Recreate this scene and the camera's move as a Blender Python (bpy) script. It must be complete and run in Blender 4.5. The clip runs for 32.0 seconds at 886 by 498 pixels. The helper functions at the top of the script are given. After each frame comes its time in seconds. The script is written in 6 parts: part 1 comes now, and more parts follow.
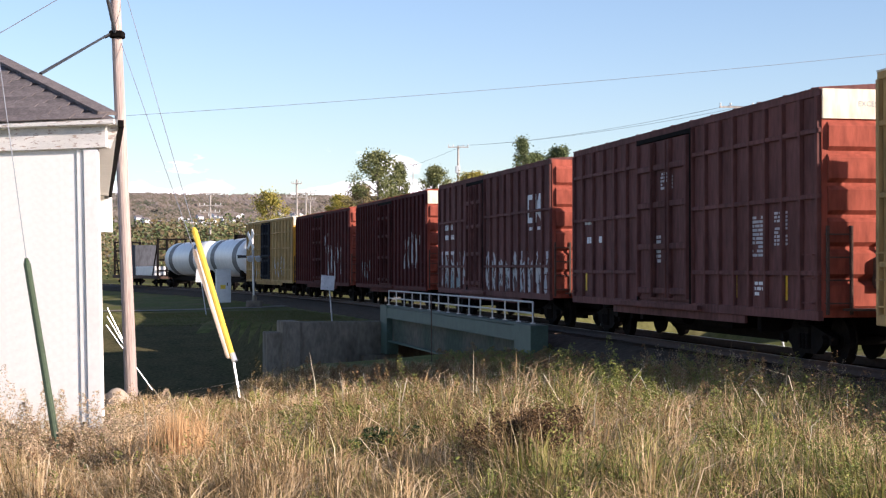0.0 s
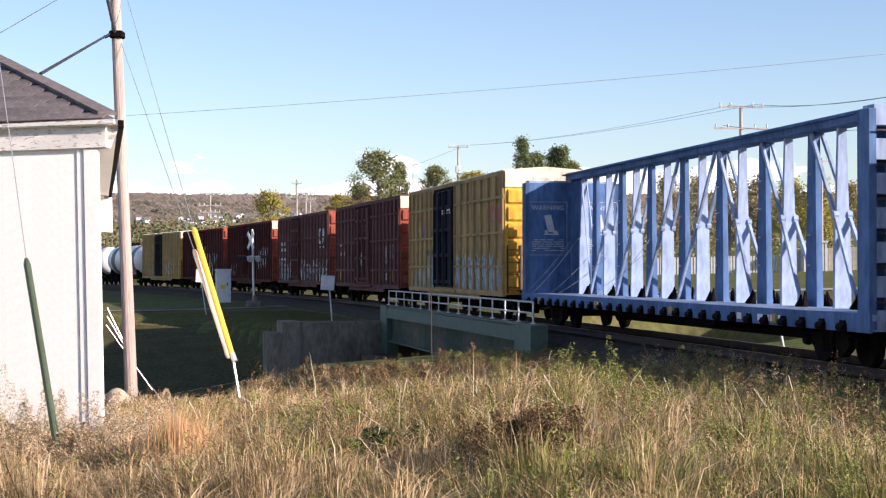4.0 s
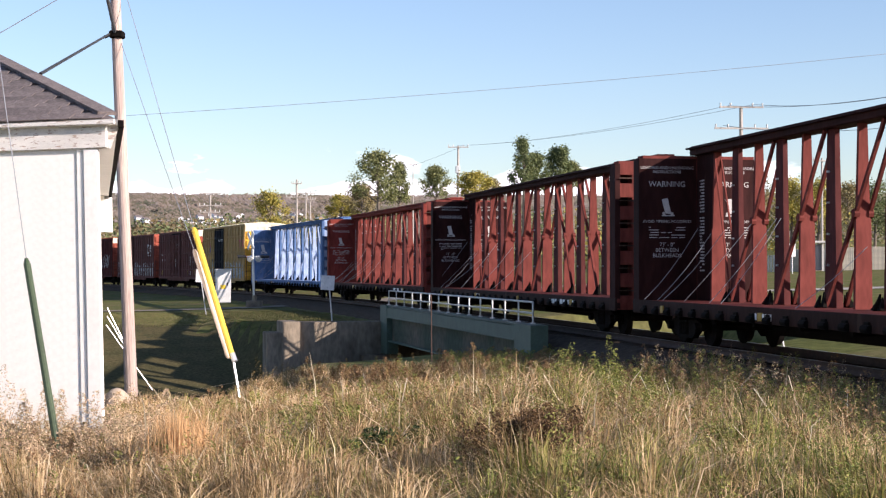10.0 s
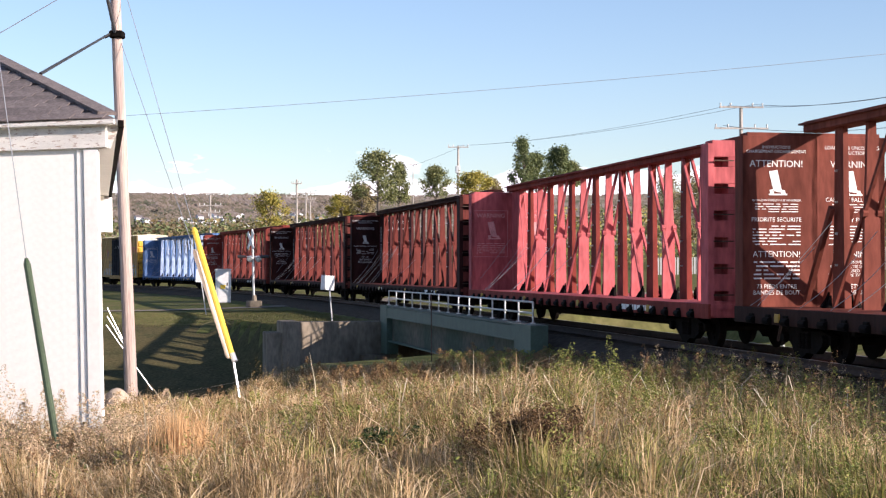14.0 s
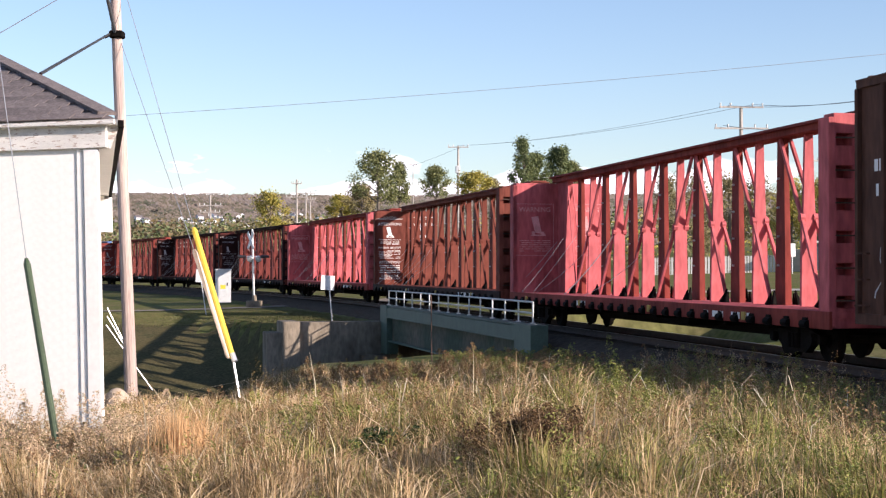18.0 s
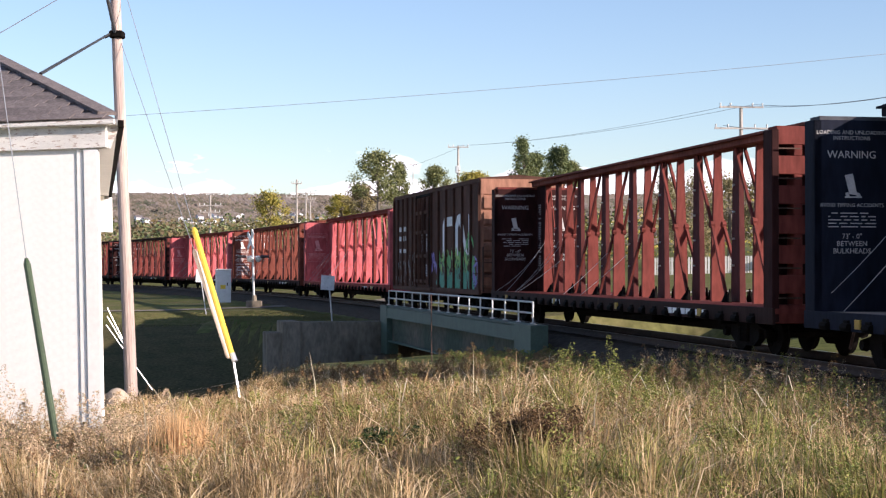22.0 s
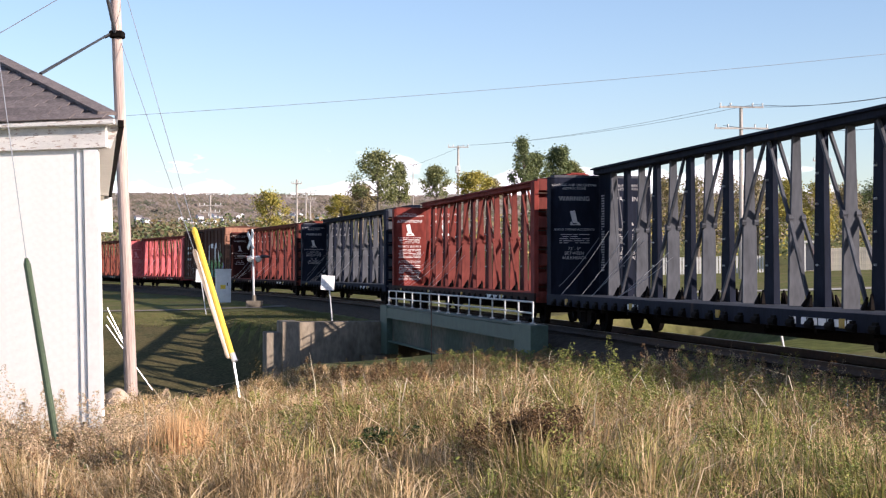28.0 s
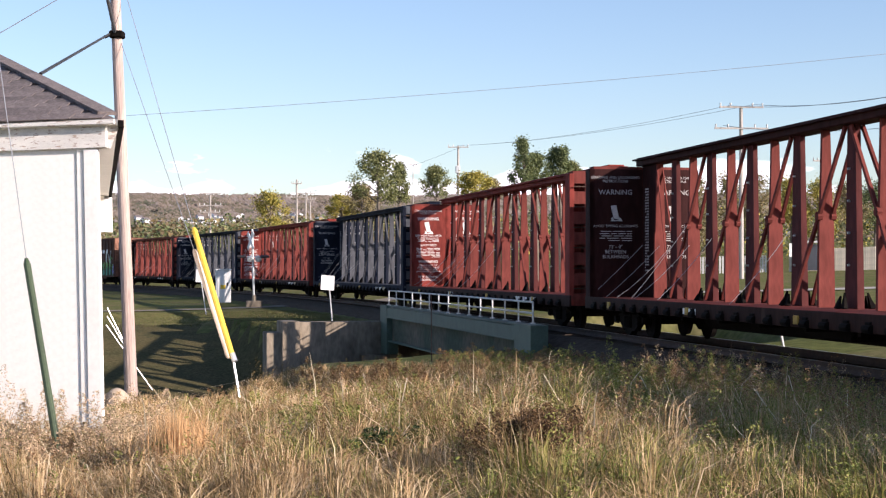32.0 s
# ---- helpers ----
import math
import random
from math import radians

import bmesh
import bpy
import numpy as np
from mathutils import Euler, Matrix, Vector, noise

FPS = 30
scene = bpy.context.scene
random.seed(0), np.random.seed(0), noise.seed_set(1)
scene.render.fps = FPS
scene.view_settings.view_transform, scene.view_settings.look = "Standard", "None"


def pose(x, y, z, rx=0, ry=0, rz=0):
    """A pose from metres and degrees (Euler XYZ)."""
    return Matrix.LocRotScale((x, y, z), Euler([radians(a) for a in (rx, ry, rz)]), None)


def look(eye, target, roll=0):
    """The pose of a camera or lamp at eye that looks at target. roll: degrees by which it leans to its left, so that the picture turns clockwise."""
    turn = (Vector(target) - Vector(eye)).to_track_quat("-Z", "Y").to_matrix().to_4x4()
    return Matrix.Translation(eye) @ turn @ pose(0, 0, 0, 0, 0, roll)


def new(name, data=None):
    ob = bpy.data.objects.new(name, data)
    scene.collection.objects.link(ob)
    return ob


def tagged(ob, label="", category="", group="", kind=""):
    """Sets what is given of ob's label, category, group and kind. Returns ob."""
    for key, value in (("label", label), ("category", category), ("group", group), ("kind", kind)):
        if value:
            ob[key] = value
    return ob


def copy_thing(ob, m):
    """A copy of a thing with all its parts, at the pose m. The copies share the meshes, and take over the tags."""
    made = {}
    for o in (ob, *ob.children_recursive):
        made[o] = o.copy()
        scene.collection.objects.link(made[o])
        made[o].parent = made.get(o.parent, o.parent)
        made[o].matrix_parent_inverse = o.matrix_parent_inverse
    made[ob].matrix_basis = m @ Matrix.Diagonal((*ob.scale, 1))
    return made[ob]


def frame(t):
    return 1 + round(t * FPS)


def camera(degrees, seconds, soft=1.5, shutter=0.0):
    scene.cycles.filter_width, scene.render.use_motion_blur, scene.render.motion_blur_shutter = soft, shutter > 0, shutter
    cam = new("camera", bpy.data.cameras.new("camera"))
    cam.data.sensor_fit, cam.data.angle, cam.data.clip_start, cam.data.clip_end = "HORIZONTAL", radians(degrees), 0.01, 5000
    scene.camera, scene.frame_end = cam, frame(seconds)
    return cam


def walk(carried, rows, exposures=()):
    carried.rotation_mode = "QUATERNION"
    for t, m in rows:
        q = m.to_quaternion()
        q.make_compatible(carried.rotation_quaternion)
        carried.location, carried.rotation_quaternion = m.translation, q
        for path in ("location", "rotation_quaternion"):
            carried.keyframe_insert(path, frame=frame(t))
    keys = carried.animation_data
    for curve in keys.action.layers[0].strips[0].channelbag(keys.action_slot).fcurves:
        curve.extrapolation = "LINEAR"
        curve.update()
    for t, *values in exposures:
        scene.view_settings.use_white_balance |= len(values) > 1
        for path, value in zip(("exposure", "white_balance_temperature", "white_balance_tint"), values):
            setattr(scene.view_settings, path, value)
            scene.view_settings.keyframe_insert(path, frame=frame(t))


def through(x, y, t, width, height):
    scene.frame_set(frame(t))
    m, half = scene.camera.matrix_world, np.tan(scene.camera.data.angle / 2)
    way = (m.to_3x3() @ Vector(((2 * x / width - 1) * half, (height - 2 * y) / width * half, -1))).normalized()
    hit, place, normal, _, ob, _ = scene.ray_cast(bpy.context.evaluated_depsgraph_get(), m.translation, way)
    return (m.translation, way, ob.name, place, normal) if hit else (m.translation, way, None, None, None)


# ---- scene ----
# ---------------- camera ----------------
EYE = (0.0, 0.0, 1.84)
cam = camera(31.69, 32.0, soft=1.25)
walk(cam, [(0.0, look(EYE, (0, 100, 1.84 + 1.23))), (32.0, look(EYE, (0, 100, 1.84 + 1.23)))],
     exposures=[(0.0, 0.9, 6150, 21), (32.0, 0.9, 6150, 21)])

# ---------------- light ----------------
SUN_AZ = (0.874, -0.486)      # horizontal way towards the sun
SUN_EL = radians(21.8)
world = bpy.data.worlds.new("sky")
scene.world = world
world.use_nodes = True
wn = world.node_tree.nodes
sky = wn.new("ShaderNodeTexSky")
sky.sky_type = "NISHITA"
sky.sun_disc = False
sky.sun_elevation = SUN_EL
sky.sun_rotation = math.atan2(SUN_AZ[0], SUN_AZ[1])
sky.air_density, sky.dust_density, sky.ozone_density = 1.0, 0.45, 2.0
wn["Background"].inputs["Strength"].default_value = 0.092
wl = world.node_tree.links
# fair-weather cloud low over the horizon, all the way round
way = wn.new("ShaderNodeTexCoord")
parts = wn.new("ShaderNodeSeparateXYZ")
wl.new(way.outputs["Generated"], parts.inputs[0])
stretched = wn.new("ShaderNodeMapping")
stretched.inputs["Scale"].default_value = (14, 14, 46)
wl.new(way.outputs["Generated"], stretched.inputs["Vector"])
puff = wn.new("ShaderNodeTexNoise")
puff.inputs["Scale"].default_value, puff.inputs["Detail"].default_value = 1.0, 6
wl.new(stretched.outputs[0], puff.inputs["Vector"])
low = wn.new("ShaderNodeMapRange")
low.inputs["From Min"].default_value, low.inputs["From Max"].default_value = 0.10, 0.035
low.inputs["To Min"].default_value, low.inputs["To Max"].default_value = -0.25, 0.34
wl.new(parts.outputs["Z"], low.inputs["Value"])
total = wn.new("ShaderNodeMath")
wl.new(puff.outputs[0], total.inputs[0])
wl.new(low.outputs[0], total.inputs[1])
edge = wn.new("ShaderNodeMapRange")
edge.inputs["From Min"].default_value, edge.inputs["From Max"].default_value = 0.63, 0.75
wl.new(total.outputs[0], edge.inputs["Value"])
cloud = wn.new("ShaderNodeMix")
cloud.data_type = "RGBA"
cloud.inputs["B"].default_value = (15.0, 14.2, 14.4, 1)
wl.new(edge.outputs[0], cloud.inputs["Factor"])
wl.new(sky.outputs[0], cloud.inputs["A"])
wl.new(cloud.outputs["Result"], wn["Background"].inputs["Color"])
sun_data = bpy.data.lights.new("sun", "SUN")
sun_data.energy, sun_data.angle, sun_data.color = 4.8, radians(0.55), (1.0, 0.88, 0.72)
sun = new("sun", sun_data)
sun.matrix_world = look((60, -40, 60), (60 - SUN_AZ[0] * math.cos(SUN_EL) * 10, -40 - SUN_AZ[1] * math.cos(SUN_EL) * 10,
                                        60 - math.sin(SUN_EL) * 10))

# ---------------- materials ----------------


def mat(name, col, rough=0.7, metal=0.0, var=0.18, scale=3.0, bump=0.0, bscale=40.0, col2=None, stretch=None,
        island=0.0, obj_random=0.0, coat=None, spec=0.5, wear=None, wear_at=0.62):
    """A worn surface: two scales of noise in its colour, optional second colour, wear spots and relief."""
    m = bpy.data.materials.new(name)
    m.use_nodes = True
    nt = m.node_tree
    n, l = nt.nodes, nt.links
    b = n["Principled BSDF"]
    b.inputs["Roughness"].default_value = rough
    b.inputs["Metallic"].default_value = metal
    b.inputs["Specular IOR Level"].default_value = spec
    tc = n.new("ShaderNodeTexCoord")
    mp = n.new("ShaderNodeMapping")
    l.new(tc.outputs["Object"], mp.inputs["Vector"])
    if stretch:
        mp.inputs["Scale"].default_value = stretch
    n1 = n.new("ShaderNodeTexNoise")
    n1.inputs["Scale"].default_value, n1.inputs["Detail"].default_value = scale, 6
    n2 = n.new("ShaderNodeTexNoise")
    n2.inputs["Scale"].default_value, n2.inputs["Detail"].default_value = scale * 9, 3
    l.new(mp.outputs[0], n1.inputs["Vector"])
    l.new(mp.outputs[0], n2.inputs["Vector"])
    mix = n.new("ShaderNodeMix")
    mix.data_type = "RGBA"
    c2 = col2 or tuple(c * 0.62 for c in col)
    mix.inputs["A"].default_value = (*col, 1)
    mix.inputs["B"].default_value = (*c2, 1)
    ramp = n.new("ShaderNodeMapRange")
    ramp.inputs["From Min"].default_value, ramp.inputs["From Max"].default_value = 0.4, 0.68
    ramp.inputs["To Max"].default_value = 1.0 if col2 else min(1.0, var * 4)
    l.new(n1.outputs[0], ramp.inputs["Value"])
    l.new(ramp.outputs[0], mix.inputs["Factor"])
    out = mix.outputs["Result"]
    hsv = n.new("ShaderNodeHueSaturation")
    vr = n.new("ShaderNodeMapRange")
    vr.inputs["From Min"].default_value, vr.inputs["From Max"].default_value = 0.3, 0.7
    vr.inputs["To Min"].default_value, vr.inputs["To Max"].default_value = 1 - var, 1 + var
    l.new(n2.outputs[0], vr.inputs["Value"])
    val = vr.outputs[0]
    if island or obj_random:
        src = n.new("ShaderNodeNewGeometry") if island else n.new("ShaderNodeObjectInfo")
        amount = island or obj_random
        ir = n.new("ShaderNodeMapRange")
        ir.inputs["To Min"].default_value, ir.inputs["To Max"].default_value = 1 - amount, 1 + amount
        l.new(src.outputs["Random Per Island" if island else "Random"], ir.inputs["Value"])
        mu = n.new("ShaderNodeMath")
        mu.operation = "MULTIPLY"
        l.new(val, mu.inputs[0])
        l.new(ir.outputs[0], mu.inputs[1])
        val = mu.outputs[0]
    l.new(out, hsv.inputs["Color"])
    l.new(val, hsv.inputs["Value"])
    out = hsv.outputs[0]
    if wear:
        nw = n.new("ShaderNodeTexNoise")
        nw.inputs["Scale"].default_value, nw.inputs["Detail"].default_value = scale * 2.3, 8
        l.new(mp.outputs[0], nw.inputs["Vector"])
        wr = n.new("ShaderNodeMapRange")
        wr.inputs["From Min"].default_value, wr.inputs["From Max"].default_value = wear_at, wear_at + 0.05
        l.new(nw.outputs[0], wr.inputs["Value"])
        wm = n.new("ShaderNodeMix")
        wm.data_type = "RGBA"
        wm.inputs["B"].default_value = (*wear, 1)
        l.new(wr.outputs[0], wm.inputs["Factor"])
        l.new(out, wm.inputs["A"])
        out = wm.outputs["Result"]
    l.new(out, b.inputs["Base Color"])
    if bump:
        nb = n.new("ShaderNodeTexNoise")
        nb.inputs["Scale"].default_value, nb.inputs["Detail"].default_value = bscale, 4
        l.new(mp.outputs[0], nb.inputs["Vector"])
        bp = n.new("ShaderNodeBump")
        bp.inputs["Strength"].default_value, bp.inputs["Distance"].default_value = bump, 0.02
        l.new(nb.outputs[0], bp.inputs["Height"])
        l.new(bp.outputs[0], b.inputs["Normal"])
    return m


def leafy(name, cols, rough=0.7, through=0.14):
    """Foliage: a colour for every clump or blade out of a ramp, some light passing through."""
    m = bpy.data.materials.new(name)
    m.use_nodes = True
    nt = m.node_tree
    n, l = nt.nodes, nt.links
    b = n["Principled BSDF"]
    b.inputs["Roughness"].default_value = rough
    b.inputs["Specular IOR Level"].default_value = 0.25
    g = n.new("ShaderNodeNewGeometry")
    cr = n.new("ShaderNodeValToRGB")
    el = cr.color_ramp.elements
    while len(el) < len(cols):
        el.new(0.5)
    for i, c in enumerate(cols):
        el[i].position = i / (len(cols) - 1)
        el[i].color = (*c, 1)
    l.new(g.outputs["Random Per Island"], cr.inputs[0])
    l.new(cr.outputs[0], b.inputs["Base Color"])
    if through:
        tr = n.new("ShaderNodeBsdfTranslucent")
        mx = n.new("ShaderNodeMixShader")
        mx.inputs[0].default_value = through
        l.new(cr.outputs[0], tr.inputs["Color"])
        l.new(b.outputs[0], mx.inputs[1])
        l.new(tr.outputs[0], mx.inputs[2])
        l.new(mx.outputs[0], n["Material Output"].inputs["Surface"])
    return m


STREAK = (1, 1, 0.18)   # paint weathers in upright streaks
M = {}
RAIL_Z = 0.12      # top of rail
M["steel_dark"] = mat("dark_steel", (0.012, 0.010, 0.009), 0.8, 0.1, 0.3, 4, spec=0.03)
M["rust"] = mat("rusty_steel", (0.09, 0.05, 0.035), 0.85, 0.1, 0.3, 5, 0.3)
M["rail"] = mat("rail_steel", (0.3, 0.28, 0.26), 0.35, 0.9, 0.15, 6)
M["rail_side"] = mat("rail_side", (0.07, 0.045, 0.035), 0.85, 0.2, 0.2, 6)
M["white_paint"] = mat("white_lettering", (0.78, 0.78, 0.76), 0.7, 0, 0.1, 6)
M["black_paint"] = mat("black_paint", (0.02, 0.02, 0.022), 0.55, 0, 0.3, 4)
M["yellow_paint"] = mat("yellow_paint", (0.75, 0.5, 0.03), 0.5, 0, 0.12, 5)
M["galv"] = mat("galvanised_steel", (0.55, 0.56, 0.56), 0.4, 0.6, 0.12, 9)
M["concrete"] = mat("weathered_concrete", (0.27, 0.225, 0.17), 0.9, 0, 0.22, 0.9, 0.5, 18, col2=(0.12, 0.102, 0.078), stretch=(1, 1, 0.4), spec=0.03)
M["green_steel"] = mat("green_girder_paint", (0.06, 0.1, 0.074), 0.6, 0, 0.15, 2.0, wear=(0.16, 0.1, 0.06), wear_at=0.7)
M["ballast"] = mat("ballast_stone", (0.085, 0.066, 0.05), 0.95, 0, 0.35, 5, 1.0, 30, spec=0.03)
M["tie"] = mat("creosoted_tie", (0.06, 0.045, 0.035), 0.9, 0, 0.25, 4, 0.4, obj_random=0.3, spec=0.03)
M["wood_pole"] = mat("weathered_pole_wood", (0.5, 0.39, 0.33), 0.85, 0, 0.2, 3, 0.5, 25, stretch=(3, 3, 0.15), col2=(0.36, 0.28, 0.25))
M["grey_pole"] = mat("grey_pole_wood", (0.42, 0.38, 0.34), 0.9, 0, 0.2, 3, stretch=(3, 3, 0.15))
M["siding"] = mat("white_siding_paint", (0.88, 0.85, 0.79), 0.55, 0, 0.04, 2.5)
M["old_paint"] = mat("flaking_white_paint", (0.78, 0.75, 0.7), 0.75, 0, 0.08, 3, 0.5, 60, stretch=(2.0, 3, 8.0), wear=(0.42, 0.33, 0.27), wear_at=0.57)
M["shingle"] = mat("asphalt_shingle", (0.15, 0.123, 0.115), 0.95, 0, 0.3, 3, 0.6, 120, obj_random=0.22)
M["cable"] = mat("black_cable", (0.03, 0.03, 0.03), 0.7, 0, 0.1)
M["wire"] = mat("wire_grey", (0.3, 0.31, 0.33), 0.6, 0.3, 0.1)
M["guard_yellow"] = mat("yellow_plastic", (0.72, 0.5, 0.05), 0.45, 0, 0.08, 4)
M["guard_pale"] = mat("sun_bleached_plastic", (0.72, 0.58, 0.47), 0.6, 0, 0.12, 5)
M["guard_green"] = mat("dark_green_plastic", (0.05, 0.075, 0.035), 0.5, 0, 0.15, 5)
M["cabinet"] = mat("aluminium_cabinet", (0.62, 0.63, 0.62), 0.45, 0.3, 0.08, 4)
M["asphalt"] = mat("worn_asphalt", (0.27, 0.235, 0.19), 0.95, 0, 0.2, 1.5, 0.4, 60, spec=0.03)
M["red_lens"] = mat("dark_red_lens", (0.2, 0.01, 0.01), 0.2, 0, 0.05)

# ---------------- building helpers ----------------


def box(bm, x0, x1, y0, y1, z0, z1, bevel=0.0):
    m = Matrix.Translation(((x0 + x1) / 2, (y0 + y1) / 2, (z0 + z1) / 2)) @ Matrix.Diagonal((x1 - x0, y1 - y0, z1 - z0, 1))
    made = bmesh.ops.create_cube(bm, size=1, matrix=m)
    if bevel:
        edges = {e for v in made["verts"] for e in v.link_edges}
        bmesh.ops.bevel(bm, geom=list(edges), offset=bevel, segments=1, affect="EDGES")
    return made["verts"]


def tube(bm, a, b, r0, r1=None, seg=8):
    """A round bar from a to b."""
    a, b = Vector(a), Vector(b)
    d = b - a
    m = Matrix.Translation((a + b) / 2) @ d.to_track_quat("Z", "Y").to_matrix().to_4x4()
    return bmesh.ops.create_cone(bm, cap_ends=True, segments=seg, radius1=r0, radius2=r0 if r1 is None else r1,
                                 depth=d.length, matrix=m)["verts"]


def beam(bm, a, b, w, h):
    """A square bar from a to b."""
    a, b = Vector(a), Vector(b)
    d = b - a
    m = Matrix.Translation((a + b) / 2) @ d.to_track_quat("Z", "Y").to_matrix().to_4x4() @ Matrix.Diagonal((w, h, d.length, 1))
    return bmesh.ops.create_cube(bm, size=1, matrix=m)["verts"]


def prism(bm, pts, y0, y1):
    """An outline in the xz plane, drawn out from y0 to y1."""
    a = [bm.verts.new((x, y0, z)) for x, z in pts]
    b = [bm.verts.new((x, y1, z)) for x, z in pts]
    bm.faces.new(a)
    bm.faces.new(b[::-1])
    for i in range(len(pts)):
        j = (i + 1) % len(pts)
        bm.faces.new((a[j], a[i], b[i], b[j]))


def mesh_of(name, bm, material):
    bmesh.ops.recalc_face_normals(bm, faces=bm.faces[:])
    me = bpy.data.meshes.new(name)
    bm.to_mesh(me)
    bm.free()
    me.materials.append(material)
    return me


def part(name, bm, material, parent=None, label=""):
    ob = new(name, mesh_of(name, bm, material))
    ob.parent = parent
    return tagged(ob, label) if label else ob


def piece(name, me, parent, m=None):
    ob = new(name, me)
    ob.parent = parent
    if m is not None:
        ob.matrix_basis = m
    return ob


def thing(name, m=None):
    ob = new(name)
    ob.empty_display_size = 0.3
    if m is not None:
        ob.matrix_basis = m
    return ob


def big_mesh(name, verts, faces, material):
    """A mesh from arrays; faces all of one size."""
    me = bpy.data.meshes.new(name)
    k = faces.shape[1]
    me.vertices.add(len(verts))
    me.vertices.foreach_set("co", np.asarray(verts, dtype=np.float32).ravel())
    me.loops.add(faces.size)
    me.loops.foreach_set("vertex_index", np.asarray(faces, dtype=np.int32).ravel())
    me.polygons.add(len(faces))
    me.polygons.foreach_set("loop_start", np.arange(0, faces.size, k, dtype=np.int32))
    me.update(calc_edges=True)
    me.materials.append(material)
    return me


# ---------------- the line of the track ----------------
KNOTS = (-30, 10, 40, 70, 100, 140, 190)
CURVE = (-0.226, 0.576, 1.352, 2.170, 2.232, 2.084, 1.936)
LINE_S = np.linspace(-420, 520, 1881)
curvature = np.interp(LINE_S, KNOTS, CURVE) * 1e-3
LINE_TH = np.concatenate([[0], np.cumsum((curvature[1:] + curvature[:-1]) / 2 * np.diff(LINE_S))])
LINE_TH += 0.1865 - np.interp(0, LINE_S, LINE_TH)
step_x, step_y = -np.sin(LINE_TH), np.cos(LINE_TH)
LINE_X = np.concatenate([[0], np.cumsum((step_x[1:] + step_x[:-1]) / 2 * np.diff(LINE_S))])
LINE_Y = np.concatenate([[0], np.cumsum((step_y[1:] + step_y[:-1]) / 2 * np.diff(LINE_S))])
LINE_X += 9.158 - np.interp(0, LINE_S, LINE_X)
LINE_Y += 21.50 - np.interp(0, LINE_S, LINE_Y)


def on_line(s, left=0.0):
    """The place (x, y) and heading at s metres along the track, so far to its left."""
    th = float(np.interp(s, LINE_S, LINE_TH))
    return (float(np.interp(s, LINE_S, LINE_X)) - left * math.cos(th), float(np.interp(s, LINE_S, LINE_Y)) - left * math.sin(th), th)


def by_line(s, left, z, turn=0.0):
    """A pose beside the track whose x axis runs along it."""
    x, y, th = on_line(s, left)
    return pose(x, y, z, 0, 0, math.degrees(th) + 90 + turn)


# ---------------- the ground ----------------
def smooth(a, b, v):
    t = np.clip((v - a) / (b - a), 0, 1)
    return t * t * (3 - 2 * t)


def wavy(x, y, size, seed):
    """Cheap rolling noise from a few sines."""
    r = np.random.RandomState(seed)
    out = 0
    for i in range(6):
        a, k, p = r.uniform(0, 6.28), r.uniform(0.6, 1.8) / size, r.uniform(0, 6.28)
        out = out + np.sin((x * np.cos(a) + y * np.sin(a)) * k * 6.28 + p)
    return out / 6


def beside(x, y):
    """Distance to the left of the track (negative: right) and the place along it."""
    shape = x.shape
    xs, ys = x.ravel(), y.ravel()
    ls, lx, ly, lt = LINE_S[::4], LINE_X[::4], LINE_Y[::4], LINE_TH[::4]
    lat, along = np.empty(len(xs)), np.empty(len(xs))
    for i in range(0, len(xs), 4000):
        d = (xs[i:i + 4000, None] - lx) ** 2 + (ys[i:i + 4000, None] - ly) ** 2
        k = d.argmin(1)
        lat[i:i + 4000] = -(xs[i:i + 4000] - lx[k]) * np.cos(lt[k]) - (ys[i:i + 4000] - ly[k]) * np.sin(lt[k])
        along[i:i + 4000] = ls[k] - (xs[i:i + 4000] - lx[k]) * np.sin(lt[k]) + (ys[i:i + 4000] - ly[k]) * np.cos(lt[k])
    return lat.reshape(shape), along.reshape(shape)


CUT0, CUT1 = 24.5, 44.0     # the underpass lies between these places along the track


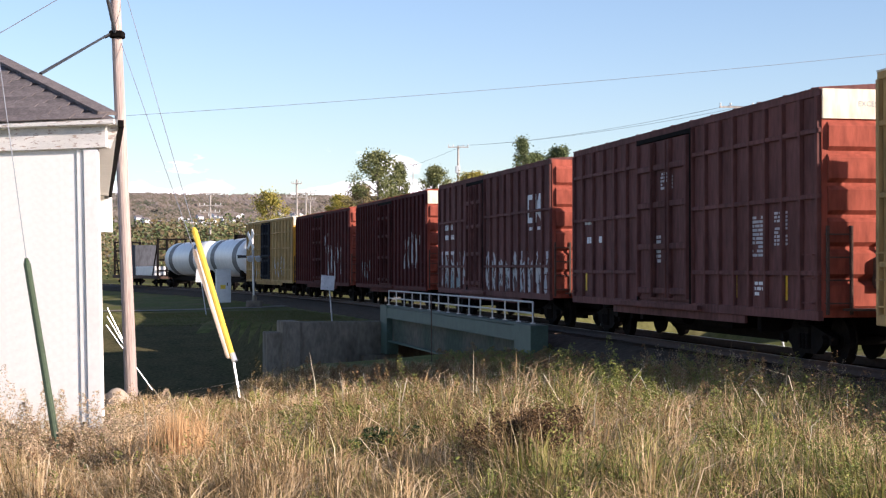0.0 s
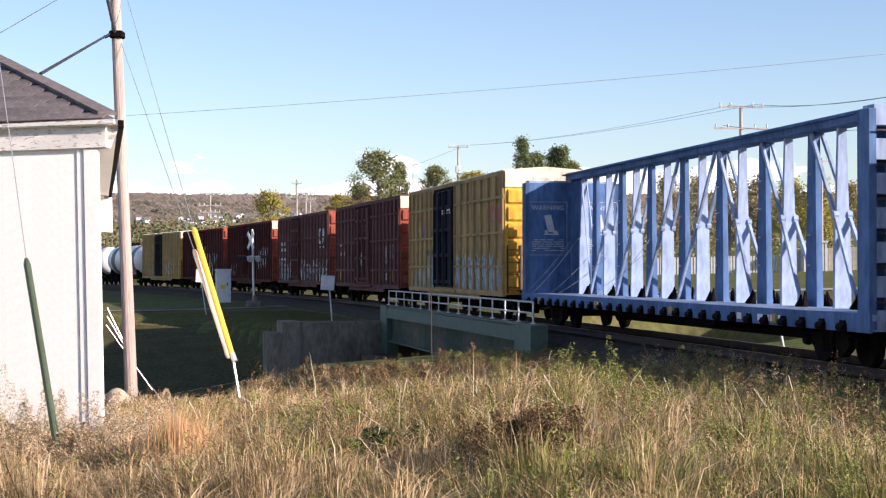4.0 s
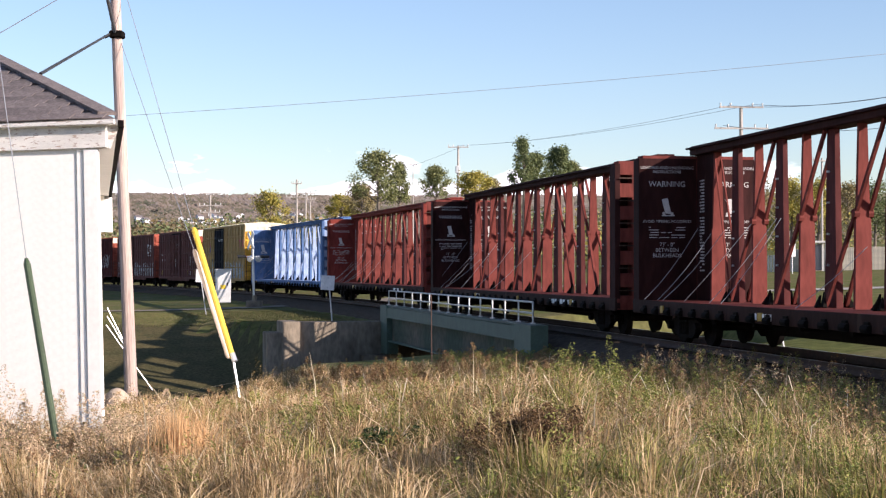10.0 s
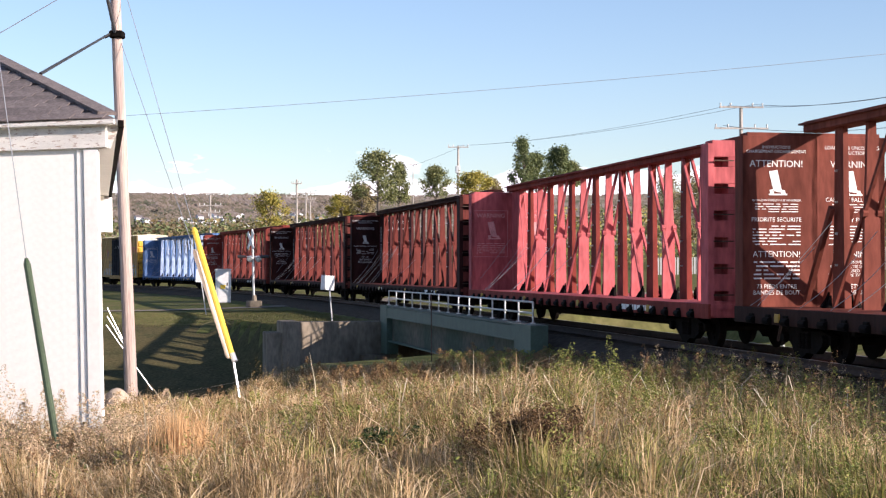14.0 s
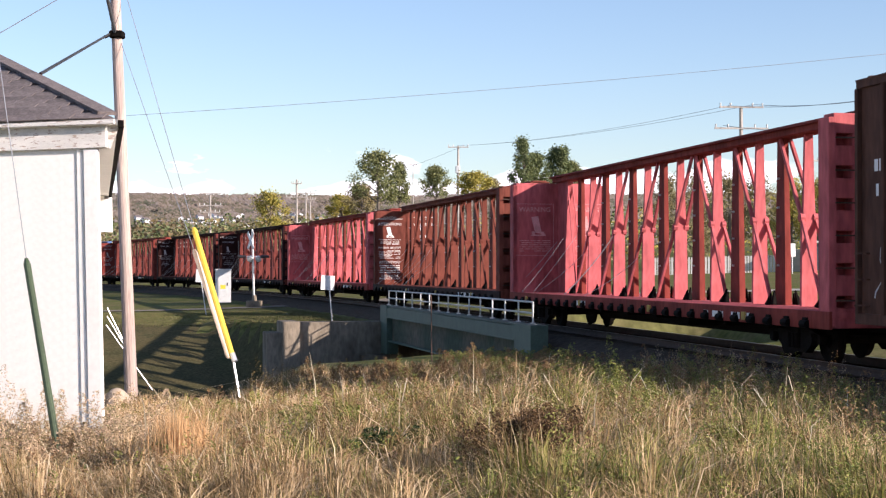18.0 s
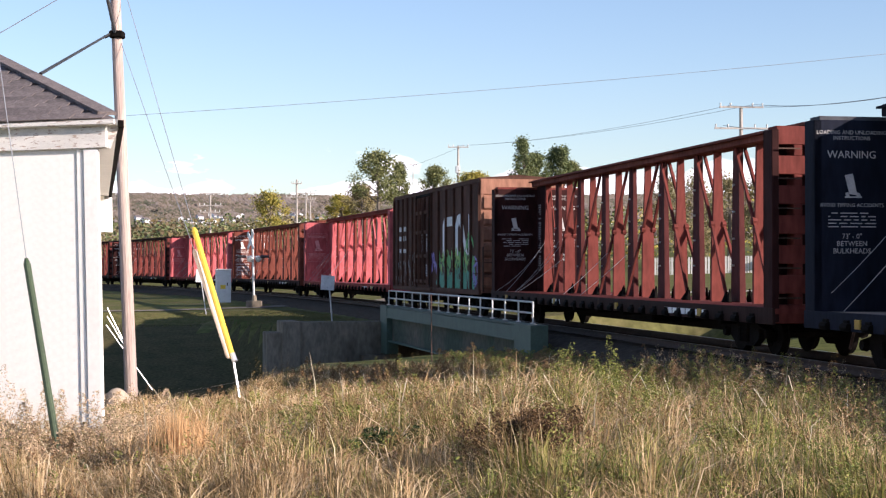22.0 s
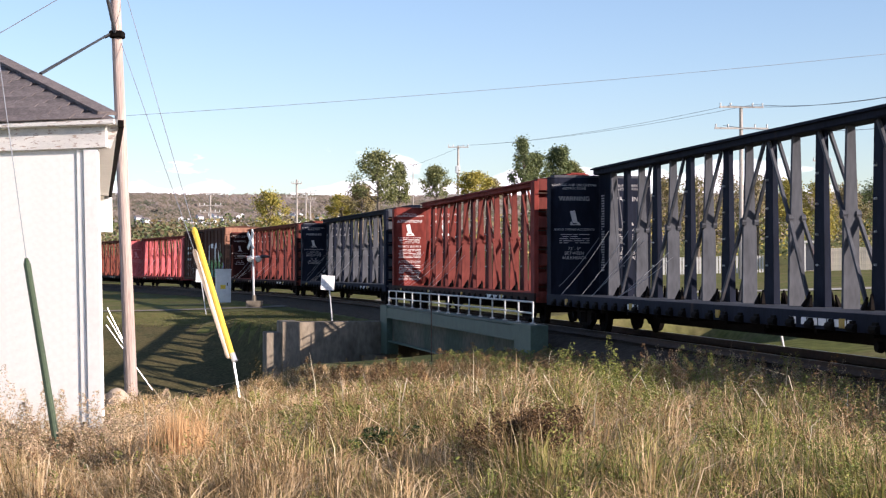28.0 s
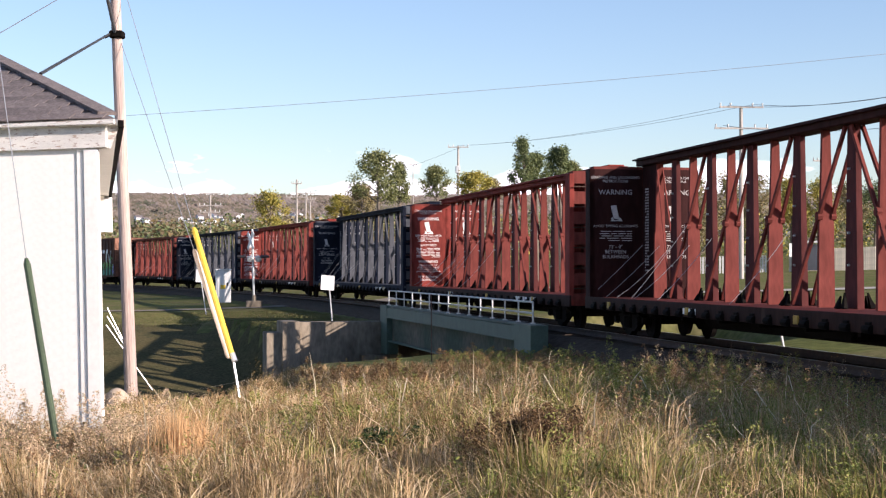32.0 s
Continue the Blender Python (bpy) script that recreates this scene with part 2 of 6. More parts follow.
def ground_z(x, y):
    lat, s = beside(x, y)
    # the camera's field falls away towards the line
    field = 0.24 - 0.88 * smooth(13, 31, y) + 0.36 * smooth(-2.6, 0.8, x) * smooth(24, 11, y) + 0.06 * wavy(x, y, 5, 3)
    field = np.where(lat < 9, field + (-0.42 - field) * smooth(9, 3.5, lat), field)
    # beyond the line the lawn climbs gently to the town
    lawn = -0.32 + 0.34 * smooth(-3, -7, lat) + 0.030 * np.clip(-lat - 7, 0, 260) + 0.05 * wavy(x, y, 9, 4)
    left_far = -0.45 - 0.15 * smooth(3, 12, lat) + 0.010 * np.clip(lat - 20, 0, 200)
    near = np.where(y > 40, field * (1 - smooth(45, 70, y)) + left_far * smooth(45, 70, y), field)
    z = np.where(lat > 0, near, lawn)
    z = np.where(np.abs(lat) < 3.0, -0.40, z)
    # the cut of the underpass, running off to the left of the line
    bank_top = CUT1 + 0.7 + 13 * smooth(6.3, 9.5, lat) + 0.2 * np.clip(lat - 8, 0, 40)
    bank_foot = CUT1 + 0.2 - 7 * smooth(6.3, 10, lat)
    rise = np.clip((bank_top - s) / (bank_top - bank_foot), 0, 1)
    brow = s + 0.10 * np.clip(lat - 4, 0, 40) + 3.2 * np.clip(lat - 8.5, 0, 7) * smooth(24.5, 29, y) * smooth(42, 38, y)
    in_cut = smooth(CUT0 - 2.5, CUT0 + 2.5, brow) * (0.6 * rise + 0.4 * rise * rise * (3 - 2 * rise))
    under_cut = smooth(CUT0 - 0.3, CUT0 + 0.3, s) * smooth(CUT1 + 0.3, CUT1 - 0.3, s)
    depth = np.where(lat > 2.4, in_cut * smooth(70, 45, lat), np.where(lat > -3.5, under_cut, in_cut * smooth(-14, -7, lat)))
    z = z * (1 - depth) + (-4.4) * depth
    # far land: rising to the wooded ridge
    far = smooth(500, 2300, y) * (88 + 7 * wavy(x, y, 900, 8) + 4 * wavy(x, y, 260, 9)) - smooth(2600, 4200, y) * 60
    z = z + far + smooth(140, 480, y) * 2.0
    return z


def spread(*runs):
    return np.unique(np.concatenate([np.arange(a, b + 1e-6, st) for a, b, st in runs]))


gx = spread((-3000, -400, 130), (-400, -80, 16), (-80, -30, 3), (-30, 22, 0.6), (22, 60, 3), (60, 400, 16), (400, 3000, 130))
gy = spread((-400, -40, 40), (-40, 6, 4), (6, 70, 0.6), (70, 130, 2), (130, 500, 16), (500, 4500, 80))
GX, GY = np.meshgrid(gx, gy)
GZ = ground_z(GX, GY)
nx, ny = len(gx), len(gy)
idx = np.arange(nx * ny).reshape(ny, nx)
quads = np.stack([idx[:-1, :-1], idx[:-1, 1:], idx[1:, 1:], idx[1:, :-1]], -1).reshape(-1, 4)
M["ground"] = mat("mown_autumn_grass", (0.105, 0.115, 0.036), 0.95, 0, 0.3, 0.35, 0.8, 20, col2=(0.15, 0.128, 0.06), spec=0.03)
M["bank"] = mat("dry_bank_grass", (0.092, 0.078, 0.038), 0.95, 0, 0.3, 0.9, 1.0, 14, col2=(0.066, 0.063, 0.03), spec=0.03)
M["soil"] = mat("brown_thatch", (0.09, 0.065, 0.032), 0.95, 0, 0.3, 2.0, 0.8, 25, col2=(0.13, 0.10, 0.05), spec=0.03)
ground = new("ground", big_mesh("ground", np.stack([GX, GY, GZ], -1).reshape(-1, 3), quads, M["ground"]))
ground.data.polygons.foreach_set("use_smooth", np.ones(len(quads), dtype=bool))
ground.data.materials.append(M["bank"])
ground.data.materials.append(M["soil"])
mid_z, mid_y = GZ.ravel()[quads].mean(1), GY.ravel()[quads].mean(1)
mid_x = GX.ravel()[quads].mean(1)
mid_lat = beside(mid_x, mid_y)[0]
# hillside colour raised and greyed to carry the haze of distance
M["hill_floor"] = mat("leaf_strewn_hillside", (0.24, 0.2, 0.16), 0.95, 0, 0.2, 0.02, 0, 1, col2=(0.16, 0.15, 0.1), spec=0.03)
ground.data.materials.append(M["hill_floor"])
cover = np.where(mid_y > 420, 3, 0)
# near-black colour puts deep shade on the floor of the cut
ground.data.materials.append(mat("shaded_underpass_floor", (0.014, 0.012, 0.010), 0.9, 0, 0.2, 1.0, 0.3, 40, spec=0.03))
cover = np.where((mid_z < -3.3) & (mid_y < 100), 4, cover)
cover = np.where((mid_z < np.where(mid_y < 45, -0.66, -0.95)) & (mid_z >= -3.3) & (mid_y < 100) & (mid_lat > 2), 1, np.where((mid_y < 37) & (mid_y > 4) & (mid_lat > 1.5) & (mid_x > -0.13 * mid_y), 2, cover))
cover = np.where((mid_y > 31) & (mid_y < 45) & (mid_x < -0.10 * mid_y) & (mid_x > -0.4 * mid_y) & (mid_lat > 3) & (cover == 0) & (mid_z < -0.4), 1, cover)
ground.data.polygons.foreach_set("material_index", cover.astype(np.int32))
tagged(ground, "rough autumn grassland falling to a railway underpass", "ground", kind="structure")


def gz(x, y):
    return float(ground_z(np.array([[x]], dtype=float), np.array([[y]], dtype=float))[0, 0])


# ---------------- track bed, rails ----------------
def swept(name, profile, s0, s1, ds, material):
    """A profile (left, z) carried along the track."""
    ss = np.arange(s0, s1 + ds / 2, ds)
    k = len(profile)
    v = []
    for s in ss:
        for left, z in profile:
            x, y, th = on_line(s, left)
            v.append((x, y, z + RAIL_Z))
    f = []
    for i in range(len(ss) - 1):
        for j in range(k):
            a, b = i * k + j, i * k + (j + 1) % k
            f.append((a, b, b + k, a + k))
    return big_mesh(name, np.array(v), np.array(f), material)


bed_profile = [(-2.9, -0.62), (-1.75, -0.17), (1.75, -0.17), (2.9, -0.62), (2.9, -1.0), (-2.9, -1.0)]
for s0, s1 in ((-120, CUT0 - 0.4), (CUT1 + 0.4, 260)):
    bed = new("ballast_bed", swept("ballast_bed", bed_profile, s0, s1, 2.0, M["ballast"]))
    tagged(bed, "grey crushed stone ballast under the rails", "ballast", kind="structure")
# same stone as the bed, paler: sunlight on the far edge put into colour
M["gravel"] = mat("sunlit_ballast", (0.36, 0.33, 0.28), 0.95, 0, 0.3, 6, 1.0, 45, col2=(0.22, 0.2, 0.16), spec=0.1)
shoulder = new("gravel_shoulder", swept("gravel_shoulder", [(-1.78, -0.163), (-3.2, -0.42), (-3.2, -0.7), (-1.78, -0.7)], -120, CUT0 - 0.6, 2.0, M["gravel"]))
tagged(shoulder, "far edge of the ballast, paler as if sunlit", "gravel", kind="structure")
rail_profile = [(-0.07, -0.16), (-0.07, -0.145), (-0.012, -0.12), (-0.012, -0.045), (-0.036, -0.035), (-0.036, 0.0),
                (0.036, 0.0), (0.036, -0.035), (0.012, -0.045), (0.012, -0.12), (0.07, -0.145), (0.07, -0.16)]
for side in (-0.7525, 0.7525):
    rail = new("rail", swept("rail", [(a + side, z) for a, z in rail_profile], -120, 260, 2.0, M["rail_side"]))
    tagged(rail, "worn steel rail with a shiny head", "rail", "rails", "structure")
    head = new("rail_head", swept("rail_head", [(side - 0.03, 0.0), (side - 0.03, 0.003), (side + 0.03, 0.003), (side + 0.03, 0.0)],
                                  -120, 260, 2.0, M["rail"]))
    head.parent = rail

# ---------------- underpass bridge ----------------
# darker green than the flanges: shade on the recessed web put into the colour
M["web_paint"] = mat("shaded_green_web", (0.045, 0.062, 0.042), 0.8, 0, 0.3, 0.5, 0.2, 20, col2=(0.11, 0.095, 0.07), spec=0.2)
# plate girder on the camera's side of the line, with a railing on top
G0, G1 = 22.3, 43.6
GIRDER = 2.75
bridge = tagged(thing("railway_bridge"), "green painted plate girder railway bridge over an underpass", "bridge", kind="structure")


def line_box(bm, s0, s1, l0, l1, z0, z1):
    """A block along the track between two offsets to its left."""
    for a in np.arange(s0, s1 - 1e-6, (s1 - s0) / max(1, round((s1 - s0) / 6))):
        b = a + (s1 - s0) / max(1, round((s1 - s0) / 6))
        v = [bm.verts.new((*on_line(s, l)[:2], z)) for z in (z0, z1) for s, l in ((a, l0), (b, l0), (b, l1), (a, l1))]
        for f in ((3, 2, 1, 0), (4, 5, 6, 7), (0, 1, 5, 4), (1, 2, 6, 5), (2, 3, 7, 6), (3, 0, 4, 7)):
            bm.faces.new([v[i] for i in f])


for side in (1, -1):
    bm = bmesh.new()
    o = GIRDER * side
    if side < 0:
        line_box(bm, G0, G1, o - 0.2, o + 0.2, -1.05, -0.2)
        part("far_girder", bm, M["green_steel"], bridge)
        continue
    line_box(bm, G0, G1, o - 0.03 * side, o + 0.03 * side, -1.05, 0.28)
    part("girder_web", bm, M["web_paint"], bridge)
    bm = bmesh.new()
    line_box(bm, G0, G1, o - 0.2 * side, o + 0.2 * side, 0.28, 0.33)
    part("top_flange", bm, M["green_steel"], bridge)
    bm = bmesh.new()
    line_box(bm, G0, G1, o - 0.2 * side, o + 0.2 * side, -1.10, -1.05)
    part("bottom_flange", bm, M["green_steel"], bridge)
    bm = bmesh.new()
    line_box(bm, G0, G1 - 1.2, o + 0.03 * side, o + 0.24 * side, -0.10, 0.26)
    line_box(bm, G0, G1 - 1.2, o + 0.03 * side, o + 0.27 * side, -0.14, -0.10)
    part("fascia_beam", bm, M["green_steel"], bridge)
    for s0, s1 in ((G0 - 1.8, G0 - 0.03), (G1 - 1.2, G1 + 0.2)):
        bm = bmesh.new()
        line_box(bm, s0, s1, o - 0.22 * side, o + 0.26 * side, -1.6, 0.335)
        part("end_post", bm, M["green_steel"], bridge)
bm = bmesh.new()
line_box(bm, CUT0 - 0.5, CUT1 + 0.5, -GIRDER + 0.05, GIRDER - 0.05, -0.75, -0.22)
part("deck", bm, M["ballast"], bridge)

posts = np.linspace(G0 - 0.6, G1 + 0.3, 15)
RL = GIRDER - 0.12
railing = tagged(thing("bridge_railing"), "galvanised pipe railing along the top of the girder", "railing")
for s in posts:
    bm = bmesh.new()
    x, y, _ = on_line(s, RL)
    tube(bm, (x, y, 0.33), (x, y, 0.92), 0.028, seg=6)
    box(bm, x - 0.07, x + 0.07, y - 0.07, y + 0.07, 0.33, 0.36)
    part("post", bm, M["galv"], railing)
for z in (0.62, 0.92):
    for a, b in zip(posts[:-1], posts[1:]):
        bm = bmesh.new()
        tube(bm, (*on_line(a, RL)[:2], z), (*on_line(b, RL)[:2], z), 0.026, seg=6)
        part("rail", bm, M["galv"], railing)

# abutments and the flared wing wall
abut = tagged(thing("abutment"), "stained concrete abutment of the underpass", "abutment", kind="structure")
for s0, s1 in ((CUT0 - 1.3, CUT0), (CUT1, CUT1 + 1.3)):
    bm = bmesh.new()
    line_box(bm, s0, s1, -3.4, 3.0, -5.0, -0.78)
    part("abutment_block", bm, M["concrete"], abut)


def wall_run(bm, a, b, z0, ta, tb, thick):
    """A wall from a to b with a top that slopes from ta to tb."""
    a, b = Vector((*a, 0)), Vector((*b, 0))
    d = (b - a).normalized()
    nrm = Vector((-d.y, d.x, 0)) * thick
    v = []
    for p, t in ((a, ta), (b, tb)):
        for off in (Vector(), nrm):
            v += [bm.verts.new((p + off) + Vector((0, 0, z0))), bm.verts.new((p + off) + Vector((0, 0, t)))]
    for f in ((0, 4, 5, 1), (2, 3, 7, 6), (1, 5, 7, 3), (0, 1, 3, 2), (4, 6, 7, 5), (0, 2, 6, 4)):
        bm.faces.new([v[i] for i in f])


wing = tagged(thing("wing_wall"), "weathered concrete wing wall beside the underpass", "wall", kind="structure")
# it carries the face of the abutment on to the left, square to the line
def wing_block(name, s0, s1, l0, l1, top):
    bm = bmesh.new()
    line_box(bm, s0, s1, l0, l1, -5.0, top)
    part(name, bm, M["concrete"], wing)


wing_block("wall_face", CUT1 - 0.35, CUT1 + 0.7, 2.95, 6.35, -0.33)
wing_block("wall_end", CUT1 - 0.60, CUT1 + 1.4, 6.35, 7.05, -0.30)
wing_block("wall_step", CUT1 - 0.30, CUT1 + 1.2, 7.05, 7.65, -0.75)
wing_block("bearing_seat", CUT1 - 0.9, CUT1 - 0.35, 2.2, 3.9, -1.65)

# the road that crosses the line beyond the underpass
bm = bmesh.new()
rows = [(-60, 86.5), (-40, 86.5), (-25, 87), (-14, 89), (-8, 92), (-4, 97), (4, 108), (14, 125)]
prev = None
for (x, y), (x2, y2) in zip(rows[:-1], rows[1:]):
    n = Vector((-(y2 - y), x2 - x, 0)).normalized() * 1.1
    for k in range(4):
        cx, cy = x + (x2 - x) * k / 4, y + (y2 - y) * k / 4
        pair = [bm.verts.new((cx + n.x * q, cy + n.y * q, max(gz(cx + n.x * q, cy + n.y * q), gz(cx, cy)) + 0.04)) for q in (-1, 0, 1)]
        if prev:
            for i in (0, 1):
                bm.faces.new((prev[i], pair[i], pair[i + 1], prev[i + 1]))
        prev = pair
road = part("road", bm, M["asphalt"])
tagged(road, "narrow worn asphalt road crossing the railway", "road", kind="structure")

# sleepers under the near stretch of the line
bm = bmesh.new()
box(bm, -0.115, 0.115, -1.3, 1.3, -0.17, 0.0, 0.01)
TIE = mesh_of("tie", bm, M["tie"])
sleepers = tagged(thing("sleepers"), "dark creosoted wooden sleepers under the rails", "sleepers", kind="structure")
for i in range(200):
    piece("tie", TIE, sleepers, by_line(-8 + i * 0.55, 0, RAIL_Z - 0.155 + 0.008 * math.sin(i * 7.3), math.sin(i * 3.1) * 0.6))

# ---------------- the white shed ----------------
FR = Vector((-2.91, 13.42, 0))
shed = tagged(thing("shed", Matrix.Translation(FR) @ pose(0, 0, 0, 0, -1.3, 0) @ Matrix.Translation(-FR)), "white clapboard shed with a dark shingled hip roof and flaking trim", "shed")
FL, BL, BR = Vector((-8.2, 14.2, 0)), Vector((-10.5, 26.0, 0)), Vector((-5.72, 25.0, 0))
BASE, TOP, EAVE = 0.1, 2.87, 3.11
bm = bmesh.new()
low = [bm.verts.new(p + Vector((0, 0, BASE))) for p in (FR, FL, BL, BR)]
high = [bm.verts.new(p + Vector((0, 0, EAVE - 0.05))) for p in (FR, FL, BL, BR)]
bm.faces.new(low)
bm.faces.new(high)
for i in range(4):
    bm.faces.new((low[i], low[(i + 1) % 4], high[(i + 1) % 4], high[i]))
part("wall", bm, M["siding"], shed)
along = (FL - FR).normalized()
out = Vector((along.y, -along.x, 0))
if out.y > 0:
    out = -out
front = Matrix(((-along.x, -out.x, 0, FR.x), (-along.y, -out.y, 0, FR.y), (0, 0, 1, 0), (0, 0, 0, 1)))   # x runs to the right along the wall, -y out
bm = bmesh.new()
prism(bm, [(-5.2, 0), (-0.19, 0), (-0.19, 0.118), (-5.2, 0.118)], -0.006, -0.002)
for v in bm.verts:
    if v.co.z < 0.01 and v.co.y < -0.004:
        v.co.y = -0.0065
board = mesh_of("clapboard", bm, M["siding"])
for i in range(24):
    piece("clapboard", board, shed, front @ Matrix.Translation((0, 0, 0.12 + i * 0.115)))
bm = bmesh.new()
box(bm, -0.115, 0.012, -0.032, 0.02, BASE, TOP, 0.004)
part("corner_board", bm, M["siding"], shed).matrix_basis = front
bm = bmesh.new()
box(bm, -0.185, -0.125, -0.018, 0.0, BASE, TOP, 0.006)
part("corner_strip", bm, M["siding"], shed).matrix_basis = front
bm = bmesh.new()
box(bm, -5.2, 0.10, -0.05, 0.0, TOP, TOP + 0.2, 0.006)
part("frieze_board", bm, M["old_paint"], shed, "flaking white frieze board").matrix_basis = front
bm = bmesh.new()
box(bm, -5.2, 0.20, -0.12, -0.085, EAVE - 0.045, EAVE + 0.0, 0.006)
part("fascia", bm, M["old_paint"], shed).matrix_basis = front
bm = bmesh.new()
box(bm, -5.2, 0.14, -0.085, 0.0, EAVE - 0.05, EAVE - 0.02)
part("soffit", bm, M["siding"], shed).matrix_basis = front
# eave along the receding side
bm = bmesh.new()
e0, e1 = FR + Vector((0.20, -0.10, 0)), BR + Vector((0.37, 0.3, 0))
q = [e0, e1, BR, FR]
v = [bm.verts.new(p + Vector((0, 0, z))) for z in (EAVE - 0.05, EAVE) for p in q]
for f in ((3, 2, 1, 0), (4, 5, 6, 7), (0, 1, 5, 4), (1, 2, 6, 5), (2, 3, 7, 6), (3, 0, 4, 7)):
    bm.faces.new([v[i] for i in f])
part("side_eave", bm, M["siding"], shed)
bm = bmesh.new()
beam(bm, e0 + Vector((0.02, 0.04, EAVE - 0.035)), e1 + Vector((0.02, 0, EAVE - 0.035)), 0.05, 0.06)
part("gutter", bm, M["steel_dark"], shed, "thin dark strip along the eave")
bm = bmesh.new()
v = [bm.verts.new(p) for p in (FR + Vector((0.013, 0.0, TOP)), FR + Vector((0.11, 0.0, TOP)), FR + Vector((0.19, -0.02, EAVE - 0.05)), FR + Vector((0.013, -0.02, EAVE - 0.05)))]
w = [bm.verts.new(p.co + Vector((-0.01, 0.08, 0))) for p in v]
bm.faces.new(v)
bm.faces.new(w[::-1])
for i in range(4):
    bm.faces.new((v[(i + 1) % 4], v[i], w[i], w[(i + 1) % 4]))
part("frieze_return", bm, M["old_paint"], shed)
# back wing seen past the corner
bm = bmesh.new()
box(bm, BR.x - 0.6, BR.x + 0.38, BR.y - 0.1, BR.y + 0.5, 2.48, 3.05)
part("back_bay", bm, M["siding"], shed)
# hip roof
APEX = Vector((-6.64, 19.5, 5.14))
corners = [FR + Vector((0.19, -0.15, EAVE)), FL + Vector((-0.3, -0.13, EAVE)), BL + Vector((-0.3, 0.3, EAVE)), BR + Vector((0.1, 0.3, EAVE))]
bm = bmesh.new()
top = bm.verts.new(APEX)
cv = [bm.verts.new(p) for p in corners]
for i in range(4):
    bm.faces.new((cv[i], cv[(i + 1) % 4], top))
bm.faces.new(cv[::-1])
roof = part("roof", bm, M["shingle"], shed, "dark grey asphalt shingles")
# shingles on the side that shows
c0, c1 = corners[0], corners[1]
ridge_u = (c1 - c0).normalized()
nrm = (c1 - c0).cross(APEX - c0).normalized()
if nrm.z < 0:
    nrm = -nrm
up = nrm.cross(ridge_u).normalized()
if up.z < 0:
    up = -up
bm = bmesh.new()
box(bm, 0.004, 0.296, 0.0, 0.17, 0.002, 0.010)
tab = mesh_of("shingle", bm, M["shingle"])
slope = Matrix((( ridge_u.x, up.x, nrm.x, 0), (ridge_u.y, up.y, nrm.y, 0), (ridge_u.z, up.z, nrm.z, 0), (0, 0, 0, 1)))
rel = APEX - c0
au, av = rel.dot(ridge_u), rel.dot(up)
count = 0
for r in range(14):
    vv = r * 0.145
    u0 = au * (vv + 0.16) / av - 0.02
    for k in range(11):
        uu = u0 + (0.15 if r % 2 else 0.0) + k * 0.3
        if uu < 2.6:
            piece("shingle", tab, roof, Matrix.Translation(c0 + ridge_u * uu + up * vv + nrm * (0.004 + 0.002 * (k % 2))) @ slope @ pose(0, 0, 0, 1.6, 0, 0))
bm = bmesh.new()
beam(bm, c0.lerp(APEX, 0.025) + nrm * 0.012, APEX + nrm * 0.012, 0.17, 0.03)
part("hip_cap", bm, M["shingle"], roof)

# ---------------- utility pole, guys and service cable ----------------
def rope(bm, a, b, sag=0.0, r=0.01, n=10):
    """A hanging cable as one bent tube."""
    a, b = Vector(a), Vector(b)
    d = (b - a).normalized()
    side = d.cross(Vector((0, 0, 1)))
    side = side.normalized() if side.length > 1e-4 else Vector((1, 0, 0))
    up = side.cross(d)
    prev = None
    for i in range(n + 1):
        p = a.lerp(b, i / n) - Vector((0, 0, sag * 4 * (i / n) * (1 - i / n)))
        ring = [bm.verts.new(p + side * r * math.cos(k * 1.2566) + up * r * math.sin(k * 1.2566)) for k in range(5)]
        if prev:
            for k in range(5):
                bm.faces.new((prev[k], prev[(k + 1) % 5], ring[(k + 1) % 5], ring[k]))
        prev = ring


def spot(px, py, depth):
    """The place at a depth (metres north) that lies at these picture coordinates from the eye."""
    return Vector(((px - 784) / 2762.3 * depth, depth, 1.84 + (475 - py) / 2762.3 * depth))


PD = 28.0
p_base, p_top = spot(238, 730, PD), spot(189, -330, PD)
pole = tagged(thing("utility_pole"), "leaning weathered wooden utility pole among weeds", "utility pole")
bm = bmesh.new()
tube(bm, p_base - Vector((0, 0, 0.9)), p_top, 0.122, 0.08, 14)
part("shaft", bm, M["wood_pole"], pole)
knot = spot(207, 62, PD)
bm = bmesh.new()
box(bm, knot.x - 0.13, knot.x + 0.12, knot.y - 0.14, knot.y + 0.1, knot.z - 0.06, knot.z + 0.07, 0.02)
tube(bm, knot + Vector((-0.1, -0.12, 0)), knot + Vector((-0.2, -0.16, -0.06)), 0.03)
part("cable_clamp", bm, M["steel_dark"], pole)
bm = bmesh.new()
rope(bm, knot + Vector((-0.02, -0.13, 0.02)), spot(185, -20, PD - 0.1), 0, 0.035, 4)
part("riser_cable", bm, M["cable"], pole)
bm = bmesh.new()
rope(bm, knot + Vector((-0.12, -0.14, 0)), spot(70, 131, 17.0), 0.0, 0.02, 2)
cable = part("service_cable", bm, M["cable"])
tagged(cable, "black service cable from the pole to the shed roof", "cable")


def guard(name, lo, hi, r, m):
    """A split plastic guy guard."""
    bm = bmesh.new()
    d = (hi - lo).normalized()
    tube(bm, lo, hi, r, r, 10)
    tube(bm, hi, hi + d * 0.05, r, r * 0.5, 10)
    tube(bm, lo - d * 0.04, lo, r * 0.6, r * 1.08, 10)
    return part(name, bm, m)


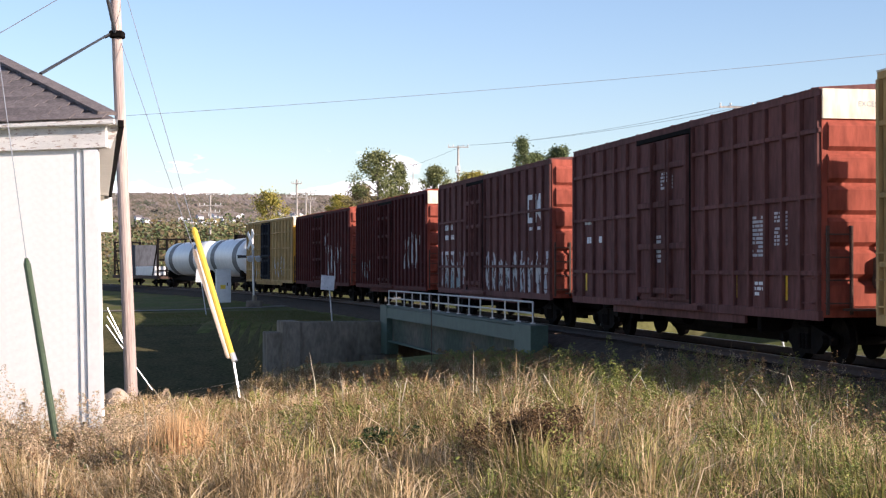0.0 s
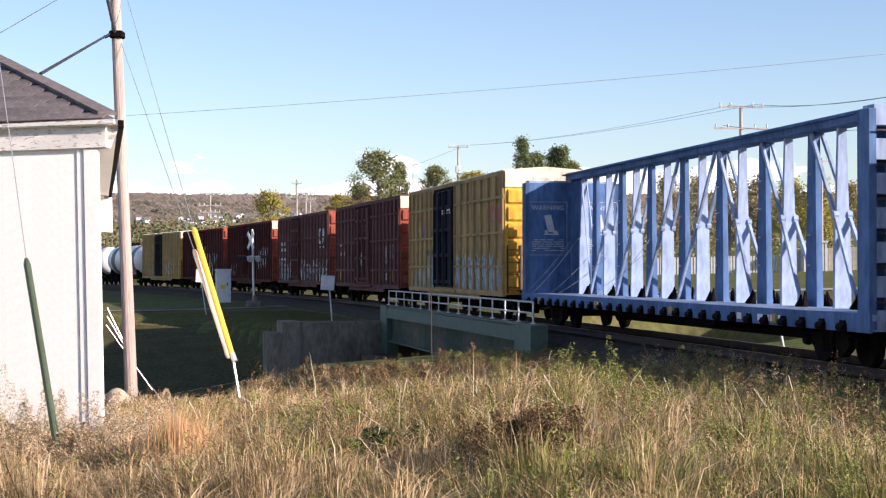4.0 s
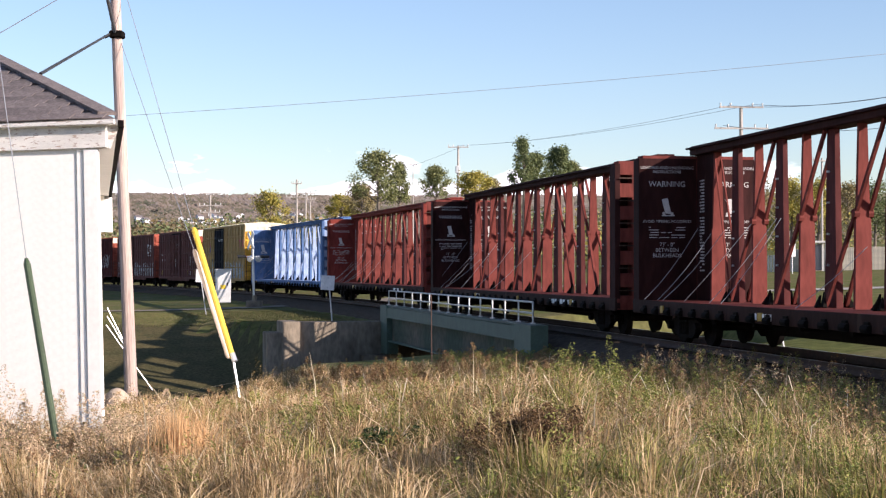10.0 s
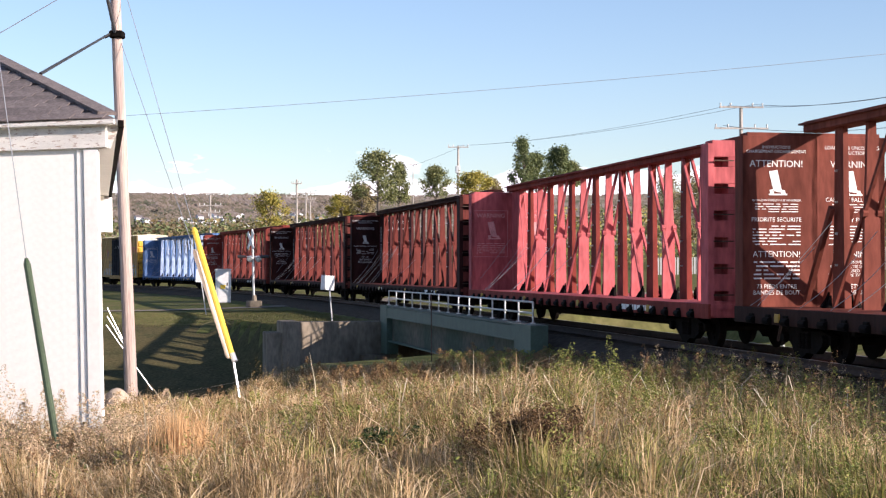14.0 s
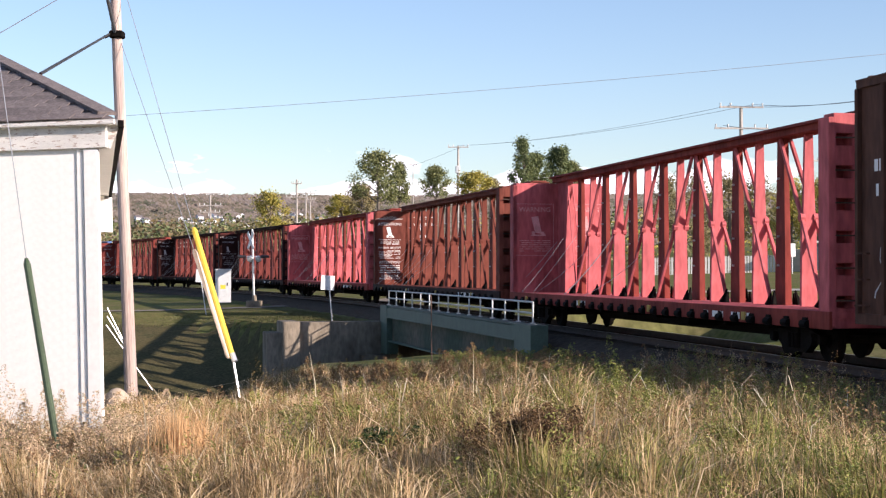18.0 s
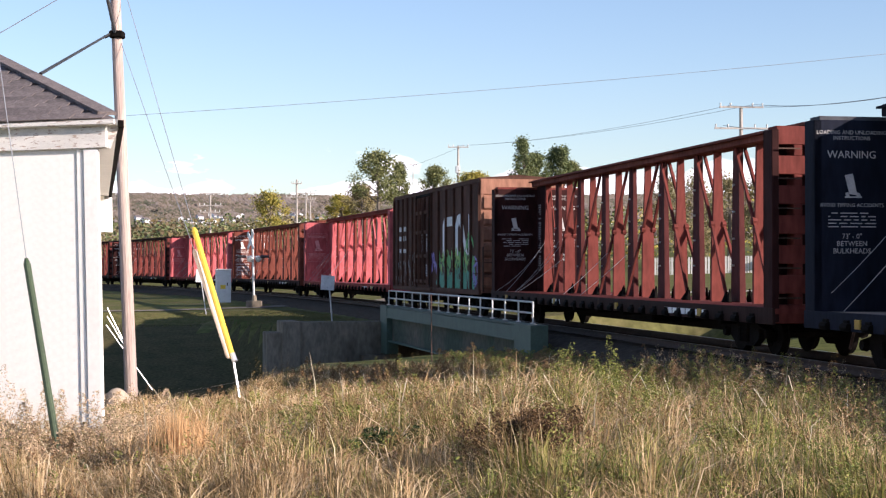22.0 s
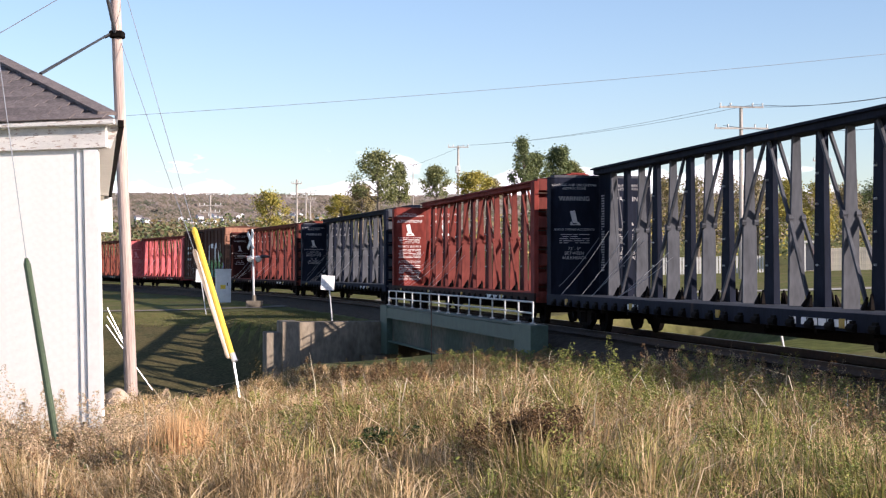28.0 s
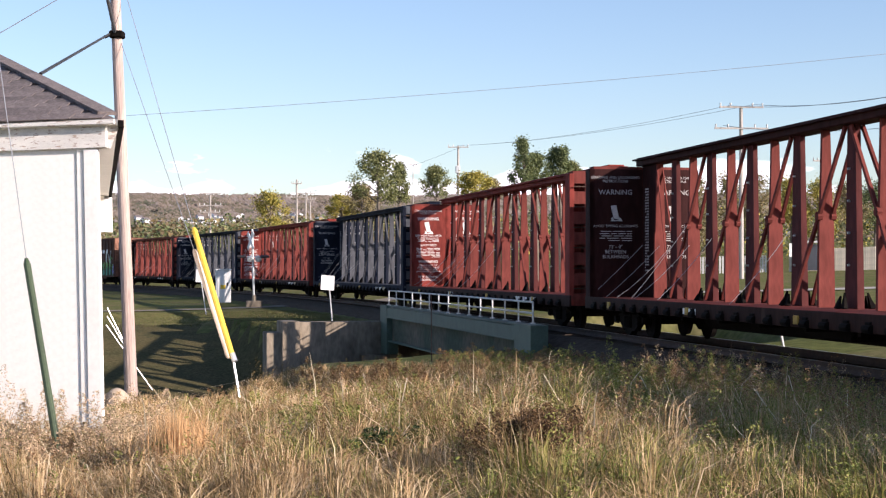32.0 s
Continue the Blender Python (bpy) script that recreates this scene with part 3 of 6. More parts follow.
anchor = spot(424, 668, 24.0)
guy = tagged(thing("guy_wire"), "guy wires with a yellow and a bleached guard beside the pole", "guy wire")
g = guard("yellow_guard", spot(412, 632, 24.1), spot(344, 408, 24.9), 0.047, M["guard_yellow"])
g.parent = guy
tagged(g, "bright yellow plastic guard")
g = guard("bleached_guard", spot(404, 630, 24.3), spot(345, 447, 24.9), 0.04, M["guard_pale"])
g.parent = guy
tagged(g, "sun-bleached pinkish plastic guard")
bm = bmesh.new()
rope(bm, anchor - Vector((0, 0, 0.3)), spot(412, 630, 24.1), 0, 0.02, 1)
tube(bm, spot(416, 640, 24.05), spot(411, 626, 24.1), 0.045)
part("anchor_rod", bm, M["galv"], guy)
for a, b in ((spot(344, 408, 24.9), spot(222, -10, PD)), (spot(345, 447, 24.9), spot(212, 72, PD))):
    bm = bmesh.new()
    rope(bm, a, b, 0, 0.006, 1)
    part("strand", bm, M["wire"], guy)
guy2 = tagged(thing("guy_wire"), "guy wire with a dark green guard in front of the shed", "guy wire")
g = guard("green_guard", spot(103, 795, 11.8), spot(48, 468, 12.3), 0.028, M["guard_green"])
g.parent = guy2
bm = bmesh.new()
rope(bm, spot(48, 468, 12.3), spot(-40, -160, 13.2), 0, 0.004, 1)
part("strand", bm, M["wire"], guy2)
guy3 = tagged(thing("guy_wire"), "bare steel guy strands anchored behind the shed", "guy wire")
for a, b in (((188, 575), (270, 690)), ((190, 545), (222, 610)), ((190, 560), (222, 615))):
    bm = bmesh.new()
    rope(bm, spot(*a, 29.5), spot(*b, 29.5), 0, 0.012, 1)
    part("strand", bm, M["galv"], guy3)

bm = bmesh.new()
bmesh.ops.create_icosphere(bm, subdivisions=3, radius=1.0)
for v in bm.verts:
    k = 1 + 0.10 * math.sin(v.co.x * 4.1 + 1) + 0.08 * math.sin(v.co.y * 5.3 + v.co.z * 3.1)
    v.co = Vector((v.co.x * 0.3 * k, v.co.y * 0.28 * k, v.co.z * 0.3 * k))
for f in bm.faces:
    f.smooth = True
stone = part("boulder", bm, mat("tan_field_stone", (0.42, 0.34, 0.26), 0.9, 0, 0.2, 5, 0.6, 20))
sp = spot(206, 716, 26.5)
stone.location = (sp.x, sp.y, sp.z - 0.05)
tagged(stone, "rounded tan field stone beside the pole", "boulder")

# ---------------- overhead wires and distant poles ----------------


def far_pole(px, top, base, depth, arms, label, wid=0.16, arm_len=2.4, material="grey_pole"):
    ob = tagged(thing("power_pole"), label, "power pole", "distant power poles")
    t, b = spot(px, top, depth), spot(px, base, depth)
    b.z = min(b.z, gz(b.x, b.y))
    bm = bmesh.new()
    tube(bm, b - Vector((0, 0, 0.5)), t, wid * 1.25, wid * 0.8, 8)
    part("shaft", bm, M[material], ob)
    for dz, ln, ang in arms:
        bm = bmesh.new()
        h = Vector((math.cos(radians(ang)), math.sin(radians(ang)), 0)) * ln / 2
        c = t - Vector((0, 0.18, dz))
        beam(bm, c - h, c + h, 0.13, 0.13)
        arm = part("crossarm", bm, M[material], ob)
        for k in (-0.95, -0.5, 0.5, 0.95):
            bm = bmesh.new()
            p = c + h * k
            tube(bm, p, p + Vector((0, 0, 0.32)), 0.05, 0.08, 6)
            part("insulator", bm, M["galv"], arm)
    return t


right_pole = far_pole(1312, 190, 460, 125, [(0.0, 3.6, 5), (1.7, 4.4, 5)], "tall grey wooden power pole with two crossarms", 0.17)
far_pole(1455, 280, 450, 160, [(0.3, 2.0, 10)], "grey wooden power pole in a field", 0.12)
far_pole(811, 258, 420, 200, [(0.2, 2.6, 0)], "grey wooden power pole with a transformer", 0.16)
far_pole(731, 292, 420, 240, [(0.0, 1.2, 0)], "slim street lighting pole", 0.09)
far_pole(372, 343, 470, 210, [(0.0, 2.9, 0), (1.6, 3.0, 0), (2.5, 2.7, 0)], "pale power pole with three crossarms", 0.15)
far_pole(525, 318, 470, 230, [(0.6, 1.5, 0), (2.6, 3.2, 0)], "pale power pole above the train", 0.17)
far_pole(541, 340, 470, 235, [(0.2, 3.0, 0)], "pale power pole above the train", 0.13)
far_pole(549, 348, 470, 240, [(0.5, 1.6, 0)], "pale power pole above the train", 0.12)
bm = bmesh.new()
box(bm, 0, 0.6, 0, 0.6, -0.5, 0.5, 0.1)
tr = part("transformer", bm, M["cabinet"])
tr.location = spot(806, 300, 199.4)
tagged(tr, "grey transformer can on a power pole", "transformer")


def span(name, a, b, sag, r, label, m="wire"):
    bm = bmesh.new()
    rope(bm, a, b, sag, r, 16)
    tagged(part(name, bm, M[m]), label, "cable", "overhead wires")


span("overhead_wire", spot(218, 205, 60), spot(1640, 88, 60), 0.16, 0.009, "thin overhead wire across the sky")
for px, py in ((1290, 187), (1335, 185)):
    span("overhead_wire", spot(px, py, 125), spot(1700, py - 38, 80), 0.5, 0.02, "power line leaving a tall pole")
    span("overhead_wire", spot(px, py, 125), spot(811, 258, 200), 0.6, 0.016, "power line between distant poles")
span("overhead_wire", spot(1280, 222, 125), spot(1700, 210, 90), 0.6, 0.02, "power line leaving a tall pole")
span("overhead_wire", spot(811, 262, 200), spot(541, 340, 235), 0.8, 0.016, "power line between distant poles")
span("overhead_wire", spot(-30, 75, 40), spot(115, -10, 40), 0.0, 0.012, "thin overhead wire above the shed")

# ---------------- railway furniture ----------------
mast = tagged(thing("crossing_signal"), "white level crossing mast with crossbuck and flashing lights", "crossing signal")
mb = spot(450, 541, 91)
mast.location = mb
bm = bmesh.new()
tube(bm, (0, 0, -0.3), (-0.12, 0, 4.45), 0.075, 0.06, 10)
part("pole", bm, M["galv"], mast)
bm = bmesh.new()
box(bm, -0.45, 0.45, -0.3, 0.3, -0.3, 0.28, 0.03)
tube(bm, (0, 0, 0.2), (0, 0, 0.6), 0.16, 0.12, 8)
part("base", bm, M["concrete"], mast)
for ang in (42, -42):
    bm = bmesh.new()
    box(bm, -0.62, 0.62, -0.012, 0.012, -0.115, 0.115)
    b = part("crossbuck_blade", bm, M["white_paint"], mast)
    b.matrix_basis = pose(-0.2, -0.1 - (0.03 if ang > 0 else 0), 3.78, 0, 0, -58) @ pose(0, 0, 0, 0, ang * 1.2, 0)
bm = bmesh.new()
tube(bm, (-0.75, 0, 2.85), (0.65, 0, 2.85), 0.035)
part("light_arm", bm, M["galv"], mast)
for x in (-0.72, -0.3, 0.3, 0.62):
    bm = bmesh.new()
    if abs(x) > 0.5:
        tube(bm, (x - 0.25, 0.0, 2.85), (x + 0.25, 0.0, 2.85), 0.10, 0.07, 12)
    else:
        tube(bm, (x * 0.8, 0.06, 2.72), (x * 0.8, -0.16, 2.68), 0.20, 0.14, 14)
    h = part("light_backing", bm, M["black_paint"] if abs(x) > 0.5 else M["galv"], mast)
    if abs(x) < 0.5:
        continue
    bm = bmesh.new()
    tube(bm, (x + 0.25, -0.02, 2.85), (x + 0.27, -0.02, 2.85), 0.06, 0.06, 12)
    part("lens", bm, M["red_lens"], h)

cab = tagged(thing("signal_cabinet"), "grey aluminium signal cabinet beside the crossing", "cabinet")
cab.matrix_basis = Matrix.Translation(spot(395, 527, 98)) @ pose(0, 0, 0, 0, 0, 12)
bm = bmesh.new()
box(bm, -0.46, 0.46, -0.4, 0.4, -0.3, 1.72, 0.02)
part("housing", bm, M["cabinet"], cab)
bm = bmesh.new()
box(bm, -0.5, 0.5, -0.45, 0.45, 1.72, 1.8, 0.02)
part("roof", bm, M["cabinet"], cab)
bm = bmesh.new()
box(bm, -0.38, 0.38, -0.425, -0.4, 0.05, 1.62, 0.008)
door = part("door", bm, M["cabinet"], cab)
bm = bmesh.new()
box(bm, 0.2, 0.26, -0.46, -0.425, 0.75, 0.95, 0.01)
part("handle", bm, M["steel_dark"], door)
bm = bmesh.new()
box(bm, -0.2, 0.12, -0.430, -0.4255, 0.55, 0.8)
part("label_plate", bm, M["yellow_paint"], door)


def sign(px0, base, px1, top, depth, w, h, label, turn=0):
    ob = tagged(thing("trackside_sign"), label, "sign")
    a, b = spot(px0, base, depth), spot(px1, top, depth)
    bm = bmesh.new()
    tube(bm, a - Vector((0, 0, 0.4)), b, 0.03, 0.03, 8)
    part("post", bm, M["galv"], ob)
    bm = bmesh.new()
    box(bm, -w / 2, w / 2, -0.012, 0.012, -h, 0, 0.004)
    p = part("plate", bm, M["white_paint"], ob)
    p.matrix_basis = Matrix.Translation(b + Vector((0, -0.06, 0))) @ pose(0, 0, 0, 0, 4, turn)
    for dz in (0.1, h - 0.1):
        bm = bmesh.new()
        tube(bm, (0, -0.03, -dz), (0, -0.012, -dz), 0.025, 0.025, 8)
        part("bolt", bm, M["galv"], p)
    return ob


sign(590, 575, 581, 488, 64.6, 0.58, 0.6, "blank white sign on a thin leaning post", 22)
sign(366, 550, 353, 477, 80.0, 0.3, 0.66, "small white marker sign by the road")
bm = bmesh.new()
tube(bm, spot(764, 640, 38), spot(763, 520, 38), 0.013, 0.013, 6)
tagged(part("marker_post", bm, M["rust"]), "thin grey steel stake in the grass", "post")

# ---------------- the freight train ----------------
# in a car's own space x runs forward, y to its left, z up from the rail
WHEEL_R = 0.42
WHEELSETS = []      # (car, object, place in the truck)


def wheel_mesh():
    bm = bmesh.new()
    for side in (-1, 1):
        tube(bm, (0, side * 0.69, 0), (0, side * 0.80, 0), WHEEL_R, WHEEL_R - 0.01, 20)
        tube(bm, (0, side * 0.66, 0), (0, side * 0.69, 0), WHEEL_R + 0.03, WHEEL_R + 0.03, 20)
        tube(bm, (0, side * 0.80, 0), (0, side * 0.83, 0), 0.17, 0.13, 10)
        for k in range(4):
            a = k * math.pi / 2
            box(bm, 0.24 * math.cos(a) - 0.03, 0.24 * math.cos(a) + 0.03, side * 0.81 - 0.01, side * 0.81 + 0.01, 0.24 * math.sin(a) - 0.03, 0.24 * math.sin(a) + 0.03)
    tube(bm, (0, -0.95, 0), (0, 0.95, 0), 0.08, 0.08, 8)
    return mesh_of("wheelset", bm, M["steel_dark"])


def truck_mesh():
    bm = bmesh.new()
    for side in (-1, 1):
        y0, y1 = side * 0.99 - 0.07, side * 0.99 + 0.07
        prism(bm, [(-1.08, 0.34), (-0.75, 0.34), (-0.45, 0.16), (0.45, 0.16), (0.75, 0.34), (1.08, 0.34), (1.08, 0.5), (0.8, 0.56),
                   (0.4, 0.66), (-0.4, 0.66), (-0.8, 0.56), (-1.08, 0.5)], y0, y1)
        for x in (-0.87, 0.87):
            tube(bm, (x, side * 1.06, 0.42), (x, side * 1.16, 0.42), 0.11, 0.09, 10)
        for x in (-0.16, 0, 0.16):
            tube(bm, (x, side * 1.08, 0.24), (x, side * 1.08, 0.52), 0.06, 0.06, 8)
    box(bm, -0.22, 0.22, -1.1, 1.1, 0.36, 0.66, 0.02)
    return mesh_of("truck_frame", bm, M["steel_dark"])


WHEELS, TRUCK = wheel_mesh(), truck_mesh()


def coupler_mesh():
    bm = bmesh.new()
    box(bm, -0.45, 0.55, -0.11, 0.11, 0.74, 0.98, 0.03)
    box(bm, 0.45, 0.72, -0.17, 0.14, 0.72, 1.0, 0.04)
    tube(bm, (0.35, 0.25, 0.75), (0.62, 0.22, 0.35), 0.03, 0.03, 6)
    return mesh_of("coupler", bm, M["rust"])


COUPLER = coupler_mesh()


def running_gear(car, half, centres):
    for x in (-centres, centres):
        tr = piece("truck", TRUCK, car, pose(x, 0, RAIL_Z))
        for dx in (-0.87, 0.87):
            w = piece("wheelset", WHEELS, tr, pose(dx, 0, WHEEL_R))
            WHEELSETS.append((car, w, dx))
    for a in (0, 180):
        piece("coupler", COUPLER, car, pose(0, 0, 0, 0, 0, a) @ pose(half - 0.05, 0, 0))


def words(text, size, m, parent, at, name="lettering"):
    """Raised-paint lettering in the built-in font; at: a pose whose xy plane carries it."""
    cu = bpy.data.curves.new("letters", "FONT")
    cu.body, cu.size, cu.align_x, cu.resolution_u = text, size, "CENTER", 2
    tmp = bpy.data.objects.new("letters", cu)
    scene.collection.objects.link(tmp)
    bpy.context.view_layer.update()
    me = bpy.data.meshes.new_from_object(tmp.evaluated_get(bpy.context.evaluated_depsgraph_get()))
    bpy.data.objects.remove(tmp)
    me.materials.clear()
    me.materials.append(m)
    ob = new(name, me)
    ob.parent = parent
    ob.matrix_basis = at
    return ob


def bars(rng, bm, x0, x1, z0, z1, rows, y, gap=0.35, axis="x", keep=0.85):
    """Lines of writing too small to read, as plain strokes; on a face across y (or across x)."""
    h = (z1 - z0) / rows
    for r in range(rows):
        z = z1 - (r + 1) * h
        x = x0
        while x < x1 - 0.02:
            w = min(rng.uniform(0.08, 0.35), x1 - x)
            if rng.random() < keep:
                if axis == "x":
                    box(bm, x, x + w, y, y + 0.004, z + h * gap / 2, z + h * (1 - gap / 2))
                else:
                    box(bm, y, y + 0.004, x, x + w, z + h * gap / 2, z + h * (1 - gap / 2))
            x += w + 0.05


def scrawl(rng, x0, x1, z0, z1, y, n, wid):
    """Spray-painted strokes: bent ribbons lying on the panel."""
    bm = bmesh.new()
    for k in range(n):
        x = x0 + (x1 - x0) * (k + rng.uniform(0.1, 0.9)) / n
        zz = rng.uniform(z0, z0 + (z1 - z0) * 0.25)
        top = rng.uniform(z0 + (z1 - z0) * 0.6, z1)
        pts, sway, ph = [], rng.uniform(0.08, 0.3), rng.uniform(0, 6)
        for i in range(9):
            u = i / 8
            pts.append((min(max(x + sway * math.sin(u * rng.uniform(3, 5) + ph), x0), x1), zz + (top - zz) * u))
        w = wid * rng.uniform(0.5, 1.3)
        prev = None
        for i, (px, pz) in enumerate(pts):
            a, b = pts[max(0, i - 1)], pts[min(8, i + 1)]
            d = Vector((b[0] - a[0], b[1] - a[1]))
            d = d.normalized() if d.length > 1e-5 else Vector((0, 1))
            ww = w * (0.6 + 0.4 * math.sin(i * 0.9 + ph))
            yy = y + 0.0005 * (k % 7)
            pair = (bm.verts.new((px - d.y * ww, yy, pz + d.x * ww)), bm.verts.new((px + d.y * ww, yy, pz - d.x * ww)))
            if prev:
                bm.faces.new((prev[0], prev[1], pair[1], pair[0]))
            prev = pair
    return bm


M["faded_pink"] = mat("faded_pinkish_lettering", (0.62, 0.3, 0.3), 0.8, 0, 0.2, 6)
M["reflector"] = mat("dull_yellow_reflector", (0.42, 0.26, 0.03), 0.6, 0, 0.2, 6)
M["grimy_white"] = mat("grimy_white_lettering", (0.5, 0.48, 0.47), 0.8, 0, 0.15, 6)
SPRAY = {k: mat("spray_" + k, c, 0.6, 0, 0.12, 5) for k, c in dict(
    white=(0.46, 0.46, 0.46), blue=(0.24, 0.3, 0.32), dark=(0.04, 0.05, 0.06), green=(0.12, 0.42, 0.12), teal=(0.05, 0.3, 0.2),
    violet=(0.25, 0.18, 0.5), red=(0.5, 0.08, 0.1), navy=(0.08, 0.1, 0.3), lime=(0.3, 0.5, 0.1)).items()}


def paint(name, col, rust=0.68):
    return mat(name, col, 0.72, 0, 0.24, 0.8, 0.15, 30, spec=0.07, stretch=(1, 1, 0.3), wear=(col[0] * 0.55 + 0.03, col[1] * 0.5 + 0.02, col[2] * 0.5 + 0.015), wear_at=rust)


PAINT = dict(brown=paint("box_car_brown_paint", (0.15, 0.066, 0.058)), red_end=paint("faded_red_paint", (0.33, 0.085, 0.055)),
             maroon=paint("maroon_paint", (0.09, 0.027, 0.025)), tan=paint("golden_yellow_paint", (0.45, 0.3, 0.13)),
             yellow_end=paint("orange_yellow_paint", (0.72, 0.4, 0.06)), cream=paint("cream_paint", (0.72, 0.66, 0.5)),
             black=paint("black_door_paint", (0.03, 0.032, 0.04)), grey=paint("grey_roof_paint", (0.3, 0.28, 0.27)),
             # pale_blue is the car's blue lightened for posts that face the sun
             blue=paint("blue_paint", (0.10, 0.175, 0.34)), pale_blue=paint("sunlit_blue_paint", (0.32, 0.4, 0.56)), red=paint("red_brown_paint", (0.16, 0.042, 0.034)),
             pink=paint("sun_faded_red_paint", (0.5, 0.125, 0.13)), dark_red=paint("dark_red_paint", (0.22, 0.045, 0.035)),
             rust_red=paint("rust_red_paint", (0.18, 0.054, 0.038)), navy=paint("navy_paint", (0.013, 0.016, 0.028)),
             silver=paint("silver_grey_paint", (0.082, 0.085, 0.095)),
             # the last paint is a lighter brown: sunlight on one car's ends put into colour
             oxblood=paint("oxblood_paint", (0.036, 0.0125, 0.0115)), sill=paint("grimy_shaded_sill_paint", (0.034, 0.017, 0.014)), brown2=paint("warm_brown_paint", (0.098, 0.048, 0.034)), sunlit_end=paint("sunlit_brown_paint", (0.3, 0.15, 0.1)))


def ladder(parent, m, x, y, z0, z1, w, rungs, out):
    """Grab irons on the side."""
    for i in range(rungs):
        bm = bmesh.new()
        z = z0 + (z1 - z0) * i / max(1, rungs - 1)
        beam(bm, (x - w / 2, y + out, z), (x + w / 2, y + out, z), 0.025, 0.025)
        beam(bm, (x - w / 2, y, z), (x - w / 2, y + out, z), 0.025, 0.025)
        beam(bm, (x + w / 2, y, z), (x + w / 2, y + out, z), 0.025, 0.025)
        part("grab_iron", bm, m, parent)


def boxcar(name, label, body, end, roof_m, door, height, door_x, door_w, ribs_f, ribs_b, rails, cap=None, seed=1, length=15.6):
    """A box car with outside posts; rails: heights of the long stiffeners."""
    rng = random.Random(seed)
    car = tagged(thing(name), label, "freight car", "cars of the freight train")
    h, z0, z1, hw = length / 2, 0.98, height - 0.12, 1.47
    bm = bmesh.new()
    box(bm, -h + 0.06, h - 0.06, -hw, hw, z0, z1, 0.01)
    shell = part("body", bm, PAINT[body], car)
    for s in (1, -1):
        bm = bmesh.new()
        box(bm, -h, h, s * (hw + 0.0) - 0.04 * (s < 0), s * hw + 0.04 * (s > 0) + 0.0, z1 - 0.02, z1 + 0.12, 0.01)
        part("top_chord", bm, PAINT[body], car)
        bm = bmesh.new()
        box(bm, -h, h, s * (hw + 0.02) - 0.05, s * (hw + 0.02) + 0.05, z0 - 0.06, z0 + 0.12, 0.01)
        box(bm, -h * 0.55, h * 0.55, s * (hw - 0.02) - 0.03, s * (hw - 0.02) + 0.03, z0 - 0.22, z0 - 0.05)
        part("side_sill", bm, PAINT[body], car)
        d0, d1 = s * door_x - door_w / 2, s * door_x + door_w / 2
        # posts
        bm = bmesh.new()
        box(bm, -0.05, 0.05, -0.045, 0.045, z0 + 0.1, z1 - 0.02, 0.012)
        rib = mesh_of("side_post", bm, PAINT[body])
        for a, b, n in ((d1, h, ribs_f), (-h, d0, ribs_b)):
            for i in range(n + 1):
                x = a + (b - a) * i / n
                x = min(max(x, -h + 0.08), h - 0.08)
                piece("side_post", rib, car, pose(x, s * (hw + 0.04), 0))
        for z in rails:
            for a, b in ((d1, h), (-h, d0)):
                bm = bmesh.new()
                box(bm, a, b, s * (hw + 0.035) - 0.035, s * (hw + 0.035) + 0.035, z - 0.045, z + 0.045, 0.012)
                part("side_stiffener", bm, PAINT[body], car)
        # plug door with its columns and bars
        bm = bmesh.new()
        # near-black strips stand for the shade in the gap round the door
        for a, b, c, d in ((d0 - 0.03, d0 + 0.05, z0 + 0.1, z1 - 0.02), (d1 - 0.05, d1 + 0.03, z0 + 0.1, z1 - 0.02), (d0 + 0.05, d1 - 0.05, z1 - 0.12, z1 - 0.03)):
            box(bm, a, b, s * (hw + 0.045) - 0.05, s * (hw + 0.045) + 0.05, c, d)
        part("door_frame", bm, M["steel_dark"], car, "black strips for the shaded gap round the door")
        bm = bmesh.new()
        box(bm, d0 + 0.07, d1 - 0.07, s * (hw + 0.03) - 0.035, s * (hw + 0.03) + 0.035, z0 + 0.14, z1 - 0.14, 0.015)
        dr = part("door", bm, PAINT[door], car, "plug door with raised columns")
        for k in range(4):
            bm = bmesh.new()
            x = d0 + 0.13 + (d1 - d0 - 0.26) * k / 3
            box(bm, x - 0.05, x + 0.05, s * (hw + 0.11) - 0.05, s * (hw + 0.11) + 0.05, z0 + 0.2, z1 - 0.16, 0.015)
            part("door_column", bm, PAINT[door], dr)
        for z in (z0 + 0.35, z0 + 1.35, z0 + 2.3, z1 - 0.75):
            bm = bmesh.new()
            box(bm, d0 + 0.12, d1 - 0.12, s * (hw + 0.10) - 0.04, s * (hw + 0.10) + 0.04, z - 0.07, z + 0.07, 0.015)
            part("door_rail", bm, PAINT[door], dr)
        for k in (0.36, 0.64):
            bm = bmesh.new()
            x = d0 + (d1 - d0) * k
            tube(bm, (x, s * (hw + 0.19), z0 + 0.2), (x, s * (hw + 0.19), z1 - 0.2), 0.022, seg=6)
            part("lock_rod", bm, PAINT[door], dr)
        bm = bmesh.new()
        box(bm, d0 - door_w * 0.2, d1 + door_w * 0.55, s * (hw + 0.16) - 0.04, s * (hw + 0.16) + 0.04, z0 - 0.02, z0 + 0.08)
        part("door_track", bm, PAINT[body], car)
        ladder(car, PAINT[body], h - 0.32, s * (hw + 0.06), z0 + 0.25, z0 + 1.1, 0.42, 3, s * 0.06)
        ladder(car, PAINT[body], -h + 0.32, s * (hw + 0.06), z0 + 0.25, z0 + 1.1, 0.42, 3, s * 0.06)
    # roof with cross ribs
    bm = bmesh.new()
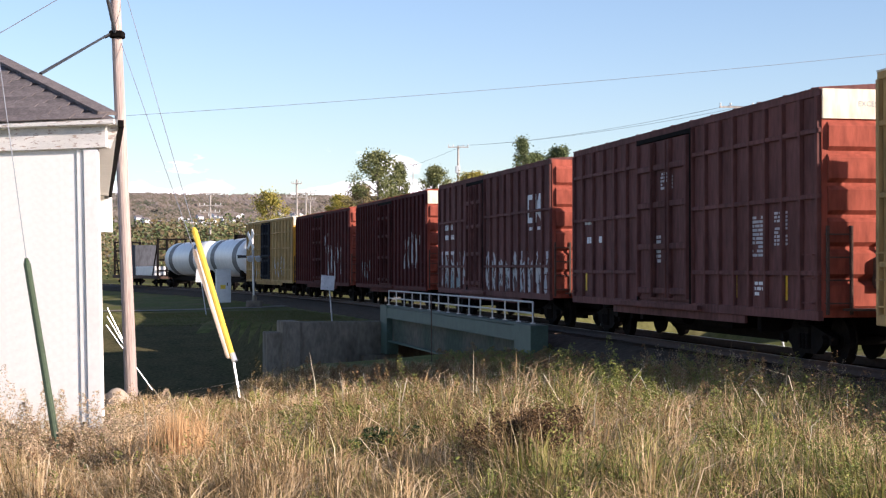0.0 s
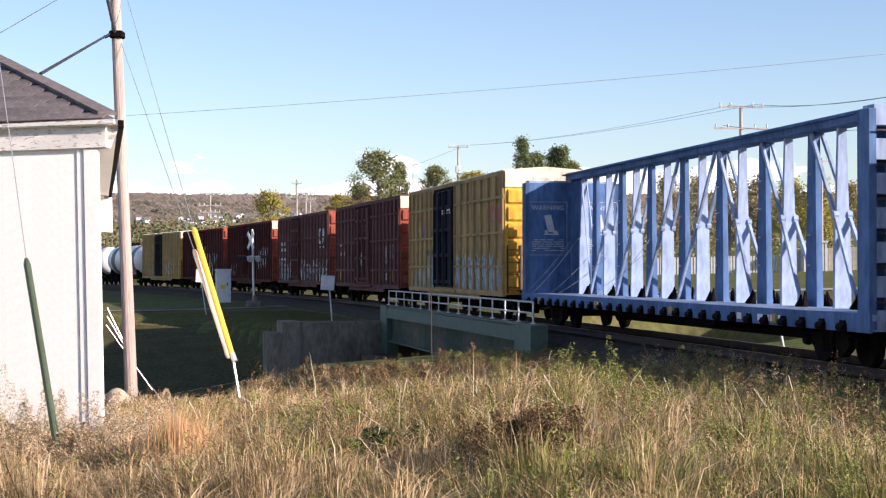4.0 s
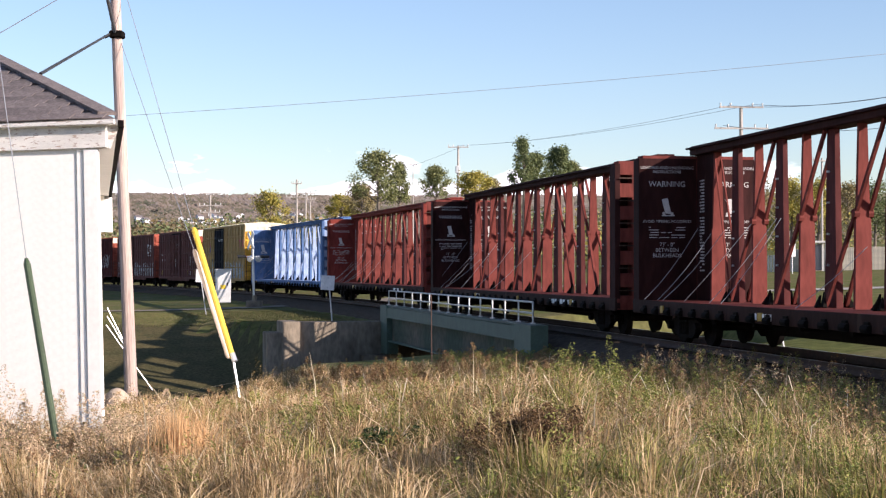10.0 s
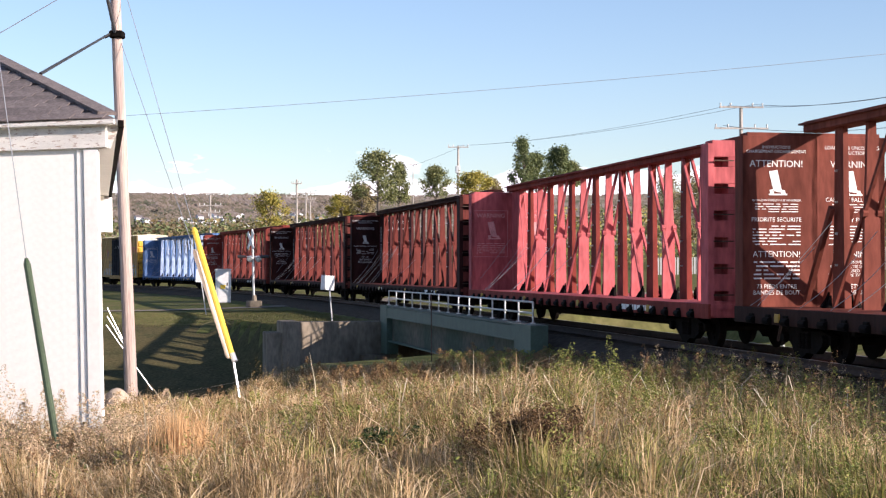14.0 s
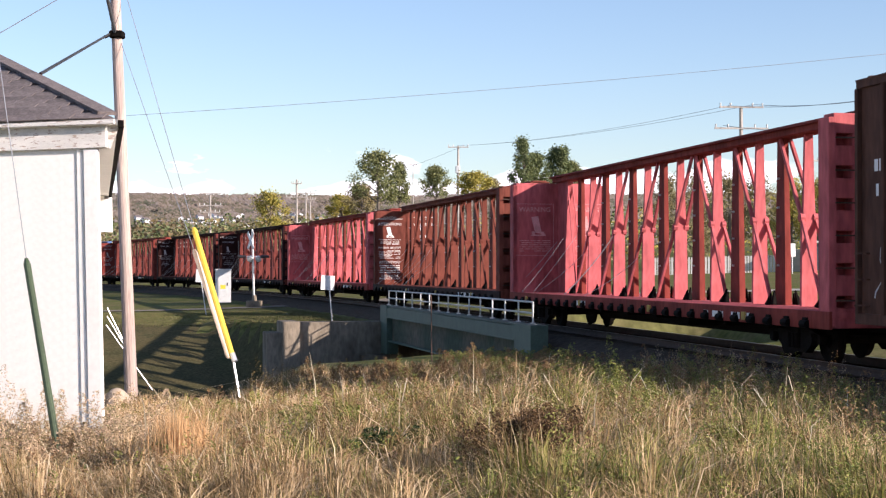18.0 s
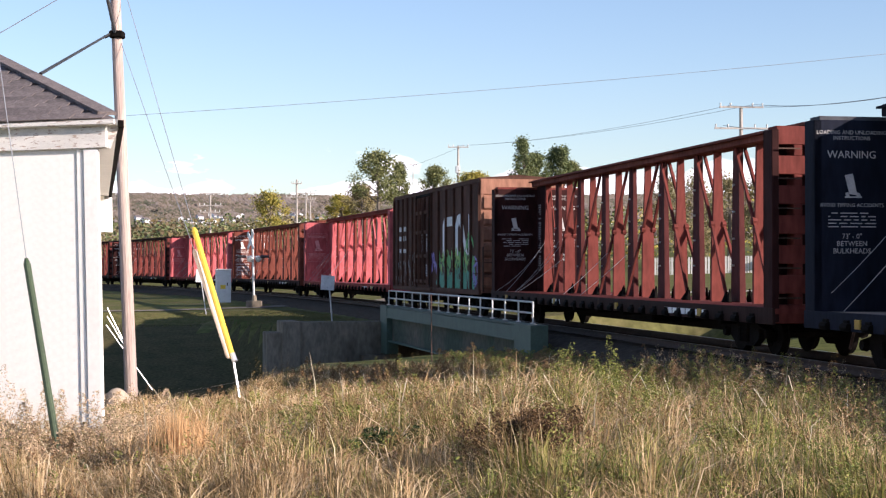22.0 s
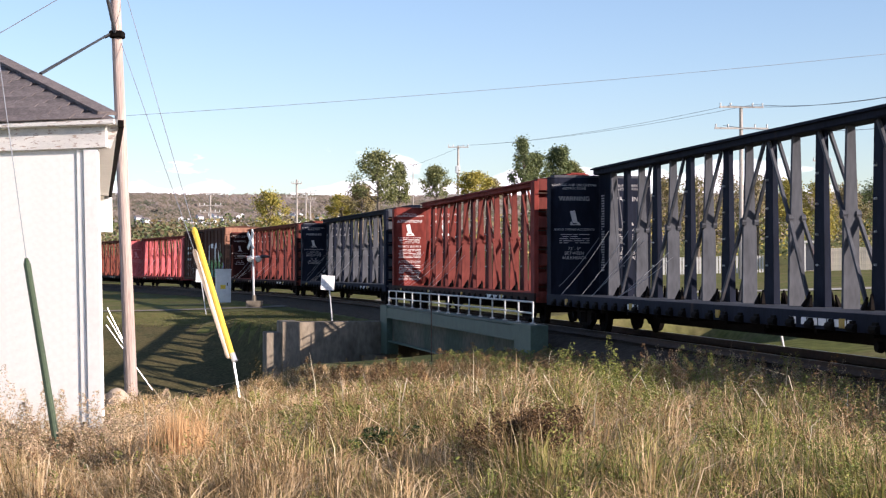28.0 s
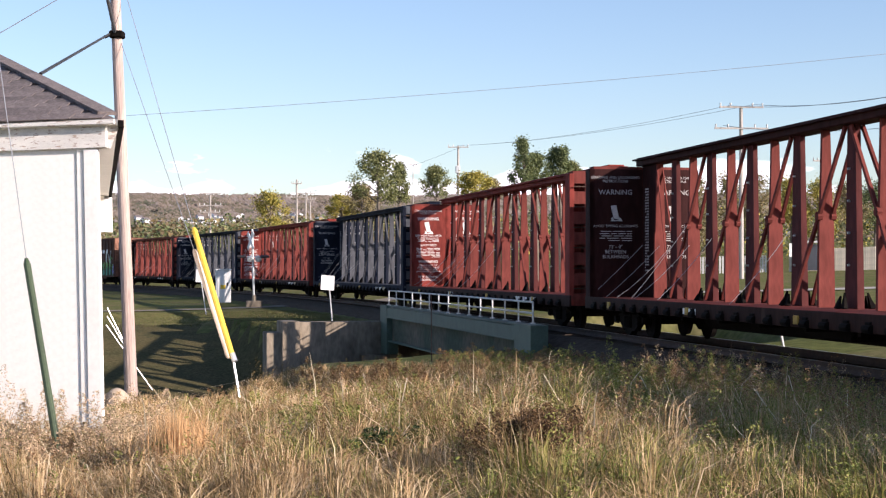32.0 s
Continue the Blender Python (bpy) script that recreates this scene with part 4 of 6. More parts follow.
    prism(bm, [(-hw - 0.05, 0), (hw + 0.05, 0), (hw + 0.05, 0.03), (0, 0.14), (-hw - 0.05, 0.03)], -h, h)
    rf = part("roof", bm, PAINT[roof_m], car)
    rf.matrix_basis = pose(0, 0, z1 + 0.10, 0, 0, 90)
    bm = bmesh.new()
    prism(bm, [(-hw, 0.03), (hw, 0.03), (hw, 0.06), (0, 0.17), (-hw, 0.06)], -0.04, 0.04)
    seam = mesh_of("roof_seam", bm, PAINT[roof_m])
    for i in range(13):
        piece("roof_seam", seam, rf, pose(0, -h + 0.4 + (length - 0.8) * i / 12, 0))
    # corrugated ends
    for s in (1, -1):
        bm = bmesh.new()
        box(bm, s * (h - 0.03) - 0.03, s * (h - 0.03) + 0.03, -hw, hw, z0, z1 + 0.1)
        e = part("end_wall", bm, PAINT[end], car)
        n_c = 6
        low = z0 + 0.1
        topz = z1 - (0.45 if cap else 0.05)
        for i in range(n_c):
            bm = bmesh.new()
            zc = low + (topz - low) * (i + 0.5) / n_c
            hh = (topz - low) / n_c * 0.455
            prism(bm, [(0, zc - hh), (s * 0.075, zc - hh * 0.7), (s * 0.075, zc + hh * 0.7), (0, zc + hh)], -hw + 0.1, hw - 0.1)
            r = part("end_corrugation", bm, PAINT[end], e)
            r.location.x = s * h
        if cap:
            bm = bmesh.new()
            box(bm, s * (h + 0.02) - 0.02, s * (h + 0.02) + 0.02, -hw, hw, z1 - 0.42, z1 + 0.1)
            part("end_cap", bm, PAINT[cap], e, "pale painted height warning band")
            if cap == "cream":
                words("EXCESS HEIGHT CAR", 0.13, M["wire"], e, pose(s * (h + 0.045), -0.2 * s, z1 - 0.2, 90, 0, 90 * s))
        # brake gear and ladder on the end
        for k in range(4):
            bm = bmesh.new()
            z = z0 + 0.25 + k * 0.4
            beam(bm, (s * (h + 0.13), hw - 0.5, z), (s * (h + 0.13), hw - 0.06, z), 0.025, 0.025)
            beam(bm, (s * h, hw - 0.5, z), (s * (h + 0.13), hw - 0.5, z), 0.02, 0.02)
            beam(bm, (s * h, hw - 0.06, z), (s * (h + 0.13), hw - 0.06, z), 0.02, 0.02)
            part("end_rung", bm, M["rust"], e)
        for y in (hw - 0.5, hw - 0.06, -hw + 0.06, -hw + 0.5):
            bm = bmesh.new()
            beam(bm, (s * (h + 0.1), y, z0 + 0.05), (s * (h + 0.1), y, z0 + 1.6), 0.05, 0.05)
            part("ladder_stile", bm, M["rust"], e)
        bm = bmesh.new()
        box(bm, s * (h + 0.12) - 0.12, s * (h + 0.12) + 0.12, -0.45, 0.55, z0 + 0.5, z0 + 1.05, 0.03)
        tube(bm, (s * (h + 0.2), 0.3, z0 + 1.0), (s * (h + 0.2), 0.3, z0 + 1.7), 0.035)
        part("brake_housing", bm, M["rust"], car)
        bm = bmesh.new()
        box(bm, s * (h + 0.18) - 0.16, s * (h + 0.18) + 0.16, -1.1, 1.1, z0 + 0.12, z0 + 0.16)
        part("end_platform", bm, M["rust"], car)
    bm = bmesh.new()
    bmesh.ops.create_cone(bm, cap_ends=True, segments=16, radius1=0.26, radius2=0.26, depth=0.03, matrix=pose(-h - 0.22, 0.1, z0 + 1.0, 0, 90, 0))
    box(bm, -h - 0.2, -h, -0.05, 0.25, z0 + 0.75, z0 + 1.2)
    part("hand_brake", bm, M["rust"], car)
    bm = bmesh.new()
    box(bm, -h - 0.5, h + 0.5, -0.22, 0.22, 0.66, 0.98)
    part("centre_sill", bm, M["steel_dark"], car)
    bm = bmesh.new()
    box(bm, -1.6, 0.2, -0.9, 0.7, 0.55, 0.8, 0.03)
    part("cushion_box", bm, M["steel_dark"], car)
    # added dark plate, no real car part: hides the bright lawn beyond
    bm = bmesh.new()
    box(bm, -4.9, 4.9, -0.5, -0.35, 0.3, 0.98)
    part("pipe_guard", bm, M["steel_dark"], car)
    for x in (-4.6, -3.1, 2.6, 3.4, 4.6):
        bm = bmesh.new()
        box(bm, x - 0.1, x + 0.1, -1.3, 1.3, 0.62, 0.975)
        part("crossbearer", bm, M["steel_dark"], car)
    bm = bmesh.new()
    tube(bm, (1.0, 0.7, 0.7), (2.2, 0.7, 0.7), 0.16)
    part("air_reservoir", bm, M["steel_dark"], car)
    running_gear(car, h + 0.35, 6.2)
    return car, rng, h, z0, z1, hw


def marks(car, rng, blocks, hw, m="white_paint"):
    """Small stencilled panels: (x0, x1, z0, z1, lines)."""
    for x0, x1, z0, z1, rows in blocks:
        bm = bmesh.new()
        bars(rng, bm, x0, x1, z0, z1, rows, hw + 0.006)
        tagged(part("stencil", bm, M[m], car), kind="stuff")


def shape(car, pts, y, m, name="emblem"):
    """A flat painted outline on the left side."""
    bm = bmesh.new()
    prism(bm, pts, y, y + 0.004)
    return part(name, bm, m, car)


def graffiti(car, rng, spec, hw):
    for i, (x0, x1, z0, z1, n, wid, col) in enumerate(spec):
        tagged(part("graffiti", scrawl(rng, x0, x1, z0, z1, hw + 0.004 + 0.0045 * i, n, wid), SPRAY[col], car), col + " spray-painted graffiti", kind="stuff")


def tipping_car(bm, x, y, z, size):
    """The picture of a car tipping over: a leaning block on its wheels, seen on the bulkhead."""
    for pts in ([(0.06, 0.08), (-0.12, 0.05), (-0.02, 0.5), (0.16, 0.47)], [(0.16, 0.0), (-0.22, 0.0), (-0.22, 0.03), (0.16, 0.03)],
                [(0.13, 0.03), (0.05, 0.03), (0.08, 0.12), (0.15, 0.1)], [(-0.1, 0.03), (-0.2, 0.03), (-0.17, 0.1), (-0.11, 0.11)]):
        bm.faces.new([bm.verts.new((x - 0.004, y + a * size, z + b * size)) for a, b in pts])


def centrebeam(label, beam_m, panel_m, post_m, kind, seed):
    """A centre-beam flat car: deck, two bulkheads and the truss between them. kind: web or open at the bulkheads."""
    rng = random.Random(seed)
    car = tagged(thing("centrebeam_car"), label, "freight car", "cars of the freight train")
    half, hw = 11.125, 1.5
    deck_z = 1.08
    bm = bmesh.new()
    box(bm, -half - 0.45, half + 0.45, -hw + 0.04, hw - 0.04, deck_z - 0.1, deck_z)
    part("deck", bm, PAINT[post_m], car)
    for s in (1, -1):
        bm = bmesh.new()
        box(bm, -half - 0.45, half + 0.45, s * (hw - 0.02) - 0.03, s * (hw - 0.02) + 0.03, deck_z - 0.3, deck_z + 0.012, 0.008)
        # dark sill colour holds both grime and the shade of the unlit side
        part("side_sill", bm, PAINT[panel_m if panel_m in ("blue", "navy") else "dark_red" if panel_m == "pink" else "sill"], car)
        bm = bmesh.new()
        tube(bm, (-0.13, 0.0, -0.06), (0.13, 0.0, -0.06), 0.075, 0.075, 8)
        box(bm, -0.09, 0.09, -0.03, 0.02, -0.06, 0.06, 0.01)
        pocket = mesh_of("winch", bm, M["steel_dark"])
        bm = bmesh.new()
        box(bm, -0.1, 0.1, -0.03, 0.03, -0.09, 0.07, 0.01)
        plate = mesh_of("reflector", bm, M["reflector"])
        for i in range(27):
            x = -half + 0.5 + (2 * half - 1.0) * i / 26
            if i % 7 == 3:
                piece("reflector", plate, car, pose(x + 0.4, s * (hw + 0.012), deck_z - 0.16))
            piece("winch", pocket, car, pose(x, s * (hw + 0.03), deck_z - 0.17))
    # bulkheads
    top = 4.45
    for s in (1, -1):
        xi, xo = s * half, s * (half + 0.42)
        a, b = min(xi, xi + s * 0.06), max(xi, xi + s * 0.06)
        bm = bmesh.new()
        box(bm, a, b, -hw, hw, deck_z - 0.25, top, 0.006)
        bh = part("bulkhead", bm, PAINT[panel_m], car)
        for y in (-hw + 0.07, hw - 0.07, 0.0):
            bm = bmesh.new()
            box(bm, min(xi, xo), max(xi, xo), y - 0.07, y + 0.07, deck_z - 0.25, top, 0.01)
            part("bulkhead_post", bm, PAINT[panel_m if abs(y) > 0.1 else post_m], bh)
        for k in range(7):
            z = deck_z - 0.1 + (top - deck_z) * k / 6
            bm = bmesh.new()
            box(bm, min(xi, xo) + 0.02, max(xi, xo) - 0.004, -hw + 0.1, hw - 0.1, z - 0.18, z + 0.17, 0.01)
            part("bulkhead_rail", bm, PAINT[post_m], bh)
            if k < 6:
                bm = bmesh.new()
                box(bm, min(xi, xo) + 0.02, max(xi, xo) - 0.02, hw - 0.62, hw - 0.45, z + 0.17, z + 0.38, 0.01)
                part("bulkhead_stay", bm, PAINT[post_m], bh)
                bm = bmesh.new()
                beam(bm, (xo + s * 0.06, hw - 0.55, z + 0.3), (xo + s * 0.06, hw - 0.1, z + 0.3), 0.025, 0.025)
                part("rung", bm, M["rust"], bh)
    # the beam
    bm = bmesh.new()
    box(bm, -half, half, -0.24, 0.24, 4.52, 4.74, 0.02)
    box(bm, -half, half, -0.34, 0.34, 4.66, 4.70)
    part("top_chord", bm, PAINT[beam_m], car)
    n_a = 9
    pitch = 2 * half / n_a
    bm = bmesh.new()
    for z0, z1, w0, w1 in ((deck_z, 2.75, 0.17, 0.15), (2.75, 4.55, 0.13, 0.08)):
        v = [bm.verts.new((x, y, z)) for z, w in ((z0, w0), (z1, w1)) for x, y in ((-0.045, -w), (0.045, -w), (0.045, w), (-0.045, w))]
        for f in ((3, 2, 1, 0), (4, 5, 6, 7), (0, 1, 5, 4), (1, 2, 6, 5), (2, 3, 7, 6), (3, 0, 4, 7)):
            bm.faces.new([v[i] for i in f])
    wide_post = mesh_of("tapered_post", bm, PAINT[post_m])
    bm = bmesh.new()
    v = [bm.verts.new((x, y, z)) for z, w, d in ((deck_z, 0.07, 0.27), (4.55, 0.05, 0.17)) for x, y in ((-d, -w), (d, -w), (d, w), (-d, w))]
    for f in ((3, 2, 1, 0), (4, 5, 6, 7), (0, 1, 5, 4), (1, 2, 6, 5), (2, 3, 7, 6), (3, 0, 4, 7)):
        bm.faces.new([v[i] for i in f])
    # slim posts take a darker paint: shade on their near faces put into colour
    slim_post = mesh_of("slim_post", bm, PAINT[{"silver": "navy", "red": "maroon", "pale_blue": "blue", "pink": "dark_red"}.get(post_m, post_m)])
    bm = bmesh.new()
    for y in (-0.2, 0.2):
        for z in (1.9, 2.5, 3.1, 3.7):
            tube(bm, (0.06, y * 0.35 - 0.04, z), (0.06, y * 0.35 + 0.04, z), 0.026, 0.02, 6)
    lugs = mesh_of("tie_lug", bm, M["galv"])
    bm = bmesh.new()
    for k, (dx, dy, hh) in enumerate(((-0.1, 0.3, 0.24), (0.06, 0.36, 0.17), (0.16, 0.28, 0.3))):
        tube(bm, (dx, dy, deck_z), (dx * 0.5, dy - 0.05, deck_z + hh), 0.07, 0.02, 5)
        tube(bm, (dx, -dy, deck_z), (dx * 0.5, -dy + 0.05, deck_z + hh), 0.07, 0.02, 5)
    bundle = mesh_of("strap", bm, M["steel_dark"])
    # the posts stand by turns wide and slim; beside a web the wide one comes first
    inner = [-half + pitch * i for i in range(1, n_a)]
    middle = [-half + pitch * (i + 0.5) for i in range(n_a)]
    xs, slim_xs = (middle, inner) if kind == "web" else (inner, middle)
    for x in xs:
        piece("tapered_post", wide_post, car, pose(x, 0, 0))
    for i, x in enumerate(slim_xs):
        piece("slim_post", slim_post, car, pose(x, 0, 0))
        tagged(piece("tie_lug", lugs, car, pose(x, 0, 0)), kind="stuff")
        tagged(piece("strap", bundle, car, pose(x, 0, 0, 0, 0, 180 * (i % 2))), kind="stuff")
    # struts run from the head of one slim post, past the waist of the wide one, to the foot of the next
    for x in xs:
        lean = 1 if x < 0 else -1
        if kind == "web" and abs(x) > half - pitch:
            continue
        for y in (0.14, -0.14):
            bm = bmesh.new()
            beam(bm, (x + lean * (pitch / 2 - 0.12), y * 0.8, 4.5), (x, y, 2.85), 0.06, 0.08)
            beam(bm, (x, y, 2.85), (x - lean * (pitch / 2 - 0.12), y * 1.5, 1.12), 0.06, 0.08)
            tube(bm, (x, y - 0.05, 2.85), (x, y + 0.05, 2.85), 0.09, 0.09, 8)
            part("diagonal", bm, PAINT[post_m], car)
    for s in (1, -1):
        if kind == "web":
            bm = bmesh.new()
            box(bm, min(s * half, s * (half - pitch / 2 + 0.05)), max(s * half, s * (half - pitch / 2 + 0.05)), -0.05, 0.05, deck_z, 4.52)
            part("end_web", bm, PAINT[panel_m], car)
            for y in (0.12, -0.12):
                bm = bmesh.new()
                beam(bm, (s * (half - pitch / 2), y * 0.6, 4.45), (s * (half - pitch + 0.12), y, 1.15), 0.03, 0.04)
                part("end_brace", bm, PAINT[post_m], car)
        else:
            for y in (0.2, -0.2):
                bm = bmesh.new()
                beam(bm, (s * (half - 0.06), y, 1.2), (s * (half - pitch * 0.5), y, 3.0), 0.09, 0.12)
                part("end_strut", bm, PAINT[post_m], car)
    # tie-down cables hanging from the beam
    for i in range(7):
        bm = bmesh.new()
        x = half - 0.6 - i * rng.uniform(0.7, 1.6)
        rope(bm, (x, 0.25, rng.uniform(2.1, 2.9)), (x + rng.uniform(0.2, 0.9), hw - 0.05, deck_z + 0.03), rng.uniform(0.02, 0.12), 0.007, 4)
        part("tie_cable", bm, M["wire"], car)
    # writing on the inner faces of the bulkheads, both sides of the beam
    xf = half - 0.004
    ink = M["faded_pink"] if panel_m == "pink" else M["grimy_white"] if kind == "web" else M["white_paint"]
    for y in (0.80, -0.80):
        face = lambda z: pose(xf, y, z, 90, 0, -90)
        bm = bmesh.new()
        if panel_m in ("blue", "pink"):
            # one framed warning with the picture of a tipping car
            words("WARNING", 0.21, ink, car, face(3.62))
            tipping_car(bm, xf, y - 0.08, 2.86, 1.25)
            bars(rng, bm, y - 0.5, y + 0.5, 2.35, 2.74, 6, xf - 0.006, 0.68, "y", 0.9)
            for y0, y1, z0, z1 in ((y - 0.6, y + 0.6, 2.24, 2.25), (y - 0.6, y + 0.6, 3.86, 3.87), (y - 0.61, y - 0.6, 2.24, 3.87)):
                box(bm, xf - 0.006, xf - 0.002, y0, y1, z0, z1)
        elif kind == "web":
            words("LOADING AND UNLOADING\nINSTRUCTIONS", 0.1, ink, car, face(4.2))
            words("WARNING", 0.19, ink, car, face(3.78))
            words("AVOID TIPPING ACCIDENTS", 0.095, ink, car, face(2.92))
            words("73' - 0\"\nBETWEEN\nBULKHEADS", 0.13, ink, car, face(2.36))
            tipping_car(bm, xf, y, 3.08, 0.85)
            bars(rng, bm, y - 0.45, y + 0.45, 2.54, 2.84, 5, xf - 0.006, 0.7, "y")
        else:
            french = seed in (26, 34) and y > 0
            alert = "ATTENTION!" if french else "WARNING"
            words("INSTRUCTIONS\nCHARGEMENT-DECHARGEMENT" if french else "LOADING & UNLOADING\nINSTRUCTIONS", 0.085 if french else 0.1, ink, car, face(4.2))
            words(alert, 0.19, ink, car, face(3.84))
            tipping_car(bm, xf, y, 3.28, 1.0)
            words("LE WAGON RISQUE DE SE RENVERSER" if french else "CAR MAY FALL OVER", 0.06 if french else 0.12, ink, car, face(3.16))
            bars(rng, bm, y - 0.45, y + 0.45, 2.93, 3.13, 4, xf - 0.006, 0.68, "y", 0.9)
            words("PRIORITE SECURITE" if french else "SAFETY FIRST", 0.12, ink, car, face(2.76))
            bars(rng, bm, y - 0.5, y + 0.5, 2.28, 2.7, 7, xf - 0.006, 0.66, "y", 0.9)
            words(alert, 0.17, ink, car, face(2.06))
            if french:
                bars(rng, bm, y - 0.48, y + 0.48, 1.6, 2.0, 5, xf - 0.006, 0.62, "y", 0.9)
            else:
                words("DO NOT MOVE CAR\nUNLESS ALL TIE DOWNS\nARE SECURED AND\nWINCHES ARE TIGHTENED", 0.085, ink, car, face(1.93))
            words("73 PIEDS ENTRE\nBANDES DE BOUT" if french else "73'-0\" BETWEEN\nBULKHEADS", 0.12, ink, car, face(1.44))
        if kind == "web" and panel_m not in ("blue", "pink") and y > 0:
            bars(rng, bm, half - 0.5, half - 0.2, 1.75, 3.95, 30, 0.052, 0.5)
        tagged(part("warning_text", bm, ink, car), kind="stuff")
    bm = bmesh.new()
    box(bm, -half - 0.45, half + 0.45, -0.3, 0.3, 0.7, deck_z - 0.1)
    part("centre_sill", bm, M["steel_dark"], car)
    for i in range(9):
        bm = bmesh.new()
        x = -half + 2.5 + i * (2 * half - 5) / 8
        prism(bm, [(x - 0.06, 0.975), (x + 0.06, 0.975), (x + 0.06, 0.7), (x - 0.06, 0.7)], -1.4, 1.4)
        part("crossbearer", bm, M["steel_dark"], car)
    bm = bmesh.new()
    box(bm, -3.0, -1.2, -0.9, 0.9, 0.55, 0.97, 0.03)
    part("brake_box", bm, M["steel_dark"], car)
    # added plate again, to keep the sunlit lawn from showing underneath
    bm = bmesh.new()
    box(bm, -7.4, 7.4, -0.45, -0.302, 0.4, 0.97)
    part("pipe_guard", bm, M["steel_dark"], car)
    running_gear(car, half + 0.75, 9.15)
    bm = bmesh.new()
    bars(rng, bm, -half + 3, -half + 5.5, deck_z - 0.26, deck_z - 0.08, 1, hw + 0.02, 0.3)
    bars(rng, bm, half - 8, half - 7.2, deck_z - 0.26, deck_z - 0.08, 1, hw + 0.02, 0.3)
    tagged(part("stencil", bm, M["white_paint"], car), kind="stuff")
    return car


TRAIN = []      # (car, place along the line at the start, half the distance between its trucks)

car, rng, h, z0, z1, hw = boxcar("boxcar", "tan and dark box car with faded sides and a gold end", "tan", "yellow_end", "cream", "black", 5.0, 0.6, 3.0, 7, 7, (1.75, 3.1, 4.1), "cream", seed=11)
graffiti(car, rng, [(-5, -2, 1.2, 2.6, 12, 0.12, "white"), (2.5, 6, 1.2, 2.2, 10, 0.1, "blue")], hw)
TRAIN.append((car, 84.0, 6.2))
car, rng, h, z0, z1, hw = boxcar("boxcar", "brown box car with white graffiti and a red end", "maroon", "red_end", "red_end", "maroon", 4.92, 0.5, 3.0, 8, 8, (), None, seed=12)
graffiti(car, rng, [(-5.5, -1.5, 1.2, 3.2, 16, 0.14, "white"), (-3, 0, 2.6, 3.8, 5, 0.12, "white")], hw)
TRAIN.append((car, 67.2, 6.2))
car, rng, h, z0, z1, hw = boxcar("boxcar", "brown box car with a graffiti tag and a pale end band", "maroon", "red_end", "red_end", "maroon", 4.96, 0.5, 3.0, 9, 9, (), "cream", seed=13)
graffiti(car, rng, [(-6.3, -3.4, 1.8, 3.4, 14, 0.13, "white"), (4.5, 6.8, 1.2, 2.2, 9, 0.09, "blue")], hw)
TRAIN.append((car, 49.7, 6.2))
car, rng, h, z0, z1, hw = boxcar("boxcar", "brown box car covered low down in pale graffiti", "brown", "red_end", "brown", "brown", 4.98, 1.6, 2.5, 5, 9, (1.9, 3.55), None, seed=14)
marks(car, rng, [(5.0, 7.2, 3.2, 3.5, 1), (5.0, 7.2, 2.85, 3.12, 1), (5.0, 7.4, 2.3, 2.5, 1), (1.0, 2.2, 2.0, 2.9, 6), (-6.9, -5.3, 2.95, 3.1, 1)], hw)
for pts in ([(-6.75, 3.2), (-6.6, 3.2), (-6.25, 3.85), (-6.1, 3.2), (-5.95, 3.2), (-5.95, 4.05), (-6.1, 4.05), (-6.12, 3.5), (-6.4, 4.05), (-6.75, 4.05)],
            [(-5.1, 3.2), (-5.75, 3.2), (-5.75, 3.36), (-5.27, 3.36), (-5.27, 3.9), (-5.75, 3.9), (-5.75, 4.05), (-5.1, 4.05)]):
    shape(car, pts, hw + 0.006, M["white_paint"])
graffiti(car, rng, [(3.0, 7.4, 1.1, 2.5, 22, 0.13, "white"), (-7.3, 0.2, 1.05, 2.4, 40, 0.13, "white"), (-7, 0, 1.1, 2.0, 22, 0.04, "dark"), (4, 7, 1.1, 1.7, 9, 0.16, "blue")], hw)
TRAIN.append((car, 31.77, 6.2))
car, rng, h, z0, z1, hw = boxcar("boxcar", "tall dark brown box car with red end and cream band", "brown", "red_end", "brown", "brown", 4.99, 0.35, 3.6, 6, 8, (1.75, 3.1, 4.25), "cream", seed=15)
marks(car, rng, [(5.9, 7.0, 2.95, 3.15, 1), (5.2, 7.0, 2.45, 2.7, 1), (-5.3, -4.8, 1.2, 1.6, 4)], hw)
marks(car, rng, [(-5.2, -4.7, 2.05, 2.85, 10), (-6.35, -5.75, 2.25, 2.9, 9)], hw, "grimy_white")
marks(car, rng, [(-0.3, 0.5, 3.6, 4.0, 5), (0.5, 0.8, 1.95, 2.6, 6)], hw + 0.065, "grimy_white")
for x in (-3.9, -6.35, 6.6):
    shape(car, [(x, 1.25), (x + 0.14, 1.25), (x + 0.14, 1.75), (x, 1.75)], hw + 0.006, M["yellow_paint"], "yellow_stripe")
TRAIN.append((car, 13.84, 6.2))
car, rng, h, z0, z1, hw = boxcar("boxcar", "golden yellow box car with a black door and blue-white graffiti", "tan", "yellow_end", "cream", "black", 5.0, 1.0, 3.3, 6, 7, (1.9, 3.0, 4.15), "cream", seed=16)
marks(car, rng, [(2.9, 4.8, 2.3, 2.6, 1), (3.0, 3.5, 3.0, 3.3, 3), (5.9, 6.3, 3.0, 3.3, 3), (0.2, 1.8, 4.0, 4.2, 2)], hw, "black_paint")
marks(car, rng, [(-0.1, 1.3, 3.85, 4.05, 2)], hw + 0.08)
